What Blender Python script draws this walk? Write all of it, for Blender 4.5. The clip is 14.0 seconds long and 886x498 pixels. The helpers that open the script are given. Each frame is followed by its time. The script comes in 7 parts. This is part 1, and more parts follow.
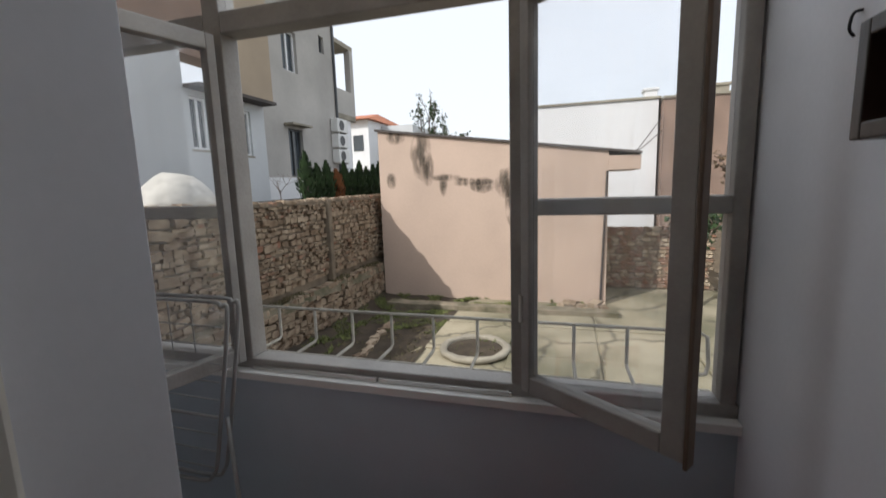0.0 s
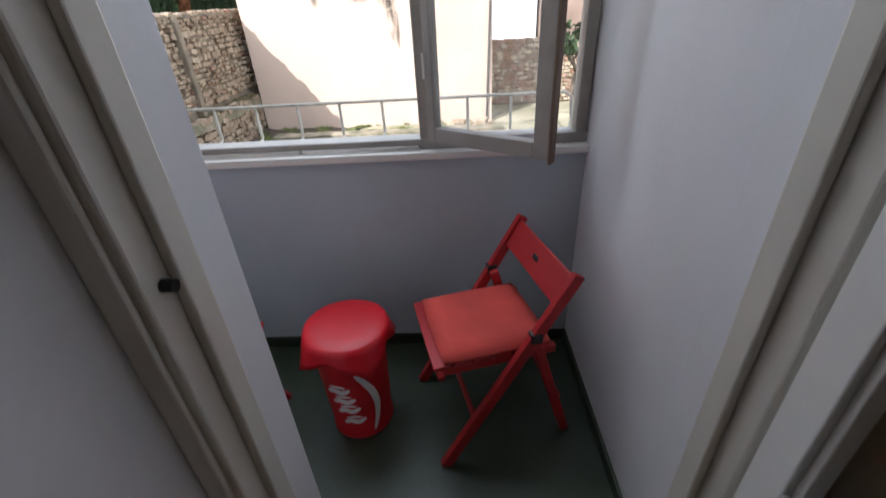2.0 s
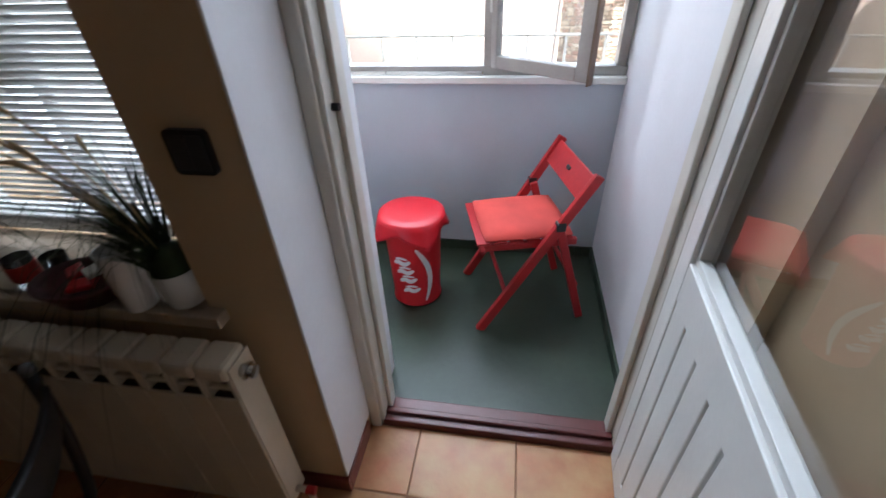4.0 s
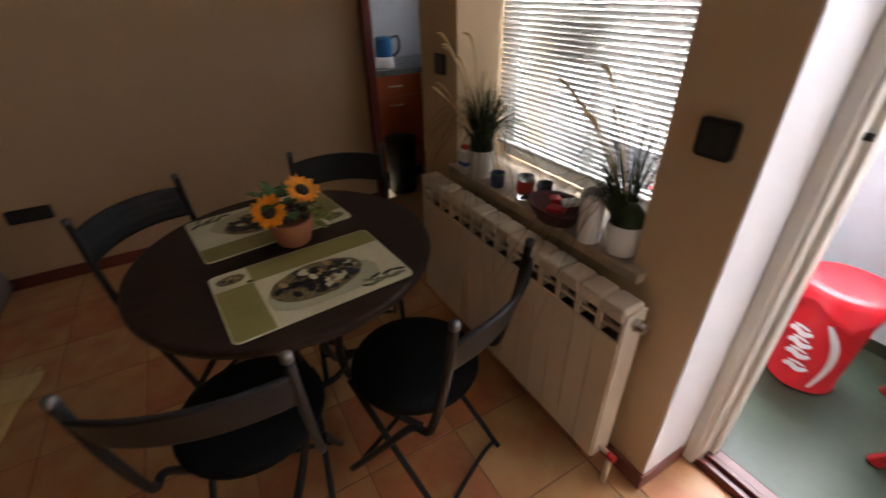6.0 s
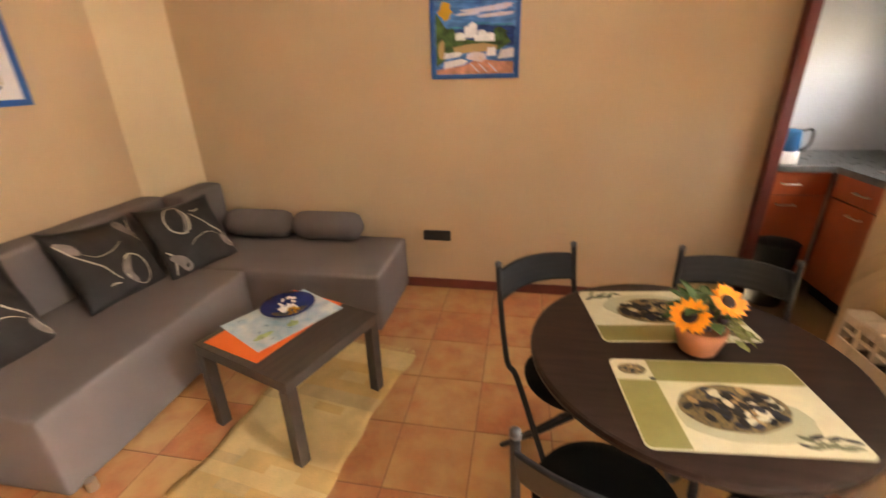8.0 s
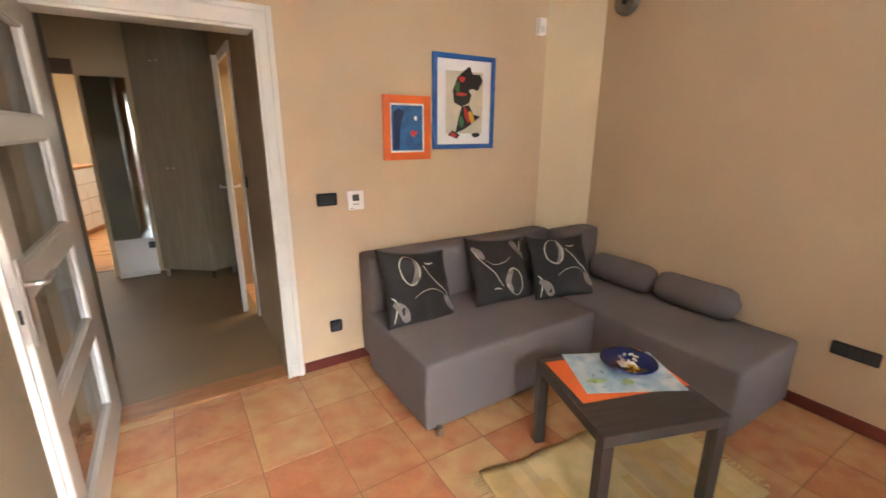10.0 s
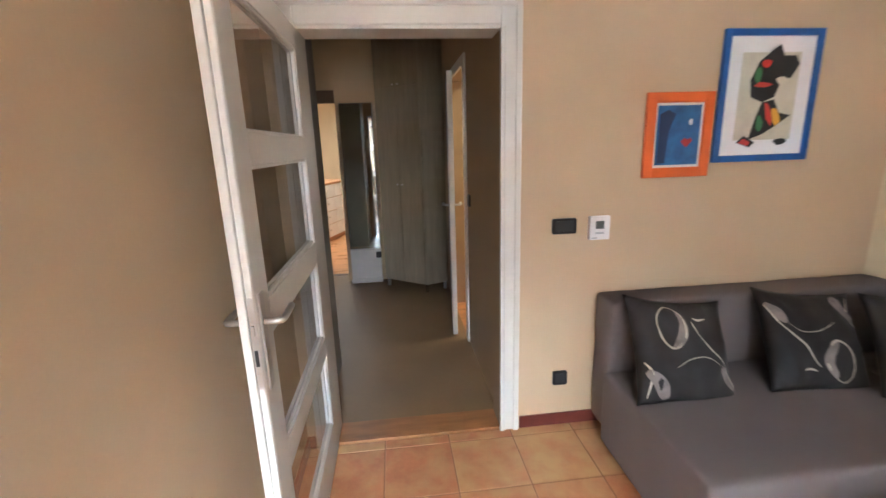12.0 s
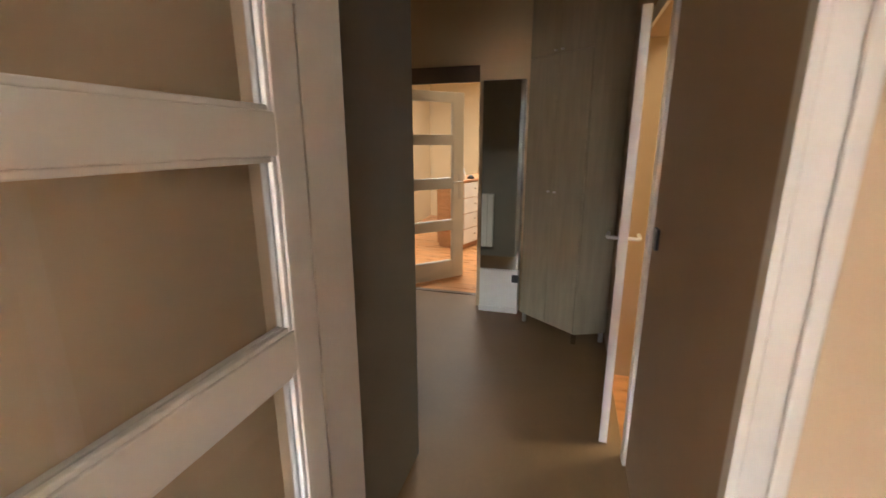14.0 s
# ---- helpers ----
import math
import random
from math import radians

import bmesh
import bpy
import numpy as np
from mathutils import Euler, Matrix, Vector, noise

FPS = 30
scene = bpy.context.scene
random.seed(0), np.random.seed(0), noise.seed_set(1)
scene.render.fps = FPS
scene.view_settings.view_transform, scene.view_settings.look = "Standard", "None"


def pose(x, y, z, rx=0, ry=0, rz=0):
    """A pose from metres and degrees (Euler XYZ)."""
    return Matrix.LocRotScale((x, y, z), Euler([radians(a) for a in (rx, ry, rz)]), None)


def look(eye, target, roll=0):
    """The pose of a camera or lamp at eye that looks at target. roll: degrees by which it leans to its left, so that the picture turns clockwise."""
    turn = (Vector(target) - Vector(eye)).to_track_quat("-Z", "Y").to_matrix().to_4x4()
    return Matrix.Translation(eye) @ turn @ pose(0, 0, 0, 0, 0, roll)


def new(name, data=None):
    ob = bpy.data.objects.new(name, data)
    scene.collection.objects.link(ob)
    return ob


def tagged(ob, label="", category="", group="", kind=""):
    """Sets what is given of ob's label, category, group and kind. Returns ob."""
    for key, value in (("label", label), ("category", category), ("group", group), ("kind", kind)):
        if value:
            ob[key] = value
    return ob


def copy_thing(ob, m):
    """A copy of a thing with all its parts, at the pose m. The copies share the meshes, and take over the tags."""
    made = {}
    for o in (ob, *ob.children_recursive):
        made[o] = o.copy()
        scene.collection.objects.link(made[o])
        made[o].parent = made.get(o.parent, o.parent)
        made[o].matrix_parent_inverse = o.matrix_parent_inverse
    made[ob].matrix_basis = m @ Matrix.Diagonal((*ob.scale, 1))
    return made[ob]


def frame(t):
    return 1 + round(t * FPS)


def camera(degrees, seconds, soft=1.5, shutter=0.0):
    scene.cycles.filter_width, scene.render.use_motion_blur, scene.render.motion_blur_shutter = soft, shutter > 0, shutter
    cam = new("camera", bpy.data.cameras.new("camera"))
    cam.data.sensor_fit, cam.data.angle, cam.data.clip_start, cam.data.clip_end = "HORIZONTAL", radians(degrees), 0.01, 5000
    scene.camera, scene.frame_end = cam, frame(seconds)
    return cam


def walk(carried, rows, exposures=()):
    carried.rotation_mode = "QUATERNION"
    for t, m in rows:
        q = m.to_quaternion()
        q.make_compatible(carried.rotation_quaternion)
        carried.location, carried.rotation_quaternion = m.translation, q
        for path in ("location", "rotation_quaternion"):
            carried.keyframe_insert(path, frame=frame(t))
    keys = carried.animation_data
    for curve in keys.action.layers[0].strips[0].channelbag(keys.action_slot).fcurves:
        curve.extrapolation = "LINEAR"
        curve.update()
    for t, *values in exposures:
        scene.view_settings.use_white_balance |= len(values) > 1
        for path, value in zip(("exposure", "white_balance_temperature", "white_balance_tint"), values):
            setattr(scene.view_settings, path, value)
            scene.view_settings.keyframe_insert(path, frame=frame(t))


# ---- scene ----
cam = camera(92.1, 14.0, shutter=0.4)
PATH = [
    (0, (0.461, 0.145, 1.602), (-0.098, 2.043, 1.309), -1.8),
    (0.5, (0.454, 0.106, 1.553), (-0.023, 1.982, 1.051), -2.2),
    (1, (0.442, 0.005, 1.494), (0.15, 1.844, 0.764), -2.3),
    (1.5, (0.43, -0.094, 1.459), (0.261, 1.693, 0.576), -2.9),
    (2, (0.429, -0.163, 1.434), (0.352, 1.558, 0.419), -3.4),
    (2.2, (0.437, -0.182, 1.415), (0.352, 1.509, 0.35), -2.9),
    (4.3, (0.454, -0.711, 1.413), (0.044, 0.878, 0.27), -2.3),
    (4.5, (0.448, -0.758, 1.417), (-0.082, 0.806, 0.289), -2.8),
    (5, (0.416, -0.806, 1.427), (-0.431, 0.631, 0.324), -2.8),
    (5.5, (0.393, -0.86, 1.43), (-0.829, 0.315, 0.368), -1.6),
    (6, (0.382, -0.929, 1.425), (-1.104, -0.097, 0.377), -1.4),
    (6.5, (0.356, -1.015, 1.437), (-1.282, -0.538, 0.394), -1.3),
    (7, (0.341, -1.087, 1.432), (-1.333, -0.855, 0.363), -1.2),
    (7.5, (0.303, -1.182, 1.467), (-1.434, -1.198, 0.476), -1.2),
    (8, (0.301, -1.276, 1.52), (-1.512, -1.619, 0.748), -1.5),
    (8.5, (0.326, -1.303, 1.543), (-1.356, -2.15, 0.871), -1.0),
    (8.7, (0.338, -1.288, 1.548), (-1.252, -2.308, 0.889), -0.7),
    (10.8, (0.373, -1.391, 1.527), (-0.346, -3.202, 1.079), -0.7),
    (11, (0.396, -1.468, 1.539), (-0.241, -3.317, 1.122), -1.2),
    (11.5, (0.449, -1.635, 1.548), (0.018, -3.545, 1.141), -1.8),
    (12, (0.401, -1.857, 1.523), (0.194, -3.791, 1.055), -1.8),
    (12.5, (0.305, -2.11, 1.519), (0.327, -4.041, 1.0), -1.0),
    (13, (0.287, -2.415, 1.503), (0.447, -4.336, 0.973), -0.9),
    (13.5, (0.282, -2.722, 1.523), (0.599, -4.628, 1.008), -2.0),
    (14, (0.227, -3.048, 1.517), (0.772, -4.909, 1.028), -0.1),
]
walk(cam, [(t, look(eye, target, roll)) for t, eye, target, roll in PATH],
     exposures=[(0, 0.12, 6250, 10), (1.0, 0.32, 5750, 8), (1.5, 1.08, 5800, 10), (2.2, 1.60, 5850, 9), (4.3, 3.20, 5500, 7), (5.5, 3.83, 5750, 8), (6.5, 5.15, 7400, 18), (7.5, 6.42, 8000, 16), (8.7, 6.80, 6800, 10),
                (11.0, 6.48, 5900, 7), (12.0, 6.48, 5500, 6), (13.0, 6.56, 5450, 5), (13.5, 6.56, 5550, 5), (14.0, 6.72, 6150, 8)])


# ---- light ----
sun_way = Vector((1.0, 1.22, -1.24)).normalized()
world = bpy.data.worlds.new("sky")
scene.world = world
world.use_nodes = True
_n = world.node_tree.nodes
_sky = _n.new("ShaderNodeTexSky")
_sky.sky_type = 'NISHITA'
_sky.sun_disc = False
_sky.sun_elevation = math.asin(-sun_way.z)
_sky.sun_rotation = math.atan2(-sun_way.x, -sun_way.y)
_sky.dust_density = 4.0
_sky.ozone_density = 1.5
_haze = _n.new("ShaderNodeMixRGB")
_haze.inputs[0].default_value = 0.72
_haze.inputs[2].default_value = (7.7, 7.8, 7.9, 1)
world.node_tree.links.new(_sky.outputs[0], _haze.inputs[1])
world.node_tree.links.new(_haze.outputs[0], _n["Background"].inputs[0])
_n["Background"].inputs[1].default_value = 0.15
sun_data = bpy.data.lights.new("sun", 'SUN')
sun_data.energy, sun_data.angle, sun_data.color = 3.1, radians(0.5), (1.0, 0.94, 0.86)
sun_lamp = new("sun", sun_data)
sun_lamp.matrix_world = look((-10, -12, 14), Vector((-10, -12, 14)) + sun_way)


def area_lamp(name, eye, target, sx, sy, power, color):
    d = bpy.data.lights.new(name, 'AREA')
    d.shape, d.size, d.size_y, d.energy, d.color = 'RECTANGLE', sx, sy, power, color
    ob = new(name, d)
    ob.matrix_world = look(eye, target)
    return ob


# ---- materials ----
def mat(name, color, rough=0.6, metal=0.0, big=0.12, fine=0.06, scale=2.0, fscale=60.0, bump=0.15, rand=0.0, spec=0.5, rvar=0.1, stretch=(1, 1, 1), tint=None):
    """Two scales of noise on colour, roughness and relief; rand varies it from object to object."""
    m = bpy.data.materials.new(name)
    m.use_nodes = True
    nt = m.node_tree
    nd, ln = nt.nodes, nt.links
    b = nd["Principled BSDF"]
    b.inputs["Metallic"].default_value = metal
    b.inputs["Specular IOR Level"].default_value = spec
    tc = nd.new("ShaderNodeTexCoord")
    mp = nd.new("ShaderNodeMapping")
    mp.inputs["Scale"].default_value = stretch
    ln.new(tc.outputs["Object"], mp.inputs[0])
    n1 = nd.new("ShaderNodeTexNoise")
    n1.inputs["Scale"].default_value, n1.inputs["Detail"].default_value = scale, 5
    n2 = nd.new("ShaderNodeTexNoise")
    n2.inputs["Scale"].default_value, n2.inputs["Detail"].default_value = fscale, 3
    ln.new(mp.outputs[0], n1.inputs["Vector"])
    ln.new(mp.outputs[0], n2.inputs["Vector"])
    dark = [c * (1 - big) for c in color] if tint is None else tint
    light = [min(1, c * (1 + big)) for c in color]
    r1 = nd.new("ShaderNodeValToRGB")
    r1.color_ramp.elements[0].position, r1.color_ramp.elements[1].position = 0.32, 0.68
    r1.color_ramp.elements[0].color, r1.color_ramp.elements[1].color = (*dark, 1), (*light, 1)
    ln.new(n1.outputs[0], r1.inputs[0])
    mul = nd.new("ShaderNodeMath")
    mul.operation = 'MULTIPLY_ADD'
    mul.inputs[1].default_value, mul.inputs[2].default_value = 2 * fine, 1 - fine
    ln.new(n2.outputs[0], mul.inputs[0])
    hv = nd.new("ShaderNodeHueSaturation")
    ln.new(r1.outputs[0], hv.inputs["Color"])
    ln.new(mul.outputs[0], hv.inputs["Value"])
    if rand:
        oi = nd.new("ShaderNodeObjectInfo")
        mm = nd.new("ShaderNodeMath")
        mm.operation = 'MULTIPLY_ADD'
        mm.inputs[1].default_value, mm.inputs[2].default_value = 2 * rand, 1 - rand
        ln.new(oi.outputs["Random"], mm.inputs[0])
        m3 = nd.new("ShaderNodeMath")
        m3.operation = 'MULTIPLY'
        ln.new(mm.outputs[0], m3.inputs[0])
        ln.new(mul.outputs[0], m3.inputs[1])
        ln.new(m3.outputs[0], hv.inputs["Value"])
    ln.new(hv.outputs[0], b.inputs["Base Color"])
    mr = nd.new("ShaderNodeMath")
    mr.operation = 'MULTIPLY_ADD'
    mr.inputs[1].default_value, mr.inputs[2].default_value = 2 * rvar, rough - rvar
    ln.new(n1.outputs[0], mr.inputs[0])
    ln.new(mr.outputs[0], b.inputs["Roughness"])
    if bump:
        bp = nd.new("ShaderNodeBump")
        bp.inputs["Strength"].default_value, bp.inputs["Distance"].default_value = bump, 0.004
        ln.new(n2.outputs[0], bp.inputs["Height"])
        ln.new(bp.outputs[0], b.inputs["Normal"])
    return m


def two_tone(name, a, b_, scale, rough, randmix=True, bump=0.3, fscale=40, steep=1.6):
    """A mottled material between two colours; each object sits at its own place between them."""
    m = mat(name, a, rough, big=0.15, fine=0.1, scale=scale, fscale=fscale, bump=bump)
    nd, ln = m.node_tree.nodes, m.node_tree.links
    bs = nd["Principled BSDF"]
    src = bs.inputs["Base Color"].links[0].from_socket
    mix = nd.new("ShaderNodeMixRGB")
    mix.inputs[2].default_value = (*b_, 1)
    ln.new(src, mix.inputs[1])
    oi = nd.new("ShaderNodeObjectInfo")
    tx = nd.new("ShaderNodeTexNoise")
    tx.inputs["Scale"].default_value = scale * 1.7
    tx.inputs["Detail"].default_value = 6
    tc = nd.new("ShaderNodeTexCoord")
    ad = nd.new("ShaderNodeVectorMath")
    ad.operation = 'ADD'
    ml = nd.new("ShaderNodeMath")
    ml.operation = 'MULTIPLY'
    ml.inputs[1].default_value = 37.0
    ln.new(oi.outputs["Random"], ml.inputs[0])
    ln.new(tc.outputs["Object"], ad.inputs[0])
    ln.new(ml.outputs[0], ad.inputs[1])
    ln.new(ad.outputs[0], tx.inputs["Vector"])
    sm = nd.new("ShaderNodeMath")
    sm.operation = 'MULTIPLY_ADD'
    sm.inputs[1].default_value, sm.inputs[2].default_value = steep, 0.05 - steep / 2
    ln.new(tx.outputs[0], sm.inputs[0])
    a2 = nd.new("ShaderNodeMath")
    a2.operation = 'ADD'
    a2.use_clamp = True
    ln.new(sm.outputs[0], a2.inputs[0])
    k = nd.new("ShaderNodeMath")
    k.operation = 'MULTIPLY_ADD'
    k.inputs[1].default_value, k.inputs[2].default_value = (0.8 if randmix else 0.0), (0.0 if randmix else 0.4)
    ln.new(oi.outputs["Random"], k.inputs[0])
    ln.new(k.outputs[0], a2.inputs[1])
    ln.new(a2.outputs[0], mix.inputs[0])
    ln.new(mix.outputs[0], bs.inputs["Base Color"])
    return m


def glass_mat(name, tint=(1, 1, 1), rough=0.0):
    m = bpy.data.materials.new(name)
    m.use_nodes = True
    b = m.node_tree.nodes["Principled BSDF"]
    b.inputs["Base Color"].default_value = (*tint, 1)
    b.inputs["Roughness"].default_value = rough
    b.inputs["Transmission Weight"].default_value = 1.0
    b.inputs["IOR"].default_value = 1.45
    return m


def glow(name, color, strength):
    m = bpy.data.materials.new(name)
    m.use_nodes = True
    b = m.node_tree.nodes["Principled BSDF"]
    b.inputs["Base Color"].default_value = (*color, 1)
    b.inputs["Emission Color"].default_value = (*color, 1)
    b.inputs["Emission Strength"].default_value = strength
    return m


BEIGE = mat("beige wall paint", (0.57, 0.42, 0.262), 0.75, big=0.05, fine=0.03, scale=1.3, fscale=140, bump=0.08)
CREAM = mat("cream wall paint and lit column tone", (0.65, 0.52, 0.325), 0.75, big=0.05, fine=0.03, scale=1.3, fscale=140, bump=0.08)
CEIL = mat("ceiling paint", (0.8, 0.77, 0.7), 0.8, big=0.03, fine=0.02)
WHITE_WALL = mat("white balcony plaster", (0.77, 0.77, 0.80), 0.7, big=0.07, fine=0.03, scale=1.6, fscale=70, bump=0.08)
LAV = mat("lavender parapet paint", (0.47, 0.53, 0.585), 0.6, big=0.07, fine=0.04, scale=2.2, fscale=120, bump=0.15)
WHITE = mat("white gloss paint", (0.78, 0.77, 0.74), 0.35, big=0.04, fine=0.03, scale=5, fscale=70, bump=0.1)
DOORW = mat("white door lacquer", (0.66, 0.63, 0.565), 0.4, big=0.04, fine=0.03, scale=4, fscale=80, bump=0.06)
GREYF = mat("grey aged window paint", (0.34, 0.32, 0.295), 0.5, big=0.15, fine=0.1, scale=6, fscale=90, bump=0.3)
REDWOOD = mat("dark red stained wood", (0.11, 0.022, 0.018), 0.35, big=0.3, fine=0.1, scale=3, fscale=50, bump=0.1, stretch=(1, 1, 0.2))
BASEB = mat("red brown skirting tile", (0.16, 0.035, 0.025), 0.35, big=0.25, fine=0.1, scale=4)
TILE = two_tone("terracotta tile", (0.47, 0.172, 0.072), (0.56, 0.335, 0.145), 5.0, 0.42, bump=0.25, steep=2.2)
GROUT = mat("tile grout", (0.29, 0.145, 0.075), 0.85, big=0.15, fine=0.1)
GREENFL = mat("green balcony floor paint", (0.034, 0.050, 0.030), 0.42, big=0.3, fine=0.15, scale=2.5, fscale=35, bump=0.2, rvar=0.18)
HALLFL = mat("brown grey hall floor", (0.245, 0.15, 0.07), 0.5, big=0.12, fine=0.05, scale=1.5, fscale=40, bump=0.05)
PARQ = mat("oak parquet", (0.45, 0.21, 0.08), 0.3, big=0.25, fine=0.1, scale=3, fscale=30, stretch=(1, 6, 1), rand=0.2)
THRESH = mat("orange oak threshold", (0.36, 0.15, 0.05), 0.4, big=0.2, fine=0.1, scale=4, stretch=(1, 5, 1))
SOFA = mat("grey brown woven upholstery", (0.168, 0.139, 0.129), 0.9, big=0.08, fine=0.18, scale=2.5, fscale=420, bump=0.5)
CUSH = mat("dark grey satin", (0.024, 0.0195, 0.0175), 0.55, spec=0.28, big=0.3, fine=0.1, scale=7, fscale=300, bump=0.1)
SILVERD = mat("dull taupe print", (0.20, 0.16, 0.14), 0.45, big=0.25, fine=0.15, scale=18)
SILVER = mat("silver print", (0.50, 0.43, 0.34), 0.4, big=0.15, fine=0.1, scale=10)
WENGE = mat("black brown wood veneer", (0.05, 0.038, 0.032), 0.42, big=0.3, fine=0.15, scale=6, fscale=80, bump=0.08, stretch=(1, 12, 1))
TABLEW = mat("dark brown wood table top", (0.028, 0.015, 0.011), 0.4, spec=0.16, big=0.35, fine=0.2, scale=5, fscale=70, bump=0.05, stretch=(10, 1, 1))
BLKMET = mat("black powder coated steel", (0.016, 0.0155, 0.0165), 0.45, metal=0.1, spec=0.25, big=0.2, fine=0.1, fscale=200)
BLKSEAT = mat("black vinyl", (0.006, 0.006, 0.0065), 0.72, spec=0.08, big=0.2, fine=0.1, fscale=200, bump=0.3)
BLKPLAS = mat("black plastic", (0.012, 0.012, 0.013), 0.35, big=0.2, fine=0.05)
CAPMET = mat("dark polished steel", (0.10, 0.10, 0.105), 0.3, metal=0.6, big=0.1, fine=0.05)
CHROME = mat("brushed steel", (0.6, 0.58, 0.55), 0.3, metal=1.0, big=0.06, fine=0.05, fscale=200)
REDPAINT = mat("red painted wood", (0.42, 0.018, 0.022), 0.4, big=0.2, fine=0.1, scale=6, fscale=60, bump=0.1)
REDCLOTH = mat("faded red cushion cloth", (0.62, 0.075, 0.06), 0.85, big=0.15, fine=0.15, scale=6, fscale=300, bump=0.4)
REDVINYL = mat("bright red vinyl", (0.60, 0.010, 0.022), 0.35, big=0.1, fine=0.05, scale=5)
REDCAN = mat("red printed tin", (0.55, 0.012, 0.018), 0.35, big=0.08, fine=0.05, scale=5)
WPRINT = mat("white print", (0.8, 0.78, 0.76), 0.4, big=0.04, fine=0.03)
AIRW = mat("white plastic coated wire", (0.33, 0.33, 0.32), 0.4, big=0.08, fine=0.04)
BLIND = mat("white blind slat", (0.74, 0.73, 0.70), 0.4, big=0.04, fine=0.03)
_bn, _bl = BLIND.node_tree.nodes, BLIND.node_tree.links
_bt = _bn.new("ShaderNodeBsdfTranslucent")
_bt.inputs[0].default_value = (0.80, 0.78, 0.74, 1)
_bm = _bn.new("ShaderNodeMixShader")
_bm.inputs[0].default_value = 0.06
_bl.new(_bn["Principled BSDF"].outputs[0], _bm.inputs[1])
_bl.new(_bt.outputs[0], _bm.inputs[2])
_bl.new(_bm.outputs[0], _bn["Material Output"].inputs[0])
RADW = mat("cream radiator enamel", (0.66, 0.58, 0.46), 0.35, big=0.05, fine=0.03, scale=3)
RADD = mat("radiator inside shade", (0.10, 0.09, 0.075), 0.7)
STONE = mat("beige stone sill", (0.42, 0.33, 0.24), 0.35, big=0.2, fine=0.15, scale=9, fscale=60)
TERRA = mat("terracotta pot", (0.42, 0.16, 0.075), 0.7, big=0.15, fine=0.1, scale=8)
PORC = mat("white glazed ceramic", (0.78, 0.76, 0.74), 0.2, big=0.03, fine=0.02)
PETAL = mat("sunflower petal", (0.80, 0.28, 0.008), 0.6, big=0.2, fine=0.1, scale=30, rand=0.15)
SEEDS = mat("dark flower centre", (0.035, 0.015, 0.01), 0.8, fscale=300, bump=0.8)
LEAF = mat("artificial leaf", (0.07, 0.14, 0.035), 0.5, big=0.3, fine=0.1, scale=20, rand=0.2)
LEAFY = mat("pale yellow green leaf", (0.22, 0.24, 0.06), 0.5, big=0.3, fine=0.1, scale=25, rand=0.2)
GRASSB = mat("grass blade", (0.035, 0.05, 0.02), 0.6, spec=0.15, big=0.4, fine=0.1, scale=12)
PLUME = mat("dry grass plume", (0.55, 0.40, 0.20), 0.8, big=0.2, fine=0.2, scale=20, fscale=200, bump=0.5)
MATOL = mat("olive placemat", (0.25, 0.225, 0.07), 0.45, big=0.08, fine=0.06, scale=8)
MATSH = mat("grey green placemat print", (0.40, 0.39, 0.25), 0.45, big=0.1)
MATCR = mat("cream placemat", (0.60, 0.56, 0.38), 0.45, big=0.08, fine=0.06, scale=10)
OLIVES = two_tone("printed olives", (0.02, 0.02, 0.03), (0.35, 0.25, 0.08), 60, 0.45, randmix=False)
ORANGE = mat("orange lacquer", (0.72, 0.13, 0.015), 0.4, big=0.08, fine=0.05, scale=6)
ORANGEP = mat("orange paper", (0.80, 0.14, 0.02), 0.6, big=0.05, fine=0.03)
BLUEFR = mat("blue lacquer", (0.02, 0.11, 0.38), 0.35, big=0.15, fine=0.05, scale=8)
BLUEPIC = mat("blue painted paper", (0.03, 0.12, 0.30), 0.6, big=0.35, fine=0.15, scale=12)
BLUEPLATE = mat("deep blue glass plate", (0.008, 0.02, 0.12), 0.12, big=0.2, fine=0.05, scale=10)
PAPER = mat("white paper", (0.78, 0.76, 0.72), 0.6, big=0.03, fine=0.02)
MAPP = two_tone("printed map", (0.68, 0.70, 0.66), (0.16, 0.36, 0.50), 9, 0.5, randmix=False, bump=0.02)
MAPG = mat("map green", (0.35, 0.45, 0.18), 0.5, big=0.3, scale=30)
GOLD = mat("gold foil", (0.75, 0.48, 0.08), 0.25, metal=0.9, big=0.2, scale=30)
PIC_SKY = mat("painted sky", (0.06, 0.20, 0.48), 0.5, big=0.5, fine=0.2, scale=9, stretch=(1, 1, 4), tint=(0.02, 0.09, 0.30))
PIC_SEA = mat("painted deep blue sea", (0.012, 0.055, 0.22), 0.5, big=0.5, fine=0.2, scale=14, stretch=(1, 1, 5))
PIC_CYAN = mat("painted turquoise", (0.03, 0.25, 0.42), 0.5, big=0.3, fine=0.2, scale=20)
PIC_PALE = mat("painted pale violet", (0.50, 0.50, 0.62), 0.5, big=0.25, fine=0.15, scale=18, tint=(0.62, 0.48, 0.44))
PIC_GREEN = mat("painted bushes", (0.06, 0.12, 0.03), 0.5, big=0.6, fine=0.3, scale=25)
PIC_WHITE = mat("painted white houses", (0.72, 0.72, 0.74), 0.5, big=0.1, fine=0.1, scale=30)
PIC_ROSE = mat("painted terrace", (0.55, 0.25, 0.16), 0.5, big=0.3, fine=0.2, scale=20)
PIC_CREAM = mat("print cream ground", (0.58, 0.53, 0.40), 0.6, big=0.08, fine=0.05, scale=12)
PIC_BLACK = mat("print black ink", (0.012, 0.012, 0.012), 0.5)
PIC_NAVY = mat("print blue black ink", (0.020, 0.024, 0.040), 0.5)
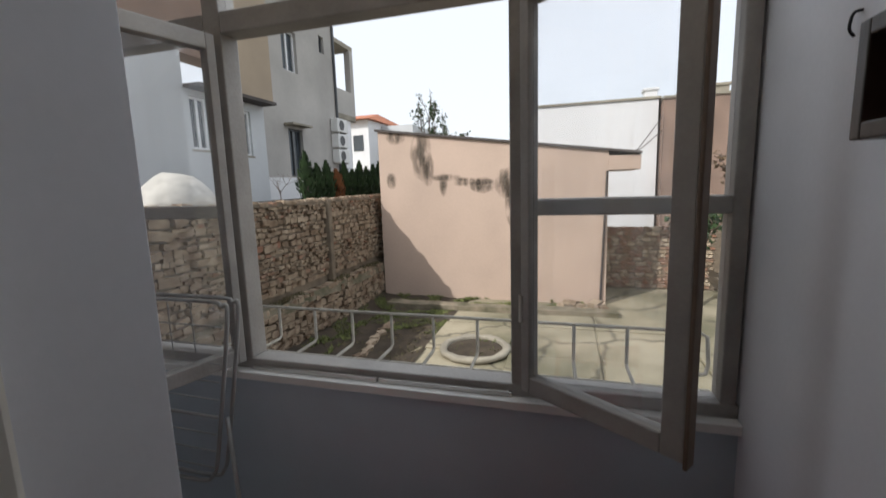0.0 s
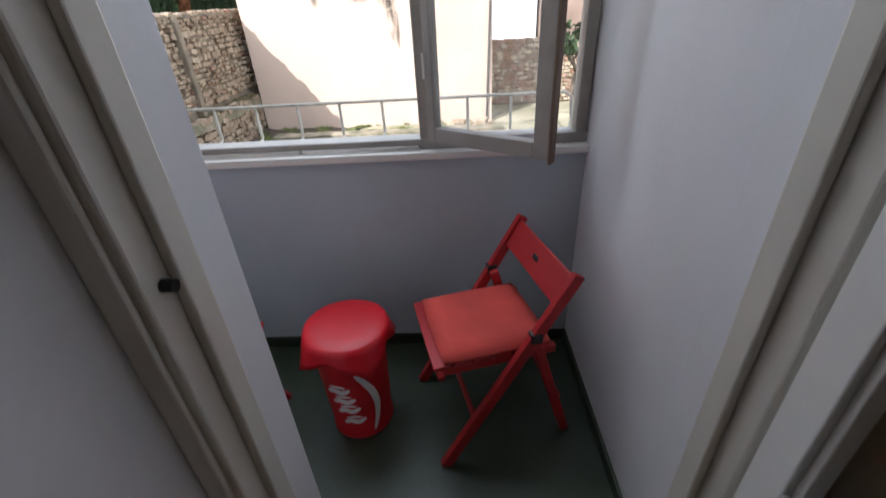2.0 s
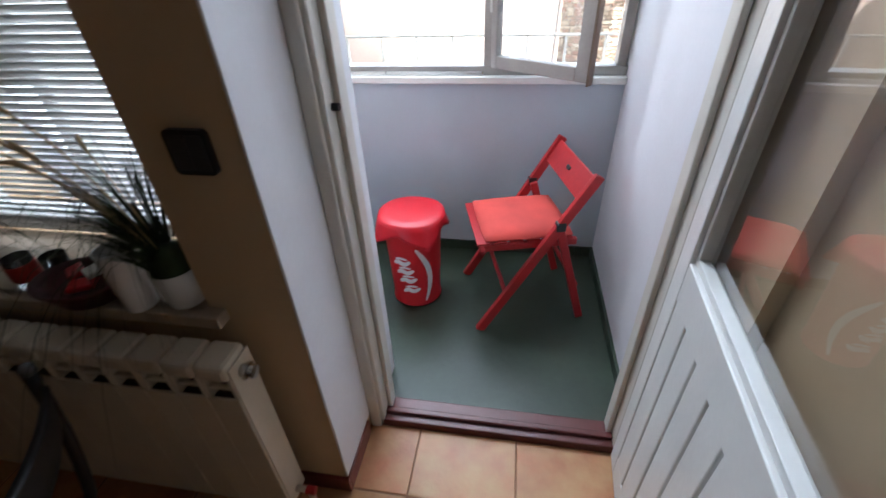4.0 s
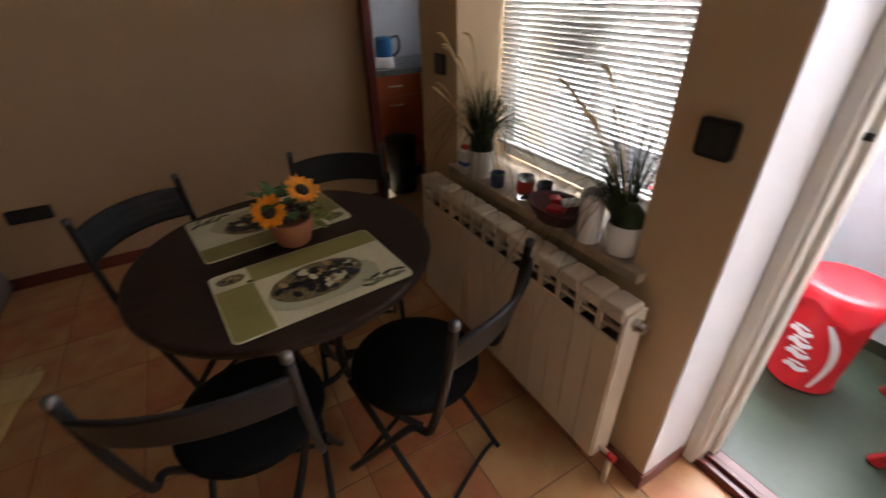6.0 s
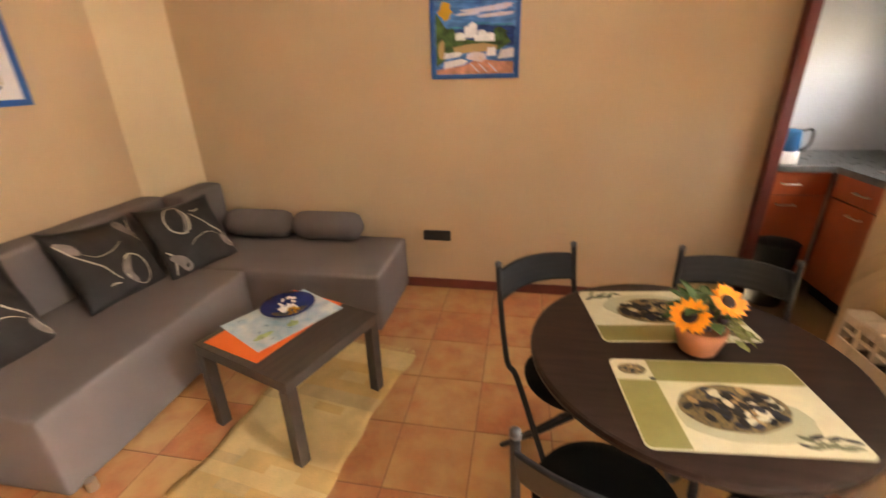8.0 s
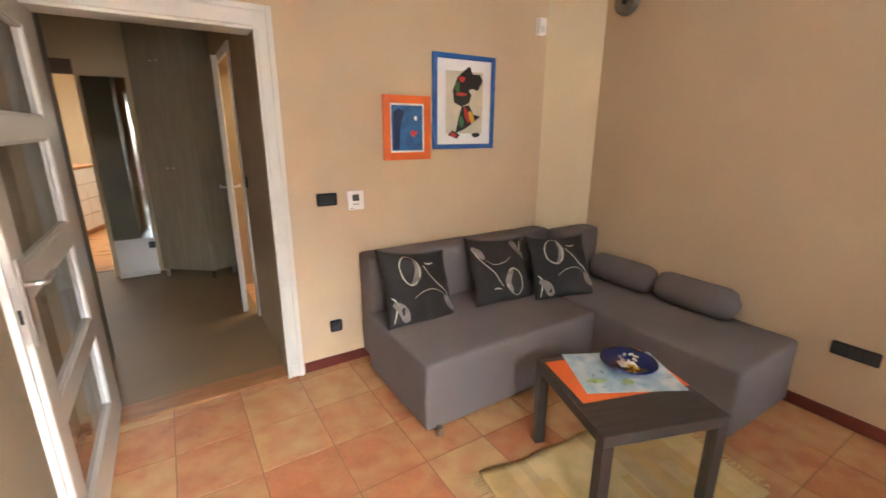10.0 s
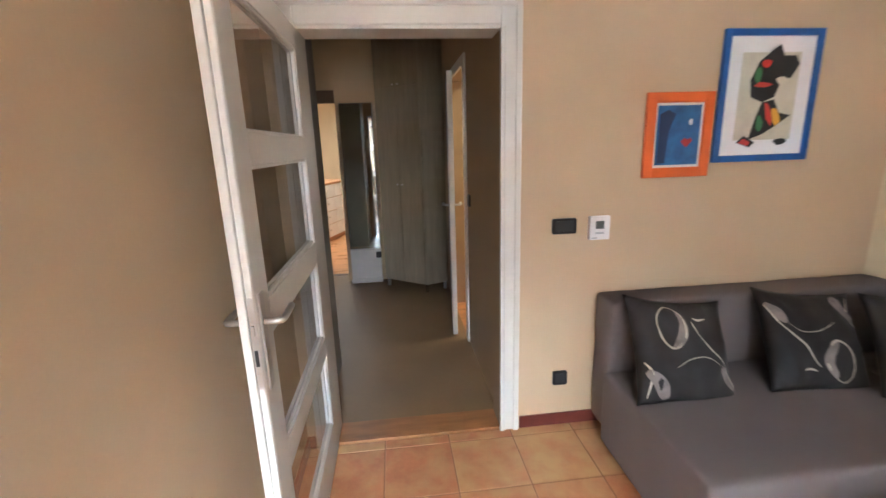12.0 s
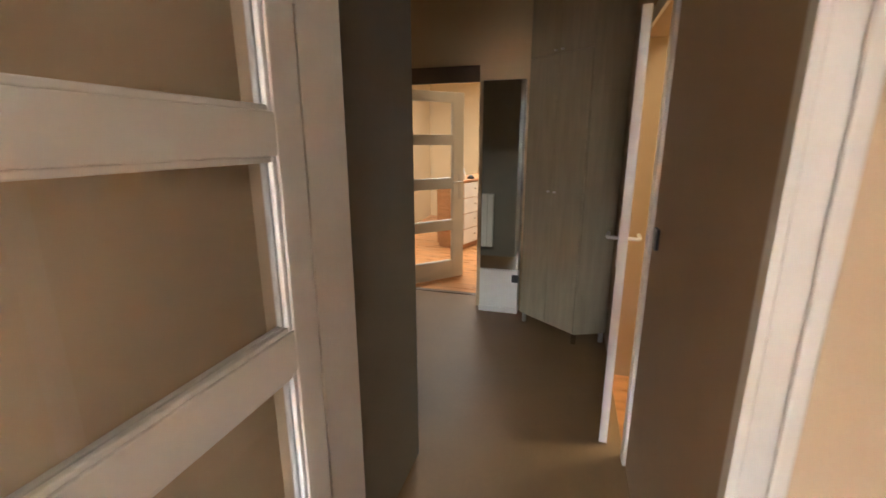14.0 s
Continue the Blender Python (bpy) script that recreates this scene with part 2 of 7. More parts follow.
PIC_RED = mat("print red ink", (0.50, 0.03, 0.02), 0.5)
PIC_TAN = mat("print tan ink", (0.42, 0.28, 0.12), 0.5)
PIC_OLIVE = mat("print grey green ink", (0.16, 0.17, 0.09), 0.5)
PIC_YEL = mat("print yellow ink", (0.65, 0.36, 0.03), 0.5)
PIC_GRN = mat("print green ink", (0.04, 0.16, 0.06), 0.5)
SIGN_G = mat("green sign film", (0.01, 0.22, 0.08), 0.4, big=0.05)
CLOSET = mat("grey olive wood laminate", (0.29, 0.25, 0.175), 0.5, big=0.10, fine=0.06, scale=5, fscale=60, bump=0.06, stretch=(6, 6, 0.6))
# the room's beige darkened to brown: the hall's shade is in this colour
HALLW_SHADED = mat("beige wall darkened for hall shade", (0.37, 0.26, 0.155), 0.75, big=0.05, fine=0.03, scale=1.3, fscale=140, bump=0.08)
GREYW = mat("dark grey hall panel", (0.214, 0.200, 0.166), 0.6, big=0.08, fine=0.05)
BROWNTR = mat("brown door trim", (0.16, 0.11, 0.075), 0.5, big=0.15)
MIRROR = mat("mirror silver", (0.75, 0.8, 0.78), 0.03, metal=1.0, big=0.01, fine=0.01, bump=0, rvar=0.01)
YELW = mat("warm yellow wall paint", (0.72, 0.55, 0.27), 0.75, big=0.05)
DRESSW = mat("dresser wood", (0.40, 0.20, 0.09), 0.45, big=0.2, scale=5, stretch=(1, 1, 5))
KIT_OR = mat("cherry kitchen front", (0.36, 0.085, 0.03), 0.35, big=0.15, fine=0.08, scale=4, stretch=(1, 1, 0.3))
KIT_TOP = mat("grey worktop", (0.12, 0.13, 0.13), 0.3, big=0.2, fine=0.2, scale=20)
KIT_WALL = mat("grey kitchen wall", (0.55, 0.57, 0.60), 0.5, big=0.04)
BLUEPL = mat("blue translucent plastic", (0.03, 0.16, 0.36), 0.15, big=0.1)
GLASS = glass_mat("clear glass")
DUSTY = glass_mat("dusty glass")
_dn, _dl = DUSTY.node_tree.nodes, DUSTY.node_tree.links
_tl = _dn.new("ShaderNodeBsdfTranslucent")
_tl.inputs[0].default_value = (0.9, 0.92, 0.92, 1)
_ms = _dn.new("ShaderNodeMixShader")
_dz = _dn.new("ShaderNodeTexNoise")
_dz.inputs["Scale"].default_value, _dz.inputs["Detail"].default_value = 5.0, 6
_dk = _dn.new("ShaderNodeMath")
_dk.operation = 'MULTIPLY'
_dk.inputs[1].default_value = 0.09
_dl.new(_dz.outputs[0], _dk.inputs[0])
_dl.new(_dk.outputs[0], _ms.inputs[0])
_dl.new(_dn["Principled BSDF"].outputs[0], _ms.inputs[1])
_dl.new(_tl.outputs[0], _ms.inputs[2])
_dl.new(_ms.outputs[0], _dn["Material Output"].inputs[0])
RUG_A = mat("cream rag rug", (0.68, 0.51, 0.235), 0.95, big=0.12, fine=0.25, scale=8, fscale=260, bump=0.9, rand=0.1)
RUG_B = mat("straw rag rug", (0.62, 0.42, 0.17), 0.95, big=0.12, fine=0.25, scale=8, fscale=260, bump=0.9, rand=0.15)
RUG_C = mat("faded tan rag rug", (0.58, 0.43, 0.21), 0.95, big=0.15, fine=0.25, scale=8, fscale=260, bump=0.9, rand=0.1)
# outside
DULLBR = mat("dull brown brickwork", (0.25, 0.175, 0.135), 0.9, big=0.2, fine=0.2, scale=1.5, fscale=14, bump=0.3)
PINK = mat("weathered pinkish render", (0.50, 0.385, 0.31), 0.9, big=0.08, fine=0.05, scale=0.8, fscale=25, bump=0.15)
PINK_ST = mat("mould stain on render", (0.16, 0.13, 0.10), 0.9, big=0.25, fine=0.2, scale=3, fscale=18)


def soft_alpha(m, strength, stretch):
    """Lets a stain fade out towards its rim and break up in streaks."""
    nd, ln = m.node_tree.nodes, m.node_tree.links
    tc = nd.new("ShaderNodeTexCoord")
    mp = nd.new("ShaderNodeMapping")
    mp.inputs["Location"].default_value, mp.inputs["Scale"].default_value = (-1, 0, -1), (2, 0, 2)
    ln.new(tc.outputs["Generated"], mp.inputs[0])
    le = nd.new("ShaderNodeVectorMath")
    le.operation = 'LENGTH'
    ln.new(mp.outputs[0], le.inputs[0])
    fall = nd.new("ShaderNodeMapRange")
    fall.inputs[1].default_value, fall.inputs[2].default_value, fall.inputs[3].default_value, fall.inputs[4].default_value = 1.0, 0.15, 0.0, 1.0
    ln.new(le.outputs["Value"], fall.inputs[0])
    m2 = nd.new("ShaderNodeMapping")
    m2.inputs["Scale"].default_value = stretch
    ln.new(tc.outputs["Object"], m2.inputs[0])
    nz = nd.new("ShaderNodeTexNoise")
    nz.inputs["Scale"].default_value, nz.inputs["Detail"].default_value = 4.0, 7
    ln.new(m2.outputs[0], nz.inputs["Vector"])
    cut = nd.new("ShaderNodeMapRange")
    cut.inputs[1].default_value, cut.inputs[2].default_value, cut.inputs[3].default_value, cut.inputs[4].default_value = 0.32, 0.66, 0.0, strength
    ln.new(nz.outputs[0], cut.inputs[0])
    mu = nd.new("ShaderNodeMath")
    mu.operation = 'MULTIPLY'
    ln.new(fall.outputs[0], mu.inputs[0])
    ln.new(cut.outputs[0], mu.inputs[1])
    ln.new(mu.outputs[0], nd["Principled BSDF"].inputs["Alpha"])


soft_alpha(PINK_ST, 0.85, (2.2, 1, 0.6))
LEDGE = mat("mossy dirty concrete", (0.20, 0.17, 0.125), 0.95, big=0.35, fine=0.25, scale=3, fscale=22, bump=1.0, tint=(0.075, 0.075, 0.04))
FELT = mat("dark roof edge", (0.07, 0.06, 0.055), 0.8, big=0.2)
RUBBLE = two_tone("rubble stone", (0.17, 0.115, 0.075), (0.44, 0.36, 0.26), 3.0, 0.9, bump=0.8, fscale=25, steep=2.4)
BRICK = two_tone("old brick", (0.27, 0.135, 0.085), (0.27, 0.20, 0.14), 3.0, 0.9, bump=0.5, fscale=25)
MORTAR = mat("crumbling mortar", (0.18, 0.145, 0.105), 0.95, big=0.25, fine=0.2, scale=4, fscale=30, bump=0.8)
CONC = mat("weathered concrete", (0.29, 0.265, 0.21), 0.9, big=0.25, fine=0.15, scale=1.5, fscale=20, bump=0.4)
YARD = mat("mossy concrete yard", (0.30, 0.265, 0.19), 0.9, big=0.3, fine=0.15, scale=0.9, fscale=14, bump=0.5, tint=(0.15, 0.14, 0.085))
_yn, _yl = YARD.node_tree.nodes, YARD.node_tree.links
_yb = _yn["Principled BSDF"]
_ys = _yb.inputs["Base Color"].links[0].from_socket
_yt = _yn.new("ShaderNodeTexCoord")
_yw = _yn.new("ShaderNodeTexNoise")
_yw.inputs["Scale"].default_value, _yw.inputs["Detail"].default_value = 2.5, 6
_yl.new(_yt.outputs["Object"], _yw.inputs["Vector"])
_ya = _yn.new("ShaderNodeVectorMath")
_ya.operation = 'MULTIPLY_ADD'
_ya.inputs[1].default_value = (0.5, 0.5, 0.0)
_yl.new(_yw.outputs["Color"], _ya.inputs[0])
_yl.new(_yt.outputs["Object"], _ya.inputs[2])
_yv = _yn.new("ShaderNodeTexVoronoi")
_yv.feature = 'DISTANCE_TO_EDGE'
_yv.inputs["Scale"].default_value = 0.62
_yl.new(_ya.outputs[0], _yv.inputs["Vector"])
_yr = _yn.new("ShaderNodeMapRange")
_yr.inputs[1].default_value, _yr.inputs[2].default_value, _yr.inputs[3].default_value, _yr.inputs[4].default_value = 0.0, 0.03, 0.35, 1.0
_yl.new(_yv.outputs["Distance"], _yr.inputs[0])
_yh = _yn.new("ShaderNodeHueSaturation")
_yl.new(_ys, _yh.inputs["Color"])
_yl.new(_yr.outputs[0], _yh.inputs["Value"])
_yl.new(_yh.outputs[0], _yb.inputs["Base Color"])
SOIL = mat("dark garden soil", (0.055, 0.042, 0.028), 0.95, big=0.4, fine=0.3, scale=4, fscale=30, bump=1.0)
GRASS = mat("rough grass", (0.13, 0.15, 0.045), 0.8, big=0.4, fine=0.2, scale=9, rand=0.2)
WEED = mat("withered brown weeds", (0.12, 0.095, 0.05), 0.9, big=0.5, fine=0.2, scale=7, tint=(0.05, 0.055, 0.025))
RENDER_G = mat("grey stained render", (0.40, 0.385, 0.36), 0.9, big=0.15, fine=0.06, scale=0.5, fscale=12, bump=0.15)
RENDER_B = mat("pale grey blue render", (0.55, 0.57, 0.58), 0.9, big=0.06, fine=0.04, scale=0.6, fscale=12)
RENDER_W = mat("white render", (0.74, 0.75, 0.76), 0.9, big=0.06, fine=0.04, scale=0.6, fscale=12)
RENDER_T = mat("tan render", (0.36, 0.29, 0.21), 0.9, big=0.1, fine=0.05, scale=0.8)
ROOFT = mat("orange roof tiles", (0.42, 0.15, 0.07), 0.8, big=0.25, fine=0.2, scale=3, fscale=8)
WINDARK = mat("dark window pane", (0.05, 0.06, 0.07), 0.1, big=0.2)
UPVC = mat("white window frame", (0.75, 0.76, 0.77), 0.4, big=0.03)
DARKFR = mat("dark grey window frame", (0.06, 0.065, 0.07), 0.4)
ACW = mat("white enamel casing", (0.66, 0.66, 0.64), 0.4, big=0.06)
THUJA = mat("dark conifer foliage", (0.030, 0.058, 0.018), 0.8, big=0.5, fine=0.3, scale=6, fscale=60)
THUJAB = mat("browned conifer foliage", (0.22, 0.085, 0.03), 0.8, big=0.4, fine=0.3, scale=6, fscale=60)
BARK = mat("grey bark", (0.13, 0.10, 0.075), 0.9, big=0.3, fine=0.2, scale=6)
RAILM = mat("flaking white rail paint", (0.44, 0.41, 0.35), 0.5, big=0.25, fine=0.15, scale=14, fscale=80)


# ---- building helpers ----
def part(name, bm, material, parent=None, label="", smooth=False):
    me = bpy.data.meshes.new(name)
    bm.normal_update()
    bm.to_mesh(me)
    bm.free()
    mats = material if isinstance(material, (list, tuple)) else [material]
    for mm in mats:
        me.materials.append(mm)
    if smooth:
        for p in me.polygons:
            p.use_smooth = True
    ob = new(name, me)
    if parent is not None:
        ob.parent = parent
    if label:
        tagged(ob, label)
    return ob


def thing(name, label, category, m=None, group="", kind=""):
    ob = new(name)
    ob.empty_display_size = 0.1
    if m is not None:
        ob.matrix_world = m
    return tagged(ob, label, category, group, kind)


def struct(name, bm, material, label="", category=""):
    return tagged(part(name, bm, material), label, category, kind="structure")


def box(bm, x0, x1, y0, y1, z0, z1, bevel=0.0, seg=2, m=None, mi=0):
    r = bmesh.ops.create_cube(bm, size=1.0)
    vs = r["verts"]
    for v in vs:
        v.co = Vector((x0 + (v.co.x + 0.5) * (x1 - x0), y0 + (v.co.y + 0.5) * (y1 - y0), z0 + (v.co.z + 0.5) * (z1 - z0)))
    fs = list({f for v in vs for f in v.link_faces})
    for f in fs:
        f.material_index = mi
    if bevel:
        es = list({e for v in vs for e in v.link_edges})
        r2 = bmesh.ops.bevel(bm, geom=es, offset=bevel, segments=seg, affect='EDGES', profile=0.5)
        vs = list({v for f in r2["faces"] for v in f.verts} | {v for v in vs if v.is_valid})
        for f in {f for v in vs for f in v.link_faces}:
            f.material_index = mi
    if m is not None:
        bmesh.ops.transform(bm, matrix=m, verts=[v for v in vs if v.is_valid])
    return vs


def boxes(*specs, bevel=0.0):
    bm = bmesh.new()
    for s in specs:
        box(bm, *s, bevel=bevel)
    return bm


def cyl(bm, p, q, r, r2=None, n=12, caps=True):
    p, q = Vector(p), Vector(q)
    d = q - p
    mm = Matrix.Translation((p + q) / 2) @ d.to_track_quat('Z', 'Y').to_matrix().to_4x4()
    return bmesh.ops.create_cone(bm, cap_ends=caps, segments=n, radius1=r, radius2=r if r2 is None else r2, depth=d.length, matrix=mm)["verts"]


def tube(bm, pts, r, n=8):
    """A tube along points, with mitred bends; r may be a number or one for each point."""
    pts = [Vector(p) for p in pts]
    rs = r if isinstance(r, (list, tuple)) else [r] * len(pts)
    rings, ref = [], None
    for i, p in enumerate(pts):
        d = (pts[min(i + 1, len(pts) - 1)] - pts[max(i - 1, 0)]).normalized()
        if ref is None:
            ref = d.orthogonal().normalized()
        ref = (ref - d * ref.dot(d)).normalized()
        o = d.cross(ref)
        rings.append([bm.verts.new(p + (ref * math.cos(2 * math.pi * k / n) + o * math.sin(2 * math.pi * k / n)) * rs[i]) for k in range(n)])
    for a, b in zip(rings, rings[1:]):
        for k in range(n):
            bm.faces.new((a[k], a[(k + 1) % n], b[(k + 1) % n], b[k]))
    bm.faces.new(rings[0][::-1])
    bm.faces.new(rings[-1])


def smooth_path(pts, n=6):
    """Catmull-Rom through the points."""
    pts = [Vector(p) for p in pts]
    out = []
    for i in range(len(pts) - 1):
        p0, p1, p2, p3 = pts[max(i - 1, 0)], pts[i], pts[i + 1], pts[min(i + 2, len(pts) - 1)]
        for k in range(n):
            t = k / n
            out.append(0.5 * ((2 * p1) + (p2 - p0) * t + (2 * p0 - 5 * p1 + 4 * p2 - p3) * t * t + (3 * p1 - p0 - 3 * p2 + p3) * t ** 3))
    return out + [pts[-1]]


def lathe(bm, prof, n=24, m=None):
    """A turned shape from (radius, height) pairs."""
    rings = []
    for r, z in prof:
        rings.append([bm.verts.new((r * math.cos(2 * math.pi * k / n), r * math.sin(2 * math.pi * k / n), z)) for k in range(n)] if r > 1e-5 else [bm.verts.new((0, 0, z))])
    for a, b in zip(rings, rings[1:]):
        for k in range(n):
            if len(a) == 1 and len(b) == 1:
                continue
            if len(a) == 1:
                bm.faces.new((a[0], b[(k + 1) % n], b[k]))
            elif len(b) == 1:
                bm.faces.new((a[k], a[(k + 1) % n], b[0]))
            else:
                bm.faces.new((a[k], a[(k + 1) % n], b[(k + 1) % n], b[k]))
    vs = [v for r in rings for v in r]
    if m is not None:
        bmesh.ops.transform(bm, matrix=m, verts=vs)
    return vs


def prism(bm, pts, z0, z1):
    """An upright prism over a polygon."""
    lo = [bm.verts.new((x, y, z0)) for x, y in pts]
    hi = [bm.verts.new((x, y, z1)) for x, y in pts]
    n = len(pts)
    bm.faces.new(lo[::-1])
    bm.faces.new(hi)
    for k in range(n):
        bm.faces.new((lo[k], lo[(k + 1) % n], hi[(k + 1) % n], hi[k]))
    bmesh.ops.recalc_face_normals(bm, faces=bm.faces[:])


def blob_outline(cx, cz, rx, rz, n=14, jag=0.15, rnd=None, turn=0.0):
    rnd = rnd or random
    out = []
    for k in range(n):
        a = 2 * math.pi * k / n
        f = 1 + rnd.uniform(-jag, jag)
        x, z = rx * f * math.cos(a), rz * f * math.sin(a)
        out.append((cx + x * math.cos(turn) - z * math.sin(turn), cz + x * math.sin(turn) + z * math.cos(turn)))
    return out


def flat_shape(bm, outline, y, thick=0.002):
    """A thin sheet in the x-z plane that stands proud of y by thick (towards -y)."""
    a = [bm.verts.new((x, y, z)) for x, z in outline]
    b = [bm.verts.new((x, y - thick, z)) for x, z in outline]
    n = len(a)
    bm.faces.new(a)
    bm.faces.new(b[::-1])
    for k in range(n):
        bm.faces.new((a[k], b[k], b[(k + 1) % n], a[(k + 1) % n]))
    bmesh.ops.recalc_face_normals(bm, faces=bm.faces[:])


def pane(name, bm, parent, label="", material=None):
    ob = part(name, bm, material or GLASS, parent, label)
    ob.visible_shadow = False
    return ob


# ---- room shell ----
XL, XR, YB, ZC = -2.54, 0.93, -3.87, 2.75   # left wall, right wall, door wall, ceiling
W = 0.5                                      # thickness of the outer wall
struct("wall_north", boxes(
    (-1.43, -1.13, 0, W, -0.2, ZC), (-1.13, -0.21, 0, W, -0.2, 0.735), (-1.13, -0.21, 0, W, 2.12, ZC),
    (-0.21, 0.0, 0, W, -0.2, ZC), (0.0, 0.9, 0, W, 2.12, ZC), (0.9, 1.17, 0, W, -0.2, ZC), (-2.54, -1.43, 0.05, 0.3, 2.1, ZC)),
    BEIGE, "beige painted wall with window and balcony door openings", "wall")
struct("wall_west", boxes((XL - 0.2, XL, -4.05, 0.2, -0.2, ZC)), BEIGE, "plain beige painted plaster wall", "wall")
struct("wall_east", boxes((XR, XR + 0.2, -4.05, 0, -0.2, ZC)), BEIGE, "plain beige painted plaster wall", "wall")
struct("wall_south", boxes((XL, -0.115, -4.05, YB, -0.2, ZC), (-0.115, 0.80, -4.05, YB, 2.045, ZC), (0.80, XR, -4.05, YB, -0.2, ZC)),
       BEIGE, "beige painted wall with hall doorway", "wall")
bm = bmesh.new()
prism(bm, [(-2.175, YB), (XL, YB), (XL, -3.64)], 0, ZC)
# lighter than the walls: the light on this slanted face is in its colour
struct("pillar", bm, CREAM, "boxed corner column, toned lighter as the lit face", "column")
struct("ceiling", boxes((XL - 0.2, XR + 0.2, -4.05, W, ZC, ZC + 0.15)), CEIL, "plain white painted ceiling", "ceiling")
FLOOR = struct("floor", boxes((XL, XR, YB, 0.0, -0.2, -0.0025), (0.0, 0.9, 0.0, 0.235, -0.2, -0.0025), (-2.54, -1.43, 0.0, 0.3, -0.2, -0.004)), GROUT,
               "terracotta tiled floor with dark grout", "floor")

# skirting
def skirting(name, *specs):
    return struct(name, boxes(*specs, bevel=0.003), BASEB, "glossy red-brown skirting along the wall", "baseboard")


skirting("baseboard", (XL, XL + 0.012, -3.64, 0.15, 0, 0.07), (-2.175, -0.205, YB, YB + 0.012, 0, 0.07), (0.89, XR, YB, YB + 0.012, 0, 0.07),
         (XR - 0.012, XR, YB + 0.012, -0.0, 0, 0.07), (-1.43, 0.012, -0.012, 0, 0, 0.07), (0.0, 0.012, 0.0, 0.2, 0, 0.07))
struct("trim", boxes((XL, XL + 0.06, 0.135, 0.20, 0, 2.1), (-1.505, -1.43, 0.20, 0.30, 0, 2.1), (XL, -1.43, 0.12, 0.22, 2.02, 2.1), bevel=0.006), REDWOOD,
       "dark red wooden frame round the kitchen opening", "door frame")

# ---- balcony ----
YP = 1.40      # inner face of the parapet
XB = 0.915     # right balcony wall
struct("wall_parapet", boxes((-1.28, XB, YP, YP + 0.14, -1.2, 0.915)), LAV, "lavender painted balcony parapet wall", "wall")
struct("wall_balcony", boxes((XB, XB + 0.25, W, YP + 0.14, -1.2, 2.9)), WHITE_WALL, "white plastered balcony side wall", "wall")
struct("wall_partition", boxes((-1.43, -1.28, W, 1.50, -1.2, 2.9)), WHITE_WALL, "white plastered balcony end wall", "wall")
for spec in ((-1.28, -1.13, W, W + 0.006, 0.02, 2.75), (-0.21, 0.0, W, W + 0.006, 0.02, 2.75), (-1.13, -0.21, W, W + 0.006, 0.02, 0.735),
             (0.0, 0.022, 0.345, W, 0.0, 2.1), (0.0, 0.006, 0.0, 0.235, 0.071, 2.1), (0.894, 0.9, 0.345, W, 0.0, 2.1), (0.9, 0.915, W, W + 0.006, 0.0, 2.75)):
    struct("wall_lining", boxes(spec, bevel=0.002), WHITE_WALL, "white painted reveals of window and door", "wall")
struct("ceiling_balcony", boxes((-1.43, XB + 0.25, W, YP + 0.14, 2.75, 2.9)), CEIL, "white balcony ceiling slab", "ceiling")
struct("floor_balcony", boxes((-1.28, XB, 0.335, YP, -0.2, -0.004)), GREENFL, "worn dark green painted balcony floor", "floor")
struct("floor_skirt", boxes((-1.28, XB, YP - 0.012, YP, -0.004, 0.05), (XB - 0.012, XB, 0.5, YP - 0.012, -0.004, 0.05)), GREENFL, "dark green paint line at wall foot", "baseboard")
struct("threshold_balcony", boxes((0.012, 0.9, 0.235, 0.335, -0.2, 0.03), (0.012, 0.9, 0.262, 0.285, 0.03, 0.045), bevel=0.004), REDWOOD,
       "glossy dark red wooden door threshold", "threshold")

# fixed timber window frame of the balcony
win = tagged(thing("window_1", "grey painted timber balcony window, casements open inward", "window"), kind="structure")
FY0, FY1 = YP + 0.005, YP + 0.085


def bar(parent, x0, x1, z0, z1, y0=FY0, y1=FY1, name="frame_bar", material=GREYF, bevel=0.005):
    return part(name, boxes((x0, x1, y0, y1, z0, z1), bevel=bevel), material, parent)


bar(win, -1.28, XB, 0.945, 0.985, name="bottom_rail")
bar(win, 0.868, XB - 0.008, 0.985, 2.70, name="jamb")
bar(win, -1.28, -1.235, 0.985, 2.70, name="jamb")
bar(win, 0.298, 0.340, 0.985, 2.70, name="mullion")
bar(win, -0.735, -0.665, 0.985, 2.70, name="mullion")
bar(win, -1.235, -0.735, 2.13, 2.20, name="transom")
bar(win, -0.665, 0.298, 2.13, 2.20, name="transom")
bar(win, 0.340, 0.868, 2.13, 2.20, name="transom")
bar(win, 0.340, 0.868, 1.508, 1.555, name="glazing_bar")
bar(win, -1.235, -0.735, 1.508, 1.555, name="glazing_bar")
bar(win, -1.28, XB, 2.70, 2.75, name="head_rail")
for a, b in ((-1.235, -0.735), (0.340, 0.868)):
    pane("pane", boxes((a, b, YP + 0.04, YP + 0.044, 0.985, 1.508)), win)
    pane("pane", boxes((a, b, YP + 0.04, YP + 0.044, 1.555, 2.13)), win)
for a, b in ((-1.235, -0.735), (-0.665, 0.298), (0.340, 0.868)):
    pane("pane", boxes((a, b, YP + 0.04, YP + 0.044, 2.20, 2.70)), win)
part("window_sill", boxes((-1.28, XB, YP - 0.03, YP + 0.15, 0.915, 0.945), bevel=0.004), WHITE, win, "white painted wooden sill board")
part("sill_strip", boxes((-0.66, -0.158, YP - 0.006, YP + 0.02, 0.946, 0.962), (-0.15, 0.30, YP - 0.006, YP + 0.02, 0.946, 0.962), bevel=0.002), CHROME, win, "aluminium strip on the sill")


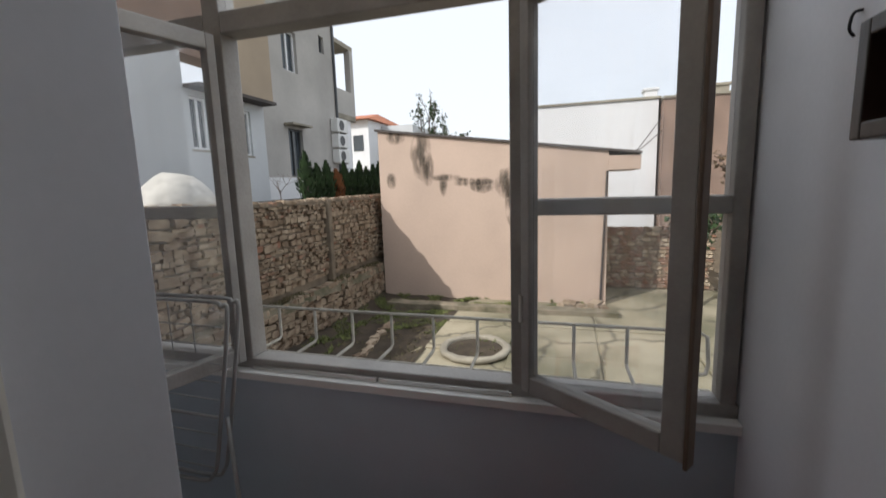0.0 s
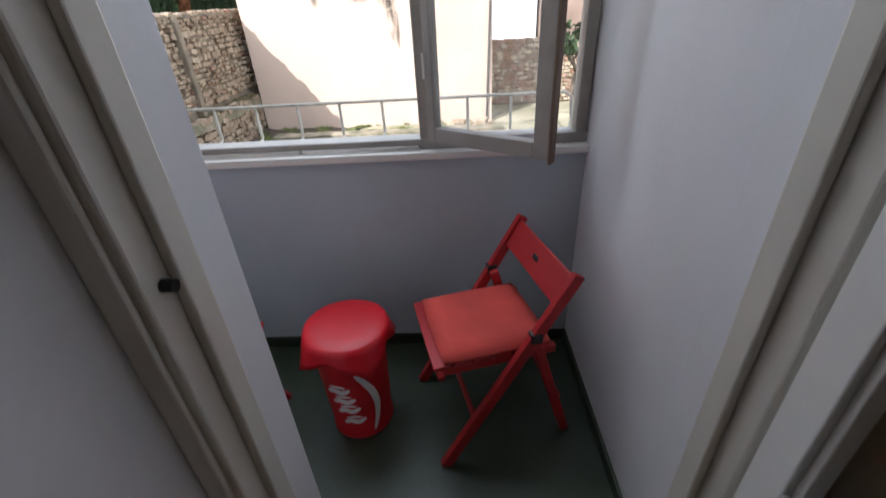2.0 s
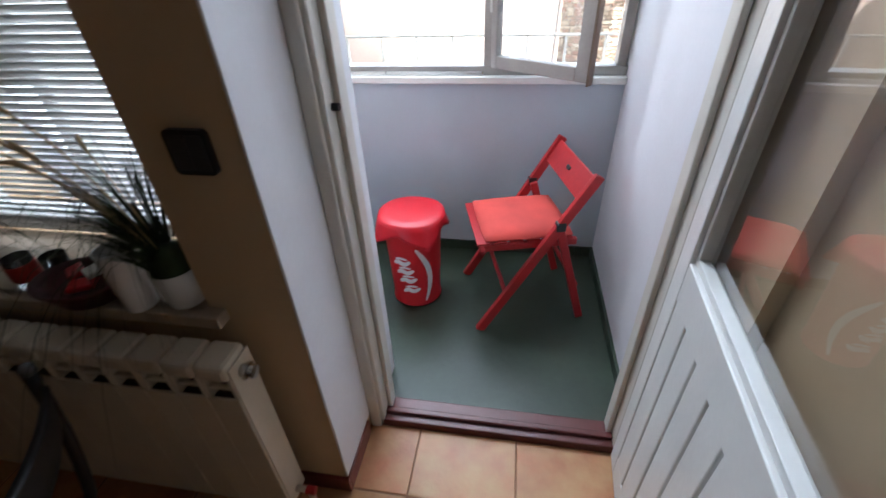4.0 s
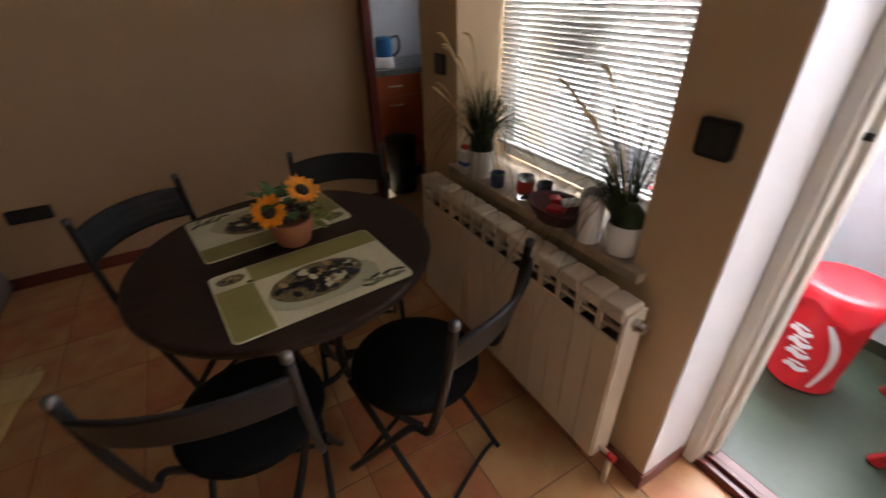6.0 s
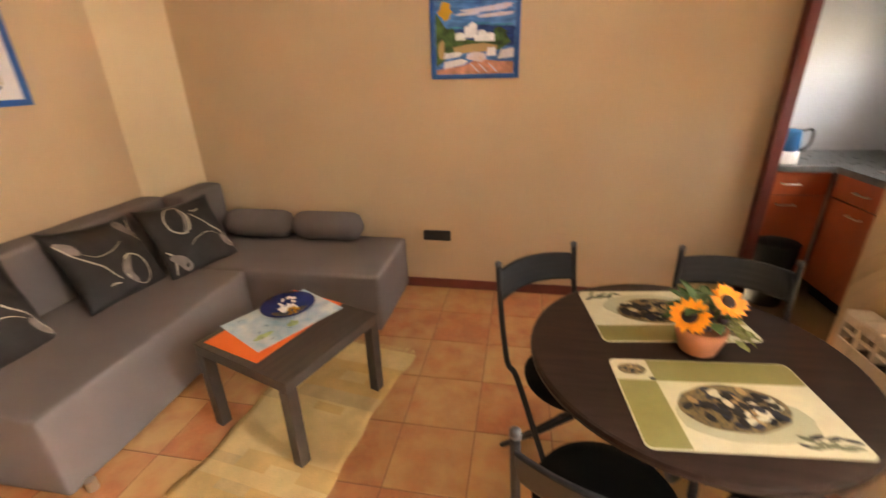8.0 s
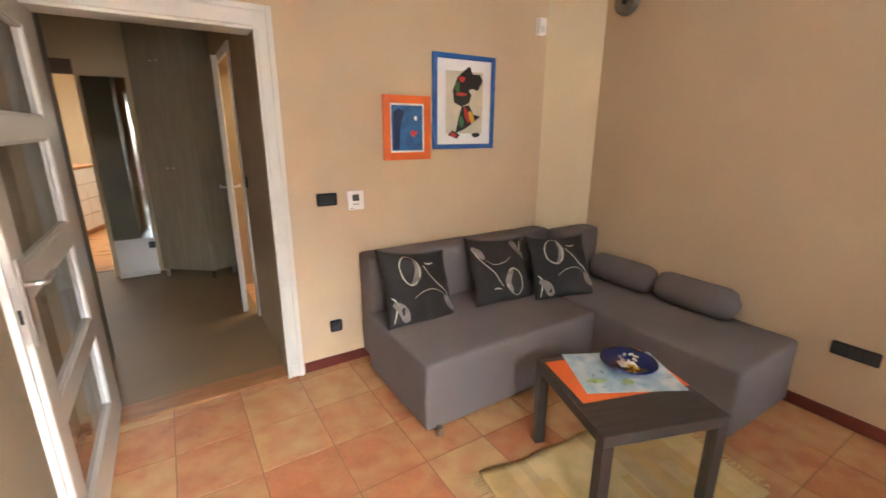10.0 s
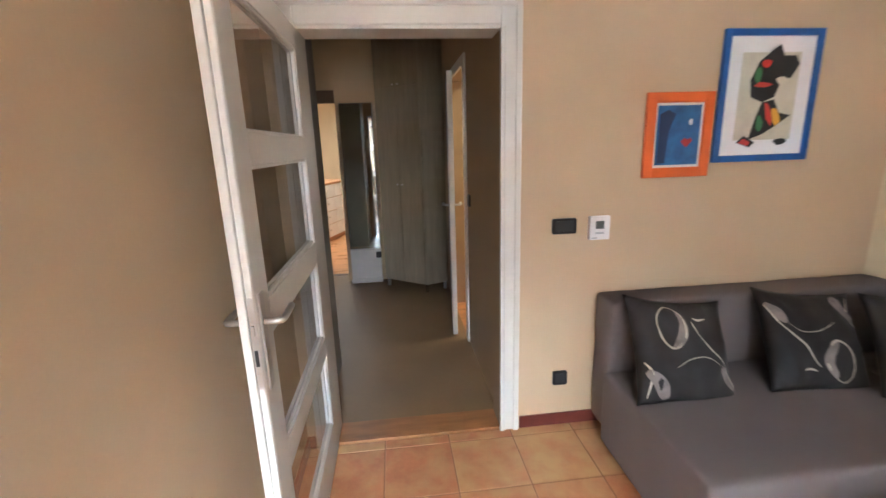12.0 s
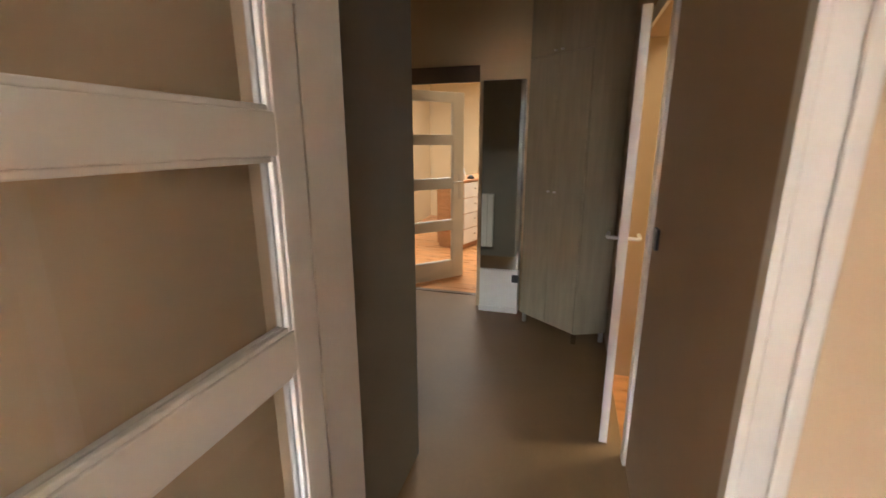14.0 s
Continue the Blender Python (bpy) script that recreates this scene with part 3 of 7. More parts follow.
def casement(name, label, hinge, angle, width):
    """An open sash that swings about its hinge; local x runs from the hinge."""
    c = thing(name, label, "window sash", pose(hinge[0], hinge[1], 0, 0, 0, angle))
    z0, z1, s, h = 0.985, 2.12, 0.052, 0.030
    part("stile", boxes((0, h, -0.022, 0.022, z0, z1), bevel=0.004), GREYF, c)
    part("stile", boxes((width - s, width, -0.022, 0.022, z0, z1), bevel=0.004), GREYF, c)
    part("meeting_strip", boxes((width, width + 0.010, -0.028, 0.010, z0 - 0.01, z1), bevel=0.003), BROWNTR, c, "dark brown edge strip")
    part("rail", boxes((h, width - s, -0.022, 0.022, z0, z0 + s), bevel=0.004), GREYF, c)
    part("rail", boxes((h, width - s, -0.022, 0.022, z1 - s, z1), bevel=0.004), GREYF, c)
    pane("pane", boxes((h, width - s, -0.002, 0.002, z0 + s, z1 - s)), c, "dusty window glass", DUSTY)
    bm = bmesh.new()
    cyl(bm, (0.0, -0.02, 1.2), (0.0, -0.02, 1.28), 0.008)
    part("hinge", bm, CHROME, c)
    return c


casement("open_casement", "grey timber casement, open, hung on the window post", (0.345, 1.385), math.degrees(math.atan2(1.12 - 1.385, 0.72 - 0.345)), 0.46)
casement("open_casement", "grey timber casement, swung wide open into the balcony", (-0.69, 1.385), -106, 0.46)

# balcony door frame, and the open leaf
dfr = tagged(thing("door_frame", "white painted timber frame of the balcony door", "door frame"), kind="structure")
for x0, x1, s in ((0.006, 0.055, 1), (0.845, 0.90, -1)):
    part("jamb", boxes((x0, x1, 0.235, 0.345, 0.0, 2.10), bevel=0.005), DOORW, dfr)
    part("stop", boxes(((x1, x1 + 0.016, 0.285, 0.335, 0.03, 2.10) if s > 0 else (x0 - 0.016, x0, 0.285, 0.335, 0.03, 2.10)), bevel=0.004), DOORW, dfr)
    part("moulding", boxes(((x0, x1 - 0.012, 0.222, 0.235, 0.0, 2.10) if s > 0 else (x0 + 0.012, x1, 0.222, 0.235, 0.0, 2.10)), bevel=0.005), DOORW, dfr)
part("head", boxes((0.006, 0.90, 0.235, 0.345, 2.06, 2.12), bevel=0.005), DOORW, dfr)
bm = bmesh.new()
cyl(bm, (0.05, 0.27, 1.14), (0.072, 0.27, 1.14), 0.009)
part("latch", bm, BLKMET, dfr, "dark latch pin")

bd = thing("balcony_door", "white half-glazed balcony door standing open into the room", "door", pose(0.862, 0.215, 0, 0, 0, -94.5))
# local x runs from the hinge to the free edge; the face seen from the room looks to local -y
BW, BT = 0.82, 0.026
part("stile", boxes((0, 0.062, -BT, BT, 0.02, 2.05), bevel=0.003), WHITE, bd)
part("stile", boxes((BW - 0.128, BW, -BT, BT, 0.02, 2.05), bevel=0.003), WHITE, bd)
for z0, z1 in ((0.02, 0.11), (0.76, 0.862), (1.95, 2.05)):
    part("rail", boxes((0.062, BW - 0.128, -BT, BT, z0, z1), bevel=0.003), WHITE, bd)
for k in range(7):
    w = (BW - 0.19) / 7
    part("board", boxes((0.062 + k * w + 0.004, 0.062 + (k + 1) * w - 0.004, -BT + 0.001, BT - 0.001, 0.105, 0.765), bevel=0.004), WHITE, bd)
# brown sheet behind the white boards gives the grooves their shade by colour
part("groove_shade", boxes((0.05, BW - 0.12, -0.005, 0.005, 0.10, 0.77)), BROWNTR, bd)
pane("pane", boxes((0.062, BW - 0.128, 0.008, 0.012, 0.862, 1.95)), bd)
part("glazing_bead", boxes((0.062, BW - 0.128, -0.016, 0.008, 0.862, 0.880), bevel=0.002), WHITE, bd)
part("glazing_bead", boxes((0.062, 0.076, -0.016, 0.008, 0.880, 1.95), bevel=0.002), WHITE, bd)
bm = bmesh.new()
tube(bm, [(BW - 0.05, -BT, 1.03), (BW - 0.05, -0.06, 1.03), (BW - 0.17, -0.062, 1.03)], 0.009)
part("handle", bm, CHROME, bd, smooth=True)

# ---- room window with blind ----
rw = tagged(thing("window_2", "white room window behind a lowered venetian blind", "window"), kind="structure")
bar(rw, -1.13, -1.07, 0.77, 2.12, 0.25, 0.32, "jamb", WHITE)
bar(rw, -0.27, -0.21, 0.77, 2.12, 0.25, 0.32, "jamb", WHITE)
bar(rw, -1.07, -0.27, 0.77, 0.83, 0.25, 0.32, "bottom_rail", WHITE)
bar(rw, -1.07, -0.27, 2.06, 2.12, 0.25, 0.32, "head_rail", WHITE)
bar(rw, -0.675, -0.625, 0.83, 2.06, 0.25, 0.32, "mullion", WHITE)
pane("pane", boxes((-1.07, -0.675, 0.283, 0.287, 0.83, 2.06)), rw)
pane("pane", boxes((-0.625, -0.27, 0.283, 0.287, 0.83, 2.06)), rw)
sill = tagged(part("stone_sill", boxes((-1.15, -0.165, -0.038, 0.0, 0.735, 0.768), (-1.13, -0.21, -0.02, 0.25, 0.735, 0.768), bevel=0.004), STONE),
              "polished beige stone window sill over the radiator", "window sill", kind="structure")
blind = thing("venetian_blind", "lowered white venetian blind with tilted slats", "blind")
for k in range(67):
    mm = Matrix.Translation((-0.67, 0.205, 0.866 + k * 0.0178)) @ pose(0, 0, 0, -58, 0, 0)
    bm = bmesh.new()
    box(bm, -0.445, 0.445, -0.0092, 0.0092, -0.0006, 0.0006)
    for v in bm.verts:
        v.co.z += 8.0 * v.co.y ** 2
    bmesh.ops.transform(bm, matrix=mm, verts=bm.verts[:])
    part("slat", bm, BLIND, blind)
part("bottom_bar", boxes((-1.115, -0.225, 0.193, 0.217, 0.838, 0.852), bevel=0.003), BLIND, blind)
part("head_box", boxes((-1.115, -0.225, 0.185, 0.225, 2.06, 2.10), bevel=0.003), BLIND, blind)
for x in (-0.99, -0.67, -0.35):
    for y in (0.190, 0.220):
        bm = bmesh.new()
        cyl(bm, (x, y, 0.845), (x, y, 2.07), 0.0010, n=5)
        part("ladder_cord", bm, BLIND, blind)
# added sheet, stands in for a grey patch that lies beyond the window
tagged(part("pane_patch", boxes((-0.885, -0.685, 0.279, 0.2815, 1.19, 1.345)), PAPER), "sheet at the pane standing in for a grey patch outside", "paper")

# ---- hall doorway ----
case = tagged(thing("door_casing", "white moulded casing round the hall doorway", "door frame"), kind="structure")
def casing_side(x0, x1):
    out = -1 if x0 < 0 else 1
    part("casing", boxes((x0, x1, YB, YB + 0.014, 0, 2.135), bevel=0.004), DOORW, case)
    a, b = (x0, x0 + 0.03) if out < 0 else (x1 - 0.03, x1)
    part("moulding", boxes((a, b, YB + 0.014, YB + 0.026, 0, 2.135), bevel=0.005), DOORW, case)


casing_side(-0.195, -0.10)
casing_side(0.785, 0.88)
part("casing", boxes((-0.10, 0.785, YB, YB + 0.014, 2.035, 2.135), bevel=0.004), DOORW, case)
part("moulding", boxes((-0.165, 0.85, YB + 0.014, YB + 0.026, 2.105, 2.135), bevel=0.005), DOORW, case)
part("jamb", boxes((-0.115, -0.097, -3.845, YB - 0.001, 0.006, 2.02), bevel=0.003), DOORW, case)
part("jamb", boxes((0.775, 0.80, -4.05, YB - 0.001, 0, 2.045), bevel=0.003), DOORW, case)
part("head", boxes((-0.115, 0.775, -4.05, YB - 0.001, 2.02, 2.045), bevel=0.003), DOORW, case)
struct("wall_reveal", boxes((-0.115, -0.102, -4.05, -3.846, 0.006, 2.02)), HALLW_SHADED, "side of the hall doorway, darkened as in shade", "wall")
struct("threshold_hall", boxes((-0.115, 0.80, -4.05, YB - 0.01, -0.2, 0.006), bevel=0.002), THRESH, "orange-brown oak threshold board", "threshold")


def glazed_leaf(name, label, m, width=0.90, handle=True, hs=0.088):
    """A white door leaf with four panes; local x from the hinge, local y across."""
    d = thing(name, label, "door", m)
    s, t = 0.125, 0.02
    zs = [(0.205, 0.57), (0.665, 1.03), (1.125, 1.49), (1.572, 1.92)]
    part("stile", boxes((0.0, hs, -t, t, 0.008, 2.01), bevel=0.003), DOORW, d)
    part("stile", boxes((width - s, width - 0.008, -t, t, 0.008, 2.01), bevel=0.003), DOORW, d)
    part("rebate_lip", boxes((width - 0.008, width + 0.010, -t, 0.002, 0.008, 2.01), bevel=0.003), DOORW, d)
    part("edge_strip", boxes((width - 0.008, width, 0.0025, t, 0.008, 2.01), bevel=0.003), DOORW, d)
    edges = [0.008] + [z for p in zs for z in p] + [2.01]
    for a, b in zip(edges[::2], edges[1::2]):
        part("rail", boxes((hs, width - s, -t, t, a, b), bevel=0.003), DOORW, d)
    for a, b in zs:
        pane("pane", boxes((hs, width - s, -0.002, 0.002, a, b)), d)
        for q in (-1, 1):
            y0, y1 = sorted((q * 0.003, q * 0.016))
            # whiter than the other beads: the light on the hinge-side face is in its colour
            part("glazing_bead", boxes((hs, hs + 0.014, y0, y1, a, b), bevel=0.003), WHITE, d)
            part("glazing_bead", boxes((width - s - 0.012, width - s, y0, y1, a, b), bevel=0.003), DOORW, d)
            part("glazing_bead", boxes((hs + 0.014, width - s - 0.012, y0, y1, a, a + 0.012), bevel=0.003), DOORW, d)
            part("glazing_bead", boxes((hs + 0.014, width - s - 0.012, y0, y1, b - 0.012, b), bevel=0.003), DOORW, d)
    if handle:
        part("lock_plate", boxes((width - 0.062, width - 0.028, -t - 0.006, -t, 0.90, 1.17), bevel=0.002), CHROME, d, "brushed steel door plate")
        part("lock_plate", boxes((width - 0.062, width - 0.028, t, t + 0.006, 0.90, 1.17), bevel=0.002), CHROME, d, "brushed steel door plate")
        for q in (-1, 1):
            bm = bmesh.new()
            tube(bm, smooth_path([(width - 0.045, q * t, 1.09), (width - 0.045, q * (t + 0.045), 1.09), (width - 0.069, q * (t + 0.052), 1.09), (width - 0.159, q * (t + 0.050), 1.09)], 4), 0.0095)
            part("handle", bm, CHROME, d, "brushed steel lever handle", smooth=True)
        lf = part("lock_face", boxes((width + 0.0, width + 0.003, 0.003, t - 0.001, 0.92, 1.17), bevel=0.001), CHROME, d, "steel lock forend")
        part("latch_bolt", boxes((width + 0.003, width + 0.012, 0.006, 0.015, 1.07, 1.10), bevel=0.002), CHROME, lf)
        part("bolt_hole", boxes((width + 0.003, width + 0.0036, 0.006, 0.015, 0.985, 1.03)), BLKPLAS, lf)
    for z in (0.25, 1.78):
        bm = bmesh.new()
        cyl(bm, (-0.006, 0.012, z), (-0.006, 0.012, z + 0.09), 0.008)
        part("hinge", bm, CHROME, d)
    return d


glazed_leaf("room_door", "white door with four glass panes standing wide open", pose(0.790, YB + 0.012, 0, 0, 0, 90.2), width=0.95)

# ---- hall ----
struct("floor_hall", boxes((-0.3, 2.2, -7.1, -4.05, -0.2, 0.0)), HALLFL, "smooth grey-brown hall floor", "floor")
struct("wall_hall_east", boxes((0.86, 2.2, -4.77, -4.05, -0.2, 2.75)), GREYW, "dark grey painted hall wall end", "wall")
struct("wall_hall_west", boxes((-0.3, -0.125, -5.03, -4.05, -0.2, 2.75), (-0.3, -0.125, -7.25, -5.83, -0.2, 2.75), (-0.3, -0.125, -5.83, -5.03, 2.07, 2.75)), HALLW_SHADED, "hall wall with a side door, darkened as in shade", "wall")
struct("wall_hall_south", boxes((-0.125, 1.0, -7.25, -6.80, -0.2, 2.75), (1.0, 1.92, -7.25, -7.05, 2.05, 2.75), (1.92, 2.2, -7.25, -7.05, -0.2, 2.75)), CREAM, "cream hall wall with a far doorway", "wall")
struct("wall_hall_end", boxes((2.2, 2.4, -7.25, -4.05, -0.2, 2.75)), BEIGE, "plain beige hall end wall", "wall")
struct("ceiling_hall", boxes((-0.3, 2.4, -7.25, -4.05, 2.75, 2.9)), CEIL, "plain white hall ceiling", "ceiling")
struct("trim_hall", boxes((0.965, 1.96, -7.05, -7.030, 2.03, 2.17), bevel=0.003), BROWNTR, "brown wooden trim over the far doorway", "trim")

# far room
struct("floor_far", boxes((-0.3, 3.0, -11.6, -7.1, -0.2, -0.004)), PARQ, "warm oak parquet floor", "floor")
struct("wall_far", boxes((-0.5, -0.3, -11.6, -7.25, -0.2, 2.75), (3.0, 3.2, -11.6, -7.25, -0.2, 2.75), (-0.5, 3.2, -11.8, -11.6, -0.2, 2.75), (2.2, 3.2, -7.25, -7.1, -0.2, 2.75)), CREAM, "cream painted far room walls", "wall")
struct("ceiling_far", boxes((-0.5, 3.2, -11.8, -7.25, 2.75, 2.9)), CEIL, "plain white far room ceiling", "ceiling")
# side room behind the ajar door
struct("floor_side", boxes((-2.2, -0.3, -7.25, -4.25, -0.2, -0.004), (-0.3, -0.125, -5.83, -5.03, -0.2, 0.003)), PARQ, "warm oak floor of the side room", "floor")
struct("wall_side", boxes((-2.4, -2.2, -7.25, -4.25, -0.2, 2.75), (-2.4, -0.3, -4.25, -4.05, -0.2, 2.75), (-2.4, -0.3, -7.45, -7.25, -0.2, 2.75)), YELW, "warm yellow walls of the side room", "wall")
struct("ceiling_side", boxes((-2.4, -0.3, -7.45, -4.05, 2.75, 2.9)), CEIL, "plain white side room ceiling", "ceiling")

# kitchen
struct("floor_kitchen", boxes((-3.4, -1.43, 0.3, 1.34, -0.2, -0.004)), HALLFL, "grey-brown kitchen floor", "floor")
# slit at z 1.42 to 1.66 is added out of view, to let sky light in
struct("wall_kitchen", boxes((-3.6, -3.4, 0.1, 1.44, -0.2, 2.75), (-3.4, XL - 0.2, 0.1, 0.2, -0.2, 2.75), (-3.4, -2.65, 1.34, 1.44, -0.2, 2.75), (-2.65, -1.7, 1.34, 1.44, -0.2, 1.42),
                             (-2.65, -1.7, 1.34, 1.44, 1.66, 2.75), (-1.7, -1.43, 1.34, 1.44, -0.2, 2.75)), KIT_WALL, "grey-white kitchen walls", "wall")
struct("ceiling_kitchen", boxes((-3.6, -1.43, 0.3, 1.44, 2.75, 2.9)), CEIL, "plain white kitchen ceiling", "ceiling")

# daylight standing in the openings, and the lamps of the rooms beyond
area_lamp("window_daylight", (-0.65, 0.36, 1.45), (-0.65, -1, 1.0), 0.80, 1.25, 0.80, (0.93, 0.96, 1.0))
area_lamp("balcony_daylight", (0.1, 1.47, 2.50), (0.1, 0.4, 1.1), 1.5, 0.36, 4.2, (0.90, 0.95, 1.0))
area_lamp("far_room_lamp", (1.5, -9.0, 2.6), (1.5, -9.0, 0), 1.2, 1.2, 1.0, (1.0, 0.95, 0.87))
area_lamp("side_room_lamp", (-1.2, -5.6, 2.6), (-1.2, -5.6, 0), 0.8, 0.8, 0.42, (1.0, 0.86, 0.62))


# ---- things: balcony ----
def red_folding_chair(m, label):
    c = thing("folding_chair", label, "chair", m, "red folding chairs")
    # front is +y; long legs run from the front feet up to the top of the back
    for s in (-1, 1):
        x = s * 0.205
        bm = bmesh.new()
        box(bm, -0.012, 0.012, -0.02, 0.02, 0, 0.845, bevel=0.004, m=Matrix.Translation((x, 0.235, 0.0)) @ pose(0, 0, 0, 31, 0, 0))
        part("long_leg", bm, REDPAINT, c)
        bm = bmesh.new()
        box(bm, -0.011, 0.011, -0.017, 0.017, 0, 0.545, bevel=0.004, m=Matrix.Translation((s * 0.182, -0.235, 0.0)) @ pose(0, 0, 0, -16.8, 0, 0))
        part("short_leg", bm, REDPAINT, c)
        part("bracket", boxes((x - 0.016, x + 0.016, -0.098, -0.058, 0.50, 0.54), bevel=0.006), BLKPLAS, c, "black plastic bracket")
        part("seat_rail", boxes((s * 0.165 - 0.011, s * 0.165 + 0.011, -0.17, 0.235, 0.405, 0.435), bevel=0.004), REDPAINT, c)
    for k in range(6):
        y = -0.15 + k * 0.068
        part("slat", boxes((-0.176, 0.176, y, y + 0.055, 0.435, 0.446), bevel=0.003), REDPAINT, c)
    bm = bmesh.new()
    cyl(bm, (-0.195, 0.225, 0.42), (0.195, 0.225, 0.42), 0.012)
    part("front_rod", bm, REDPAINT, c, smooth=True)
    for y, z in ((0.115, 0.17), (-0.19, 0.20)):
        bm = bmesh.new()
        cyl(bm, (-0.19, y, z), (0.19, y, z), 0.010)
        part("stretcher", bm, REDPAINT, c, smooth=True)
    bm = bmesh.new()
    box(bm, -0.195, 0.195, -0.007, 0.007, -0.055, 0.055, bevel=0.004, m=Matrix.Translation((0, -0.165, 0.665)) @ pose(0, 0, 0, 31, 0, 0))
    part("backrest", bm, REDPAINT, c)
    bm = bmesh.new()
    box(bm, -0.022, 0.022, -0.009, 0.009, -0.011, 0.011, bevel=0.008, m=Matrix.Translation((0, -0.165, 0.668)) @ pose(0, 0, 0, 31, 0, 0))
    part("grip_hole", bm, BLKPLAS, c, "dark grip hole in the backrest")
    return c


def pad(bm, sx, sy, h, n=10, puff=0.35, seed=1):
    """A soft rounded pad, sx by sy, lying on z = 0."""
    rnd = random.Random(seed)
    top, bot = {}, {}
    for i in range(n + 1):
        for j in range(n + 1):
            u, v = 2 * i / n - 1, 2 * j / n - 1
            f = (1 - abs(u) ** 5) * (1 - abs(v) ** 5)
            z = h * (0.30 + 0.70 * f ** puff) + rnd.uniform(-0.02, 0.02) * h
            k = 1 - 0.03 * (u * u * v * v)
            top[i, j] = bm.verts.new((u * sx / 2 * k, v * sy / 2 * k, z))
            bot[i, j] = bm.verts.new((u * sx / 2 * k, v * sy / 2 * k, h * 0.12 * (1 - f)))
    for i in range(n):
        for j in range(n):
            bm.faces.new((top[i, j], top[i + 1, j], top[i + 1, j + 1], top[i, j + 1]))
            bm.faces.new((bot[i, j], bot[i, j + 1], bot[i + 1, j + 1], bot[i + 1, j]))
    rim = [(i, 0) for i in range(n)] + [(n, j) for j in range(n)] + [(i, n) for i in range(n, 0, -1)] + [(0, j) for j in range(n, 0, -1)]
    for a, b in zip(rim, rim[1:] + rim[:1]):
        bm.faces.new((bot[a], bot[b], top[b], top[a]))


ch_m = Matrix.Translation((0.527, 1.018, -0.004)) @ pose(0, 0, 0, 0, 0, 104.7)
red_folding_chair(ch_m, "red painted wooden folding chair by the parapet")
bm = bmesh.new()
pad(bm, 0.35, 0.37, 0.036, seed=3)
cu = tagged(part("seat_cushion", bm, REDCLOTH, smooth=True), "flat faded red cushion on the folding chair", "cushion")
cu.matrix_world = ch_m @ Matrix.Translation((0, 0.03, 0.446))
ch2_m = Matrix.Translation((-0.475, 0.80, -0.004)) @ pose(0, 0, 0, 0, 0, -70.5)
red_folding_chair(ch2_m, "second red folding chair beside the drum stool")
bm = bmesh.new()
pad(bm, 0.35, 0.37, 0.036, seed=5)
cu = tagged(part("seat_cushion", bm, REDCLOTH, smooth=True), "flat red cushion on the second chair", "cushion")
cu.matrix_world = ch2_m @ Matrix.Translation((0, 0.03, 0.446))

drum = thing("drum_stool", "red tin drum stool with white printed swoosh", "stool", pose(0.020, 0.985, -0.004))
bm = bmesh.new()
lathe(bm, [(0.0, 0.0), (0.112, 0.0), (0.118, 0.006), (0.118, 0.014), (0.113, 0.02), (0.130, 0.40), (0.133, 0.41), (0.130, 0.42), (0.0, 0.42)], 36)
part("body", bm, REDCAN, drum, smooth=True)
bm = bmesh.new()
rings = []
NL = 64


def cloth_edge(a):
    """Overhang of a square cloth past the rim, its corners at -57 degrees and every quarter turn on."""
    w = (a - radians(-57) + math.pi / 4) % (math.pi / 2) - math.pi / 4
    corner = 1 - abs(w) / (math.pi / 4)
    return 0.045 + 0.062 * corner ** 1.3, corner


for r, z in ((0.0, 0.474), (0.09, 0.475), (0.138, 0.472), (0.149, 0.466)):
    rings.append([bm.verts.new((r * math.cos(2 * math.pi * k / NL), r * math.sin(2 * math.pi * k / NL), z + 0.002 * math.sin(6 * math.pi * k / NL) * (r > 0.1))) for k in range(NL if r else 1)])
for step in (0.2, 0.45, 0.7, 1.0):
    row = []
    for k in range(NL):
        a = 2 * math.pi * k / NL
        over, corner = cloth_edge(a)
        fold = 0.006 * step * math.sin(8 * a + 0.7)
        r = 0.151 + over * step * (0.10 + 0.30 * corner ** 2) + fold
        row.append(bm.verts.new((r * math.cos(a), r * math.sin(a), 0.463 - over * step * 0.95)))
    rings.append(row)
for k in range(NL):
    bm.faces.new((rings[0][0], rings[1][k], rings[1][(k + 1) % NL]))
    for a, b in zip(rings[1:], rings[2:]):
        bm.faces.new((a[k], b[k], b[(k + 1) % NL], a[(k + 1) % NL]))
lid = part("seat_cover", bm, REDVINYL, drum, "red vinyl cover hanging in points", smooth=True)
sol = lid.modifiers.new("thick", 'SOLIDIFY')
sol.thickness = 0.004


def on_drum(name, path, w):
    """A printed brush stroke on the drum's wall along (angle, height) points; w: half width at its middle."""
    bm = bmesh.new()
    pts = smooth_path([(radians(a) * 0.12, z, 0) for a, z in path], 6)
    prev = None
    for k, q in enumerate(pts):
        d = (pts[min(k + 1, len(pts) - 1)] - pts[max(k - 1, 0)]).normalized()
        side = Vector((-d.y, d.x, 0)) * w * (0.25 + 0.75 * math.sin(math.pi * k / (len(pts) - 1)) ** 0.6)
        row = []
        for e in (q - side, q + side):
            r = 0.113 + 0.017 * (e.y - 0.02) / 0.38 + 0.0012
            row.append(bm.verts.new((r * math.cos(e.x / 0.12), r * math.sin(e.x / 0.12), e.y)))
        if prev:
            bm.faces.new((prev[0], row[0], row[1], prev[1]))
        prev = row
    return part(name, bm, WPRINT, drum)


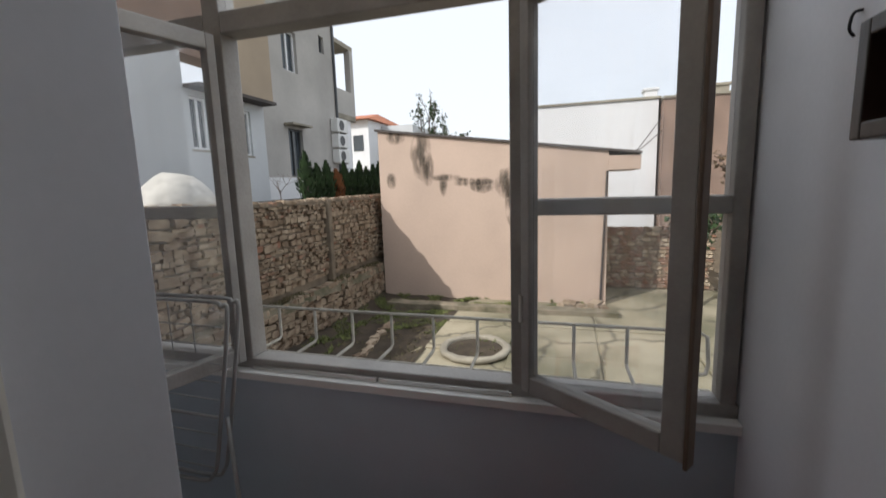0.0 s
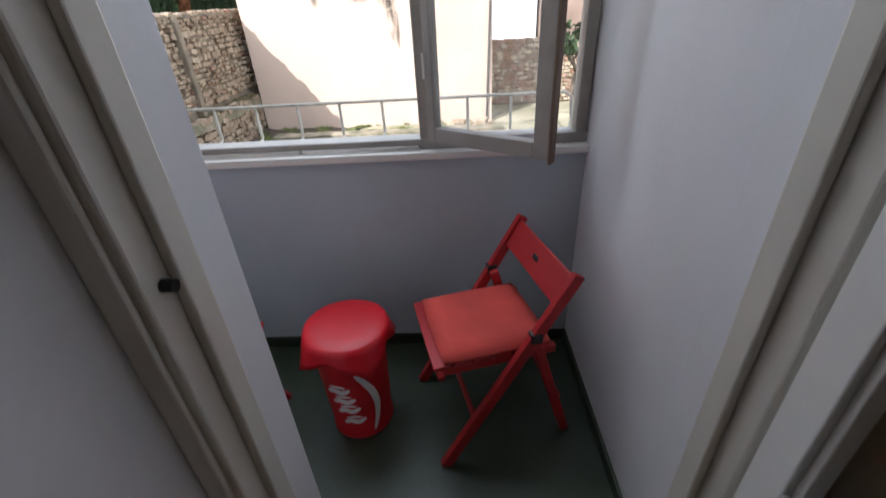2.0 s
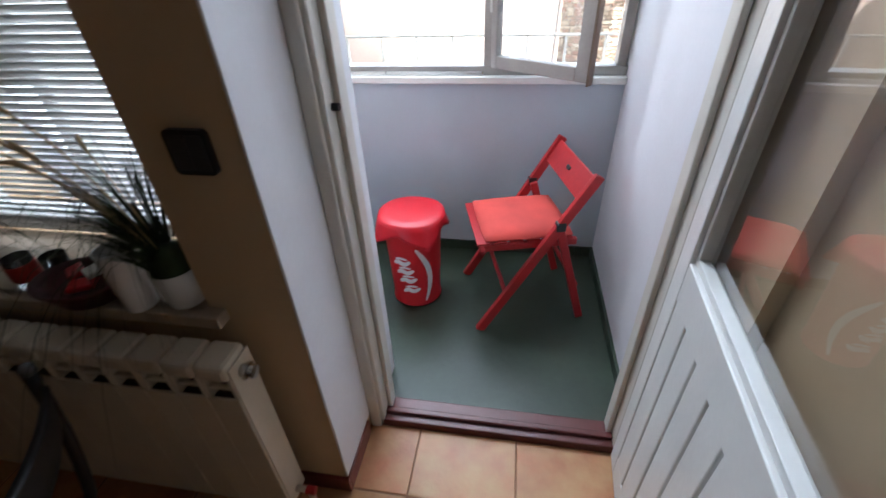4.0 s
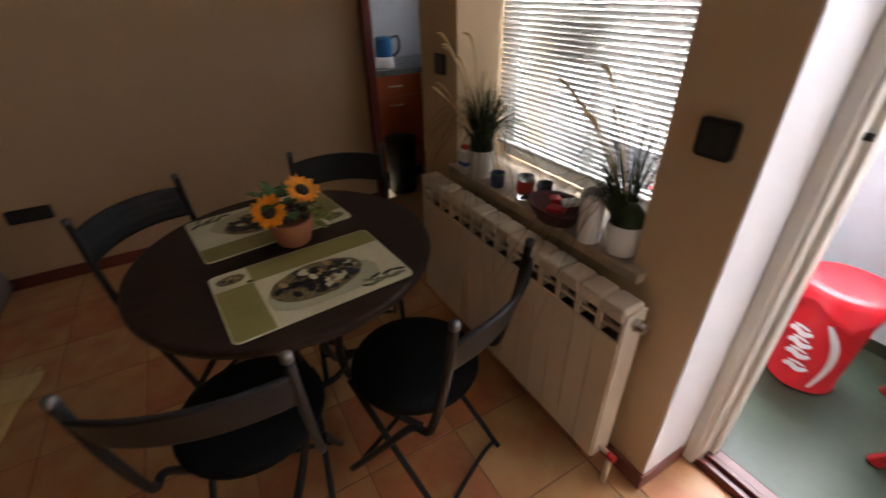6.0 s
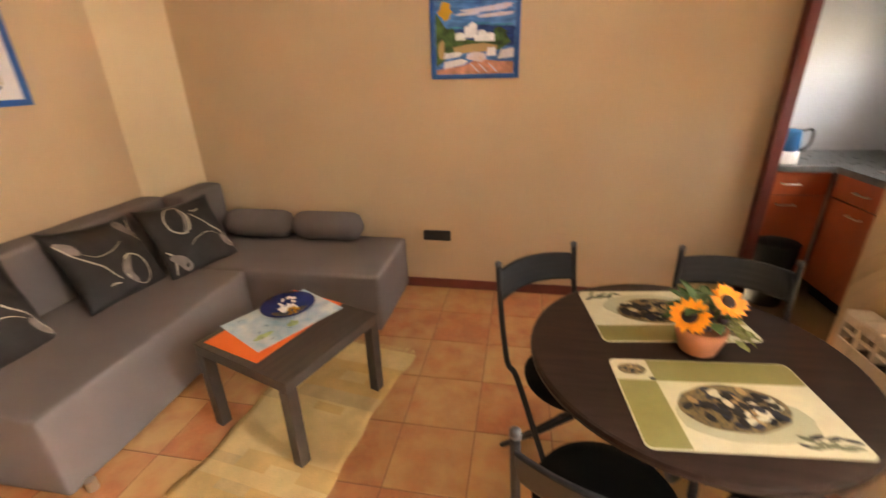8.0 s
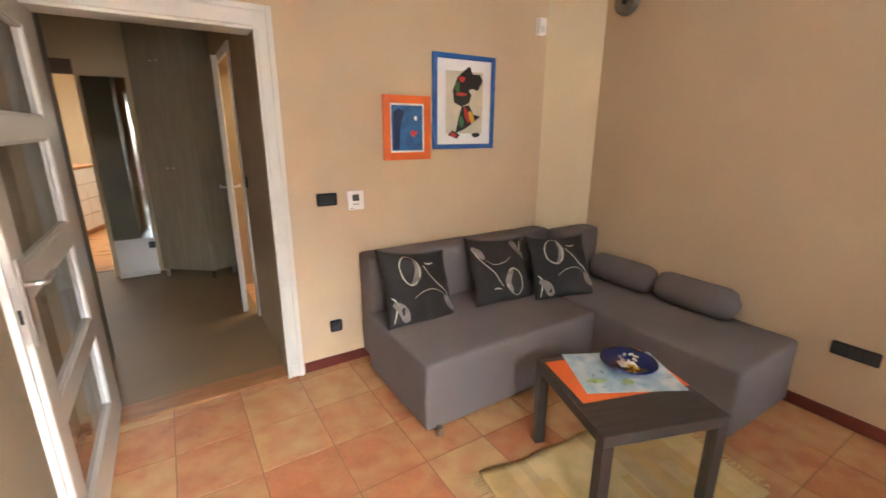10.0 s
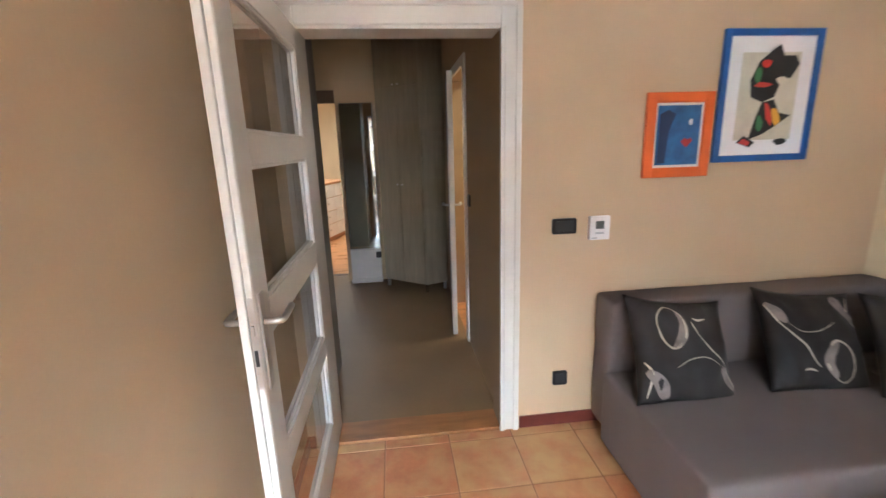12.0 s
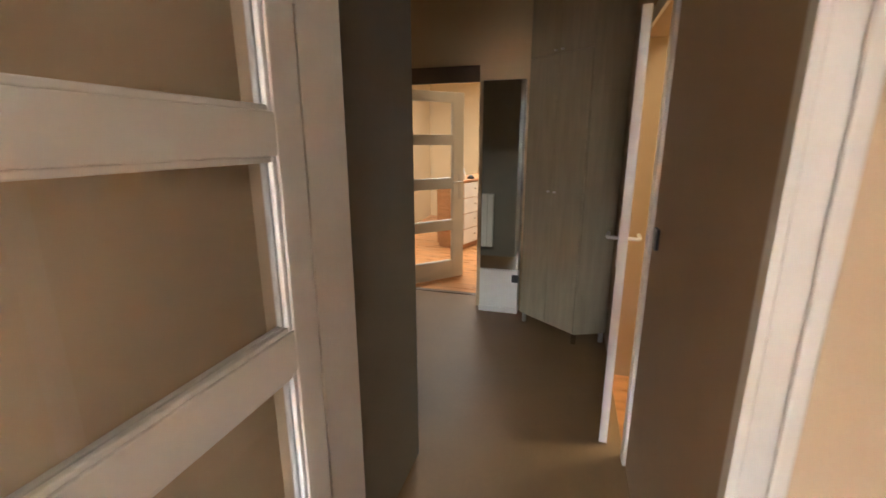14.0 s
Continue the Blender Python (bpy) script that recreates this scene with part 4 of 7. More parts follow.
on_drum("swoosh", [(-74, 0.345), (-62, 0.30), (-50, 0.24), (-44, 0.17), (-47, 0.10), (-56, 0.03)], 0.013)
for z, lean in ((0.105, 9), (0.165, 3), (0.215, -2), (0.265, -8)):
    on_drum("print_stroke", [(-118 + lean, z - 0.012), (-106 + lean, z + 0.004), (-92 + lean, z - 0.004), (-78 + lean, z + 0.012)], 0.013)
    on_drum("print_stroke", [(-112 + lean, z + 0.020), (-98 + lean, z + 0.026), (-84 + lean, z + 0.022)], 0.006)

# folded clothes airer
air = thing("clothes_airer", "folded white wire clothes airer leaning by the open window", "clothes airer", pose(-0.85, 1.25, -0.004))
for dy, z0 in ((0.0, 0.575), (0.05, 0.56)):
    bm = bmesh.new()
    tube(bm, smooth_path([(-0.20, dy, 1.249), (0.16, dy, 1.249), (0.215, dy, 1.235), (0.235, dy, 1.19), (0.135, dy, 0.70), (0.10, dy, z0 + 0.03), (0.04, dy, z0), (-0.20, dy, z0)], 6), 0.007)
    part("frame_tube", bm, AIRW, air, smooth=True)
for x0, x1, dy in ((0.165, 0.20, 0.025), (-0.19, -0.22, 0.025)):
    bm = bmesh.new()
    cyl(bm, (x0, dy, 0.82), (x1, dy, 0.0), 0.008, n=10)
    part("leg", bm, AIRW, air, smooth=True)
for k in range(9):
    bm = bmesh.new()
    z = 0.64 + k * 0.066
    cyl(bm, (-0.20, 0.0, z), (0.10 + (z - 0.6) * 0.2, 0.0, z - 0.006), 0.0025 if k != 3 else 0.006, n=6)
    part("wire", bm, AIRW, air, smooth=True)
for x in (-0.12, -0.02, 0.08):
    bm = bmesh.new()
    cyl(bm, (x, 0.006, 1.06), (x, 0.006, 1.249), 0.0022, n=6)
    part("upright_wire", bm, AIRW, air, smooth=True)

# small dark box on the side wall
fr = thing("wall_box", "small dark wooden wall box with red inside", "wall decoration")
part("frame", boxes((XB - 0.045, XB, 0.71, 0.735, 1.65, 1.82), (XB - 0.045, XB, 0.935, 0.96, 1.65, 1.82), (XB - 0.045, XB, 0.735, 0.935, 1.65, 1.675), (XB - 0.045, XB, 0.735, 0.935, 1.795, 1.82), bevel=0.003), WENGE, fr)
part("back_panel", boxes((XB - 0.012, XB - 0.002, 0.735, 0.935, 1.67, 1.81)), REDWOOD, fr, "dull red back panel")
bm = bmesh.new()
tube(bm, smooth_path([(XB, 1.045, 1.862), (XB - 0.012, 1.045, 1.858), (XB - 0.016, 1.045, 1.835), (XB - 0.008, 1.045, 1.822)], 4), 0.0025)
tagged(part("wall_hook", bm, BLKMET, smooth=True), "small bent iron hook in the balcony wall", "hook")

# flower rack outside the window
rack = thing("window_rack", "flaking white iron flower rack outside the sill", "rack")
RX0, RX1, RYF, RZ0, RZ1 = -1.10, 0.965, 1.86, 0.885, 1.04
bm = bmesh.new()
tube(bm, [(RX0, RYF, RZ1), (0.93, RYF, RZ1), (0.96, RYF, RZ1 - 0.02), (0.968, RYF, RZ0 + 0.03), (0.955, RYF - 0.02, RZ0), (0.93, RYF - 0.03, RZ0)], 0.007)
part("top_rail", bm, RAILM, rack, smooth=True)
bm = bmesh.new()
cyl(bm, (RX0, 1.70, RZ0), (0.93, 1.70, RZ0), 0.005)
part("cross_rail", bm, RAILM, rack, smooth=True)
for k in range(11):
    x = -1.085 + k * 0.197
    bm = bmesh.new()
    tube(bm, [(x + 0.01, YP + 0.14, RZ0 + 0.005), (x, RYF - 0.015, RZ0), (x, RYF, RZ0 + 0.012), (x, RYF, RZ1)], 0.007)
    part("bracket", bm, RAILM, rack, smooth=True)

# ---- things: room ----
def folding_metal_chair(m, label):
    c = thing("dining_chair", label, "chair", m, "chairs round the dining table")
    for s in (-1, 1):
        x = s * 0.185
        bm = bmesh.new()
        tube(bm, smooth_path([(x, -0.235, 0.86), (x, -0.215, 0.70), (x, -0.175, 0.52), (x, -0.150, 0.465), (x, -0.10, 0.445), (x * 0.98, 0.02, 0.26), (x * 0.96, 0.19, 0.0)], 4), 0.011, 10)
        part("back_post", bm, BLKMET, c, smooth=True)
        bm = bmesh.new()
        lathe(bm, [(0.0, 0.0), (0.0125, 0.0), (0.0125, 0.014), (0.008, 0.019), (0.0, 0.02)], 10, Matrix.Translation((x, -0.236, 0.853)))
        part("end_cap", bm, CAPMET, c, "polished dark post cap", smooth=True)
        bm = bmesh.new()
        tube(bm, [(s * 0.15, 0.15, 0.445), (s * 0.158, -0.02, 0.22), (s * 0.166, -0.20, 0.0)], 0.010, 10)
        part("leg", bm, BLKMET, c, smooth=True)
    bm = bmesh.new()
    tube(bm, smooth_path([(-0.165, -0.185, 0.02), (-0.08, -0.175, 0.03), (0.08, -0.175, 0.03), (0.165, -0.185, 0.02)], 5), 0.008, 8)
    part("stretcher", bm, BLKMET, c, smooth=True)
    bm = bmesh.new()
    cyl(bm, (-0.178, 0.13, 0.10), (0.178, 0.13, 0.10), 0.008)
    part("stretcher", bm, BLKMET, c, smooth=True)
    bm = bmesh.new()
    lathe(bm, [(0.0, 0.0), (0.180, 0.0), (0.190, 0.006), (0.193, 0.016), (0.186, 0.028), (0.15, 0.034), (0.0, 0.036)], 36, Matrix.Translation((0, 0.02, 0.446)))
    part("seat", bm, BLKSEAT, c, "black round padded seat", smooth=True)
    # curved ribbed backrest
    bm = bmesh.new()
    nx, nz = 12, 13
    f, b = {}, {}
    for i in range(nx + 1):
        u = 2 * i / nx - 1
        y = -0.228 - 0.045 * (1 - u * u)
        for j in range(nz + 1):
            v = j / nz
            z = 0.715 + 0.105 * v + 0.012 * (1 - u * u)
            rib = 0.0035 * abs(math.sin(math.pi * v * 4.5))
            f[i, j] = bm.verts.new((u * 0.182, y + 0.03 * (0.5 - v) + 0.004 + rib, z))
            b[i, j] = bm.verts.new((u * 0.182, y + 0.03 * (0.5 - v) - 0.006, z))
    for i in range(nx):
        for j in range(nz):
            bm.faces.new((f[i, j], f[i, j + 1], f[i + 1, j + 1], f[i + 1, j]))
            bm.faces.new((b[i, j], b[i + 1, j], b[i + 1, j + 1], b[i, j + 1]))
        bm.faces.new((f[i, 0], f[i + 1, 0], b[i + 1, 0], b[i, 0]))
        bm.faces.new((f[i, nz], b[i, nz], b[i + 1, nz], f[i + 1, nz]))
    part("backrest", bm, BLKMET, c, "dark ribbed backrest band", smooth=True)
    return c


def chair_pose(cx, cy, nx, ny):
    """cx, cy: middle of the back's top; nx, ny: the way it faces."""
    l = math.hypot(nx, ny)
    nx, ny = nx / l, ny / l
    return pose(cx + nx * 0.235, cy + ny * 0.235, 0, 0, 0, math.degrees(math.atan2(ny, nx)) - 90)


base_chair = folding_metal_chair(chair_pose(-1.243, -1.197, 0.78, 0.63), "black metal folding chair with round black seat")
for args in ((-1.315, -0.468, 0.96, -0.28), (-0.295, -1.085, -0.96, 0.27), (-0.245, -0.44, -0.89, -0.46)):
    copy_thing(base_chair, chair_pose(*args))

TC = (-0.775, -0.805)
TZ = 0.785
tb = thing("dining_table", "round dark brown dining table on black metal legs", "table", pose(TC[0], TC[1], 0))
bm = bmesh.new()
lathe(bm, [(0.0, TZ - 0.028), (0.404, TZ - 0.028), (0.418, TZ - 0.024), (0.421, TZ - 0.012), (0.418, TZ - 0.003), (0.412, TZ), (0.0, TZ)], 64)
part("tabletop", bm, TABLEW, tb, smooth=False)
for k in range(4):
    a = radians(45 + 90 * k + 10)
    c, s = math.cos(a), math.sin(a)
    bm = bmesh.new()
    tube(bm, smooth_path([(0.05 * c, 0.05 * s, TZ - 0.03), (0.12 * c, 0.12 * s, 0.62), (0.10 * c, 0.10 * s, 0.32), (0.20 * c, 0.20 * s, 0.12), (0.36 * c, 0.36 * s, 0.0)], 5), 0.014, 10)
    part("leg", bm, BLKMET, tb, smooth=True)
bm = bmesh.new()
lathe(bm, [(0.0, TZ - 0.036), (0.16, TZ - 0.036), (0.16, TZ - 0.029), (0.0, TZ - 0.029)], 24)
part("mount_plate", bm, BLKMET, tb)
bm = bmesh.new()
lathe(bm, [(0.105, 0.30), (0.115, 0.30), (0.115, 0.32), (0.105, 0.32), (0.105, 0.30)], 24)
part("ring", bm, BLKMET, tb)


def placemat(m, seed, label):
    """A printed mat, 0.45 by 0.30, local x along the long side."""
    rnd = random.Random(seed)
    p = thing("placemat", label, "placemat", m, "placemats on the table")
    def rounded(x0, x1, y0, y1, r, corners=(1, 1, 1, 1)):
        """Outline of a rectangle; the corners named are rounded, from lower left against the clock."""
        out = []
        for (cx, cy), a0, on in zip(((x0, y0), (x1, y0), (x1, y1), (x0, y1)), (180, 270, 0, 90), corners):
            if not on:
                out.append((cx, cy))
                continue
            mx, my = cx + (r if cx == x0 else -r), cy + (r if cy == y0 else -r)
            for k in range(6):
                t = radians(a0 + 18 * k)
                out.append((mx + r * math.cos(t), my + r * math.sin(t)))
        return out

    def sheet(name, pts, z, material, thick=0.0006):
        bm = bmesh.new()
        prism(bm, pts, z, z + thick)
        part(name, bm, material, p)
    sheet("mat", rounded(-0.225, 0.225, -0.15, 0.15, 0.018), 0.0, MATCR, 0.003)
    sheet("print_band", rounded(-0.130, 0.222, 0.066, 0.147, 0.016, (0, 0, 1, 0)), 0.003, MATOL)
    sheet("print_band", rounded(-0.222, -0.130, -0.147, 0.066, 0.016, (1, 0, 0, 0)), 0.003, MATOL)
    sheet("print_shade", blob_outline(0.02, -0.048, 0.150, 0.075, 26, 0.05, rnd), 0.0030, MATSH)
    sheet("print_bowl", blob_outline(0.012, -0.020, 0.122, 0.076, 26, 0.03, rnd, 0.1), 0.0037, OLIVES)
    sheet("print_bowl", blob_outline(-0.176, 0.108, 0.036, 0.022, 14, 0.05, rnd), 0.0037, OLIVES)
    for k in range(62):
        a, r = rnd.uniform(0, 6.28), math.sqrt(rnd.random())
        ink = rnd.choice((PIC_BLACK, PIC_BLACK, PIC_BLACK, PIC_NAVY, PIC_NAVY, PIC_TAN, MATCR))
        sheet("print_olive", blob_outline(0.012 + 0.104 * r * math.cos(a), -0.020 + 0.060 * r * math.sin(a), 0.015, 0.0095, 9, 0.1, rnd, rnd.uniform(0, 3)), 0.0044 + 0.00005 * k, ink)
    for k in range(7):
        a, r = rnd.uniform(0, 6.28), math.sqrt(rnd.random())
        sheet("print_olive", blob_outline(-0.176 + 0.024 * r * math.cos(a), 0.108 + 0.013 * r * math.sin(a), 0.007, 0.0045, 7, 0.1, rnd, rnd.uniform(0, 3)), 0.0044 + 0.0001 * k, PIC_BLACK if k % 3 else PIC_TAN)
    sheet("print_olive", blob_outline(-0.136, 0.072, 0.008, 0.006, 8, 0.1, rnd), 0.0044, PIC_BLACK)
    for k in range(13):
        sheet("print_leaf", blob_outline(0.105 + 0.008 * k, -0.112 + rnd.uniform(-0.018, 0.020), 0.018, 0.0055, 8, 0.1, rnd, rnd.uniform(-0.6, 0.9)), 0.0044 + 0.0001 * k, PIC_OLIVE if k % 4 else PIC_BLACK)
    return p


mat_dir = math.degrees(math.atan2(-0.536 + 0.985, -0.464 + 0.425))
placemat(pose(-0.585, -0.783, TZ, 0, 0, mat_dir), 4, "olive and cream placemat printed with a bowl of olives")
placemat(pose(-0.975, -0.815, TZ, 0, 0, mat_dir + 183), 9, "olive and cream placemat partly under the flower pot")


def sunflower(parent, base, top, face, r=0.045, seed=0):
    rnd = random.Random(seed)
    bm = bmesh.new()
    tube(bm, smooth_path([base, (Vector(base) + Vector(top)) / 2 + Vector((0, 0, 0.015)), top], 4), 0.0035, 6)
    part("stem", bm, LEAF, parent, smooth=True)
    m = Matrix.Translation(top) @ Vector(face).to_track_quat('Z', 'Y').to_matrix().to_4x4()
    bm = bmesh.new()
    lathe(bm, [(0.0, -0.006), (r * 0.42, -0.004), (r * 0.42, 0.004), (r * 0.25, 0.009), (0.0, 0.010)], 18, m)
    part("flower_centre", bm, SEEDS, parent, "dark brown flower centre", smooth=True)
    bm = bmesh.new()
    for layer, n in ((0, 15), (1, 13)):
        for k in range(n):
            a = 2 * math.pi * (k + 0.5 * layer) / n + rnd.uniform(-0.08, 0.08)
            l = r * rnd.uniform(0.95, 1.15)
            w = r * 0.17
            dz = rnd.uniform(-0.004, 0.008) + 0.003 * layer
            pts = [(r * 0.36, -w * 0.6, 0), (r * 0.36, w * 0.6, 0), (l * 0.72, w, dz), (l, 0, dz * 1.5), (l * 0.72, -w, dz)]
            mm = m @ pose(0, 0, 0, 0, 0, math.degrees(a))
            bm.faces.new([bm.verts.new(mm @ Vector(p)) for p in pts])
    ob = part("petals", bm, PETAL, parent, "orange-yellow petals")
    ob.modifiers.new("thick", 'SOLIDIFY').thickness = 0.0012


fp = thing("flower_pot", "terracotta pot with two artificial sunflowers", "plant", pose(-0.79, -0.775, TZ + 0.005))
bm = bmesh.new()
lathe(bm, [(0.0, 0.0), (0.042, 0.0), (0.047, 0.004), (0.062, 0.055), (0.064, 0.075), (0.060, 0.079), (0.055, 0.074), (0.052, 0.066), (0.0, 0.066)], 32)
part("pot", bm, TERRA, fp, smooth=True)
sunflower(fp, (0.01, -0.01, 0.07), (0.045, -0.055, 0.130), (0.75, -0.35, 0.4), 0.046, 1)
sunflower(fp, (0.0, 0.02, 0.07), (-0.005, 0.050, 0.150), (0.45, 0.28, 0.70), 0.047, 2)
rnd = random.Random(5)
bm = bmesh.new()
for k in range(26):
    a, r, z = rnd.uniform(0, 6.28), rnd.uniform(0.0, 0.045), rnd.uniform(0.075, 0.115)
    bmesh.ops.create_icosphere(bm, subdivisions=1, radius=rnd.uniform(0.010, 0.016), matrix=Matrix.Translation((r * math.cos(a), r * math.sin(a), z)))
part("berries", bm, mat("dark purple berries", (0.035, 0.012, 0.02), 0.4), fp, "dark purple berries", smooth=True)
bm = bmesh.new()
for k in range(24):
    a = rnd.uniform(0, 6.28)
    l, w = rnd.uniform(0.05, 0.085), rnd.uniform(0.014, 0.022)
    mm = Matrix.Translation((0.03 * math.cos(a), 0.03 * math.sin(a), rnd.uniform(0.08, 0.14))) @ pose(0, 0, 0, 0, rnd.uniform(-45, 25), math.degrees(a))
    bm.faces.new([bm.verts.new(mm @ Vector(p)) for p in ((0, 0, 0), (l * 0.4, -w, 0.006), (l * 0.8, -w * 0.6, 0.004), (l, 0, -0.006), (l * 0.8, w * 0.6, 0.004), (l * 0.4, w, 0.006))])
part("leaves", bm, LEAF, fp, "green leaves")
bm = bmesh.new()
for k in range(22):
    a = radians(rnd.uniform(35, 120))
    l, w = rnd.uniform(0.028, 0.05), rnd.uniform(0.008, 0.014)
    d = rnd.uniform(0.04, 0.105)
    mm = Matrix.Translation((d * math.cos(a), d * math.sin(a), 0.115 - 0.45 * d + rnd.uniform(-0.012, 0.012))) @ pose(0, 0, 0, rnd.uniform(-40, 40), rnd.uniform(-10, 50), math.degrees(a) + rnd.uniform(-60, 60))
    bm.faces.new([bm.verts.new(mm @ Vector(p)) for p in ((0, 0, 0), (l * 0.4, -w, 0.004), (l * 0.8, -w * 0.6, 0.003), (l, 0, -0.004), (l * 0.8, w * 0.6, 0.003), (l * 0.4, w, 0.004))])
for a in (50, 75, 100):
    c, t = math.cos(radians(a)), math.sin(radians(a))
    tube(bm, smooth_path([(0.02 * c, 0.02 * t, 0.075), (0.06 * c, 0.06 * t, 0.10), (0.115 * c, 0.115 * t, 0.058)], 4), 0.0015, 5)
part("trailing_leaves", bm, LEAFY, fp, "pale yellow-green trailing leaves")

# radiator under the window
rad = thing("radiator", "cream aluminium sectional radiator under the window", "radiator")
NS = 14
RX, RW = -1.234, 0.08
for k in range(NS):
    x0 = RX + k * RW
    sec = part("section", boxes((x0 + 0.001, x0 + RW - 0.001, -0.125, -0.118, 0.11, 0.605), bevel=0.002), RADW, rad)
    for a in (0.001, RW - 0.011):
        part("web", boxes((x0 + a, x0 + a + 0.010, -0.122, -0.06, 0.60, 0.675), bevel=0.002), RADW, sec)
    part("cross_bar", boxes((x0 + 0.011, x0 + RW - 0.011, -0.119, -0.108, 0.632, 0.641), bevel=0.002), RADW, sec)
    part("cap", boxes((x0 + 0.0015, x0 + RW - 0.0015, -0.128, -0.045, 0.667, 0.714), bevel=0.011), RADW, sec)
# dark filler behind the openings, their shade put into its colour
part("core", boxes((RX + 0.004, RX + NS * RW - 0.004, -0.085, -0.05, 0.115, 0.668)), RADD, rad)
part("side_plate", boxes((RX + NS * RW, RX + NS * RW + 0.004, -0.12, -0.045, 0.11, 0.70)), RADW, rad)
bm = bmesh.new()
cyl(bm, (RX + NS * RW, -0.085, 0.665), (RX + NS * RW + 0.035, -0.085, 0.665), 0.016)
cyl(bm, (RX + NS * RW + 0.012, -0.085, 0.665), (RX + NS * RW + 0.022, -0.085, 0.665), 0.021, n=6)
part("air_vent", bm, CHROME, rad, "bleed valve")
bm = bmesh.new()
tube(bm, [(RX + NS * RW, -0.085, 0.14), (RX + NS * RW + 0.045, -0.085, 0.14), (RX + NS * RW + 0.045, -0.085, 0.0)], 0.010)
part("pipe", bm, RADW, rad, smooth=True)
bm = bmesh.new()
cyl(bm, (RX + NS * RW + 0.036, -0.085, 0.14), (RX + NS * RW + 0.062, -0.085, 0.14), 0.013)
part("valve_knob", bm, REDPAINT, rad, "red plastic valve knob")
for x in (RX + 0.2, RX + 0.85):
    part("wall_bracket", boxes((x, x + 0.02, -0.05, 0.0, 0.60, 0.62)), RADW, rad)


def grass_plant(name, label, at, seed, pot_r=0.06, pot_h=0.11, tall=0.42, lean=(0, 0), plumes=4, n=190):
    rnd = random.Random(seed)
    g = thing(name, label, "plant", pose(*at))
    bm = bmesh.new()
    lathe(bm, [(0.0, 0.0), (pot_r * 0.78, 0.0), (pot_r * 0.82, 0.004), (pot_r, pot_h), (pot_r * 0.95, pot_h), (pot_r * 0.93, pot_h - 0.012), (0.0, pot_h - 0.012)], 28)
    part("pot", bm, PORC, g, "white ceramic pot", smooth=True)
    bm = bmesh.new()
    lathe(bm, [(pot_r * 0.93, pot_h - 0.012), (pot_r * 0.80, pot_h + 0.03), (pot_r * 0.5, pot_h + 0.05), (0, pot_h + 0.055)], 14)
    part("tuft", bm, GRASSB, g, "dense dark foot of the grass", smooth=True)

    def inside(p):
        """Keeps a blade in front of the blind and between the reveals."""
        p.y = min(p.y, 0.165 - at[1])
        if p.y + at[1] > -0.02:
            p.x = min(max(p.x, -1.11 - at[0]), -0.232 - at[0])
        return p
    bm = bmesh.new()
    for k in range(n + 90):
        a = rnd.uniform(0, 2 * math.pi)
        kind = 0 if k < 90 else (1 if rnd.random() < 0.45 else 2)
        if kind == 0:
            l, out, w, r0 = tall * rnd.uniform(0.22, 0.5), rnd.uniform(0.0, 0.05), rnd.uniform(0.0022, 0.0040), pot_r * 0.8
        elif kind == 1:
            l, out, w, r0 = tall * rnd.uniform(0.5, 1.0), rnd.uniform(0.03, 0.17), rnd.uniform(0.0013, 0.0026), pot_r * 0.5
        else:
            l, out, w, r0 = tall * rnd.uniform(0.6, 1.2), rnd.uniform(0.18, 0.42), rnd.uniform(0.0013, 0.0026), pot_r * 0.4
        dx, dy = math.cos(a), math.sin(a)
        if dx > 0 and at[0] > -0.5:
            dx *= 0.25
        r0 *= math.sqrt(rnd.random())
        base = Vector((r0 * dx, r0 * dy, pot_h - 0.01))
        prev = None
        for s in range(9):
            t = s / 8
            drop = out * max(0, t - 0.35) ** 2 * (2.4 if kind == 2 else 0.6)
            p = inside(base + Vector((dx * out * t ** 1.5 + lean[0] * t, dy * out * t ** 1.5 + lean[1] * t, l * (t - 0.25 * t * t) - drop)))
            side = Vector((-dy, dx, 0.2)) * w * (1 - 0.85 * t ** 2)
            row = (bm.verts.new(p - side), bm.verts.new(p + side))
            if prev:
                bm.faces.new((prev[0], prev[1], row[1], row[0]))
            prev = row
    part("grass_blades", bm, GRASSB, g, "thin dark green artificial blades")
    for k in range(plumes):
        a = rnd.uniform(2.3, 4.9)
        o = rnd.uniform(0.04, 0.22)
        tip = Vector((o * math.cos(a) + lean[0], min(o * math.sin(a) + lean[1], 0.12 - at[1]), tall * rnd.uniform(0.55, 0.95) + pot_h))
        mid = Vector((tip.x * 0.55, tip.y * 0.55, tip.z * 0.75))
        path = smooth_path([(0, 0, pot_h), mid, tip, tip + Vector((0.035 * math.cos(a), 0.03 * math.sin(a), 0.020))], 6)
        bm = bmesh.new()
        nn = len(path)
        tube(bm, path, [0.0020 if i < nn * 0.55 else 0.0042 * math.sin(math.pi * min(1, 0.15 + (i - nn * 0.55) / (nn * 0.5))) + 0.001 for i in range(nn)], 6)
        part("plume", bm, PLUME, g, "pale dry plume", smooth=True)
    return g


SZ = 0.768
grass_plant("potted_grass", "artificial ornamental grass in a white pot", (-0.965, 0.010, SZ), 11, tall=0.42, plumes=8, n=250, pot_r=0.052)
grass_plant("potted_grass", "wispy artificial grass in a white pot by the blind", (-0.272, 0.02, SZ), 23, tall=0.42, lean=(-0.05, -0.03), plumes=6, n=150, pot_r=0.052, pot_h=0.095)

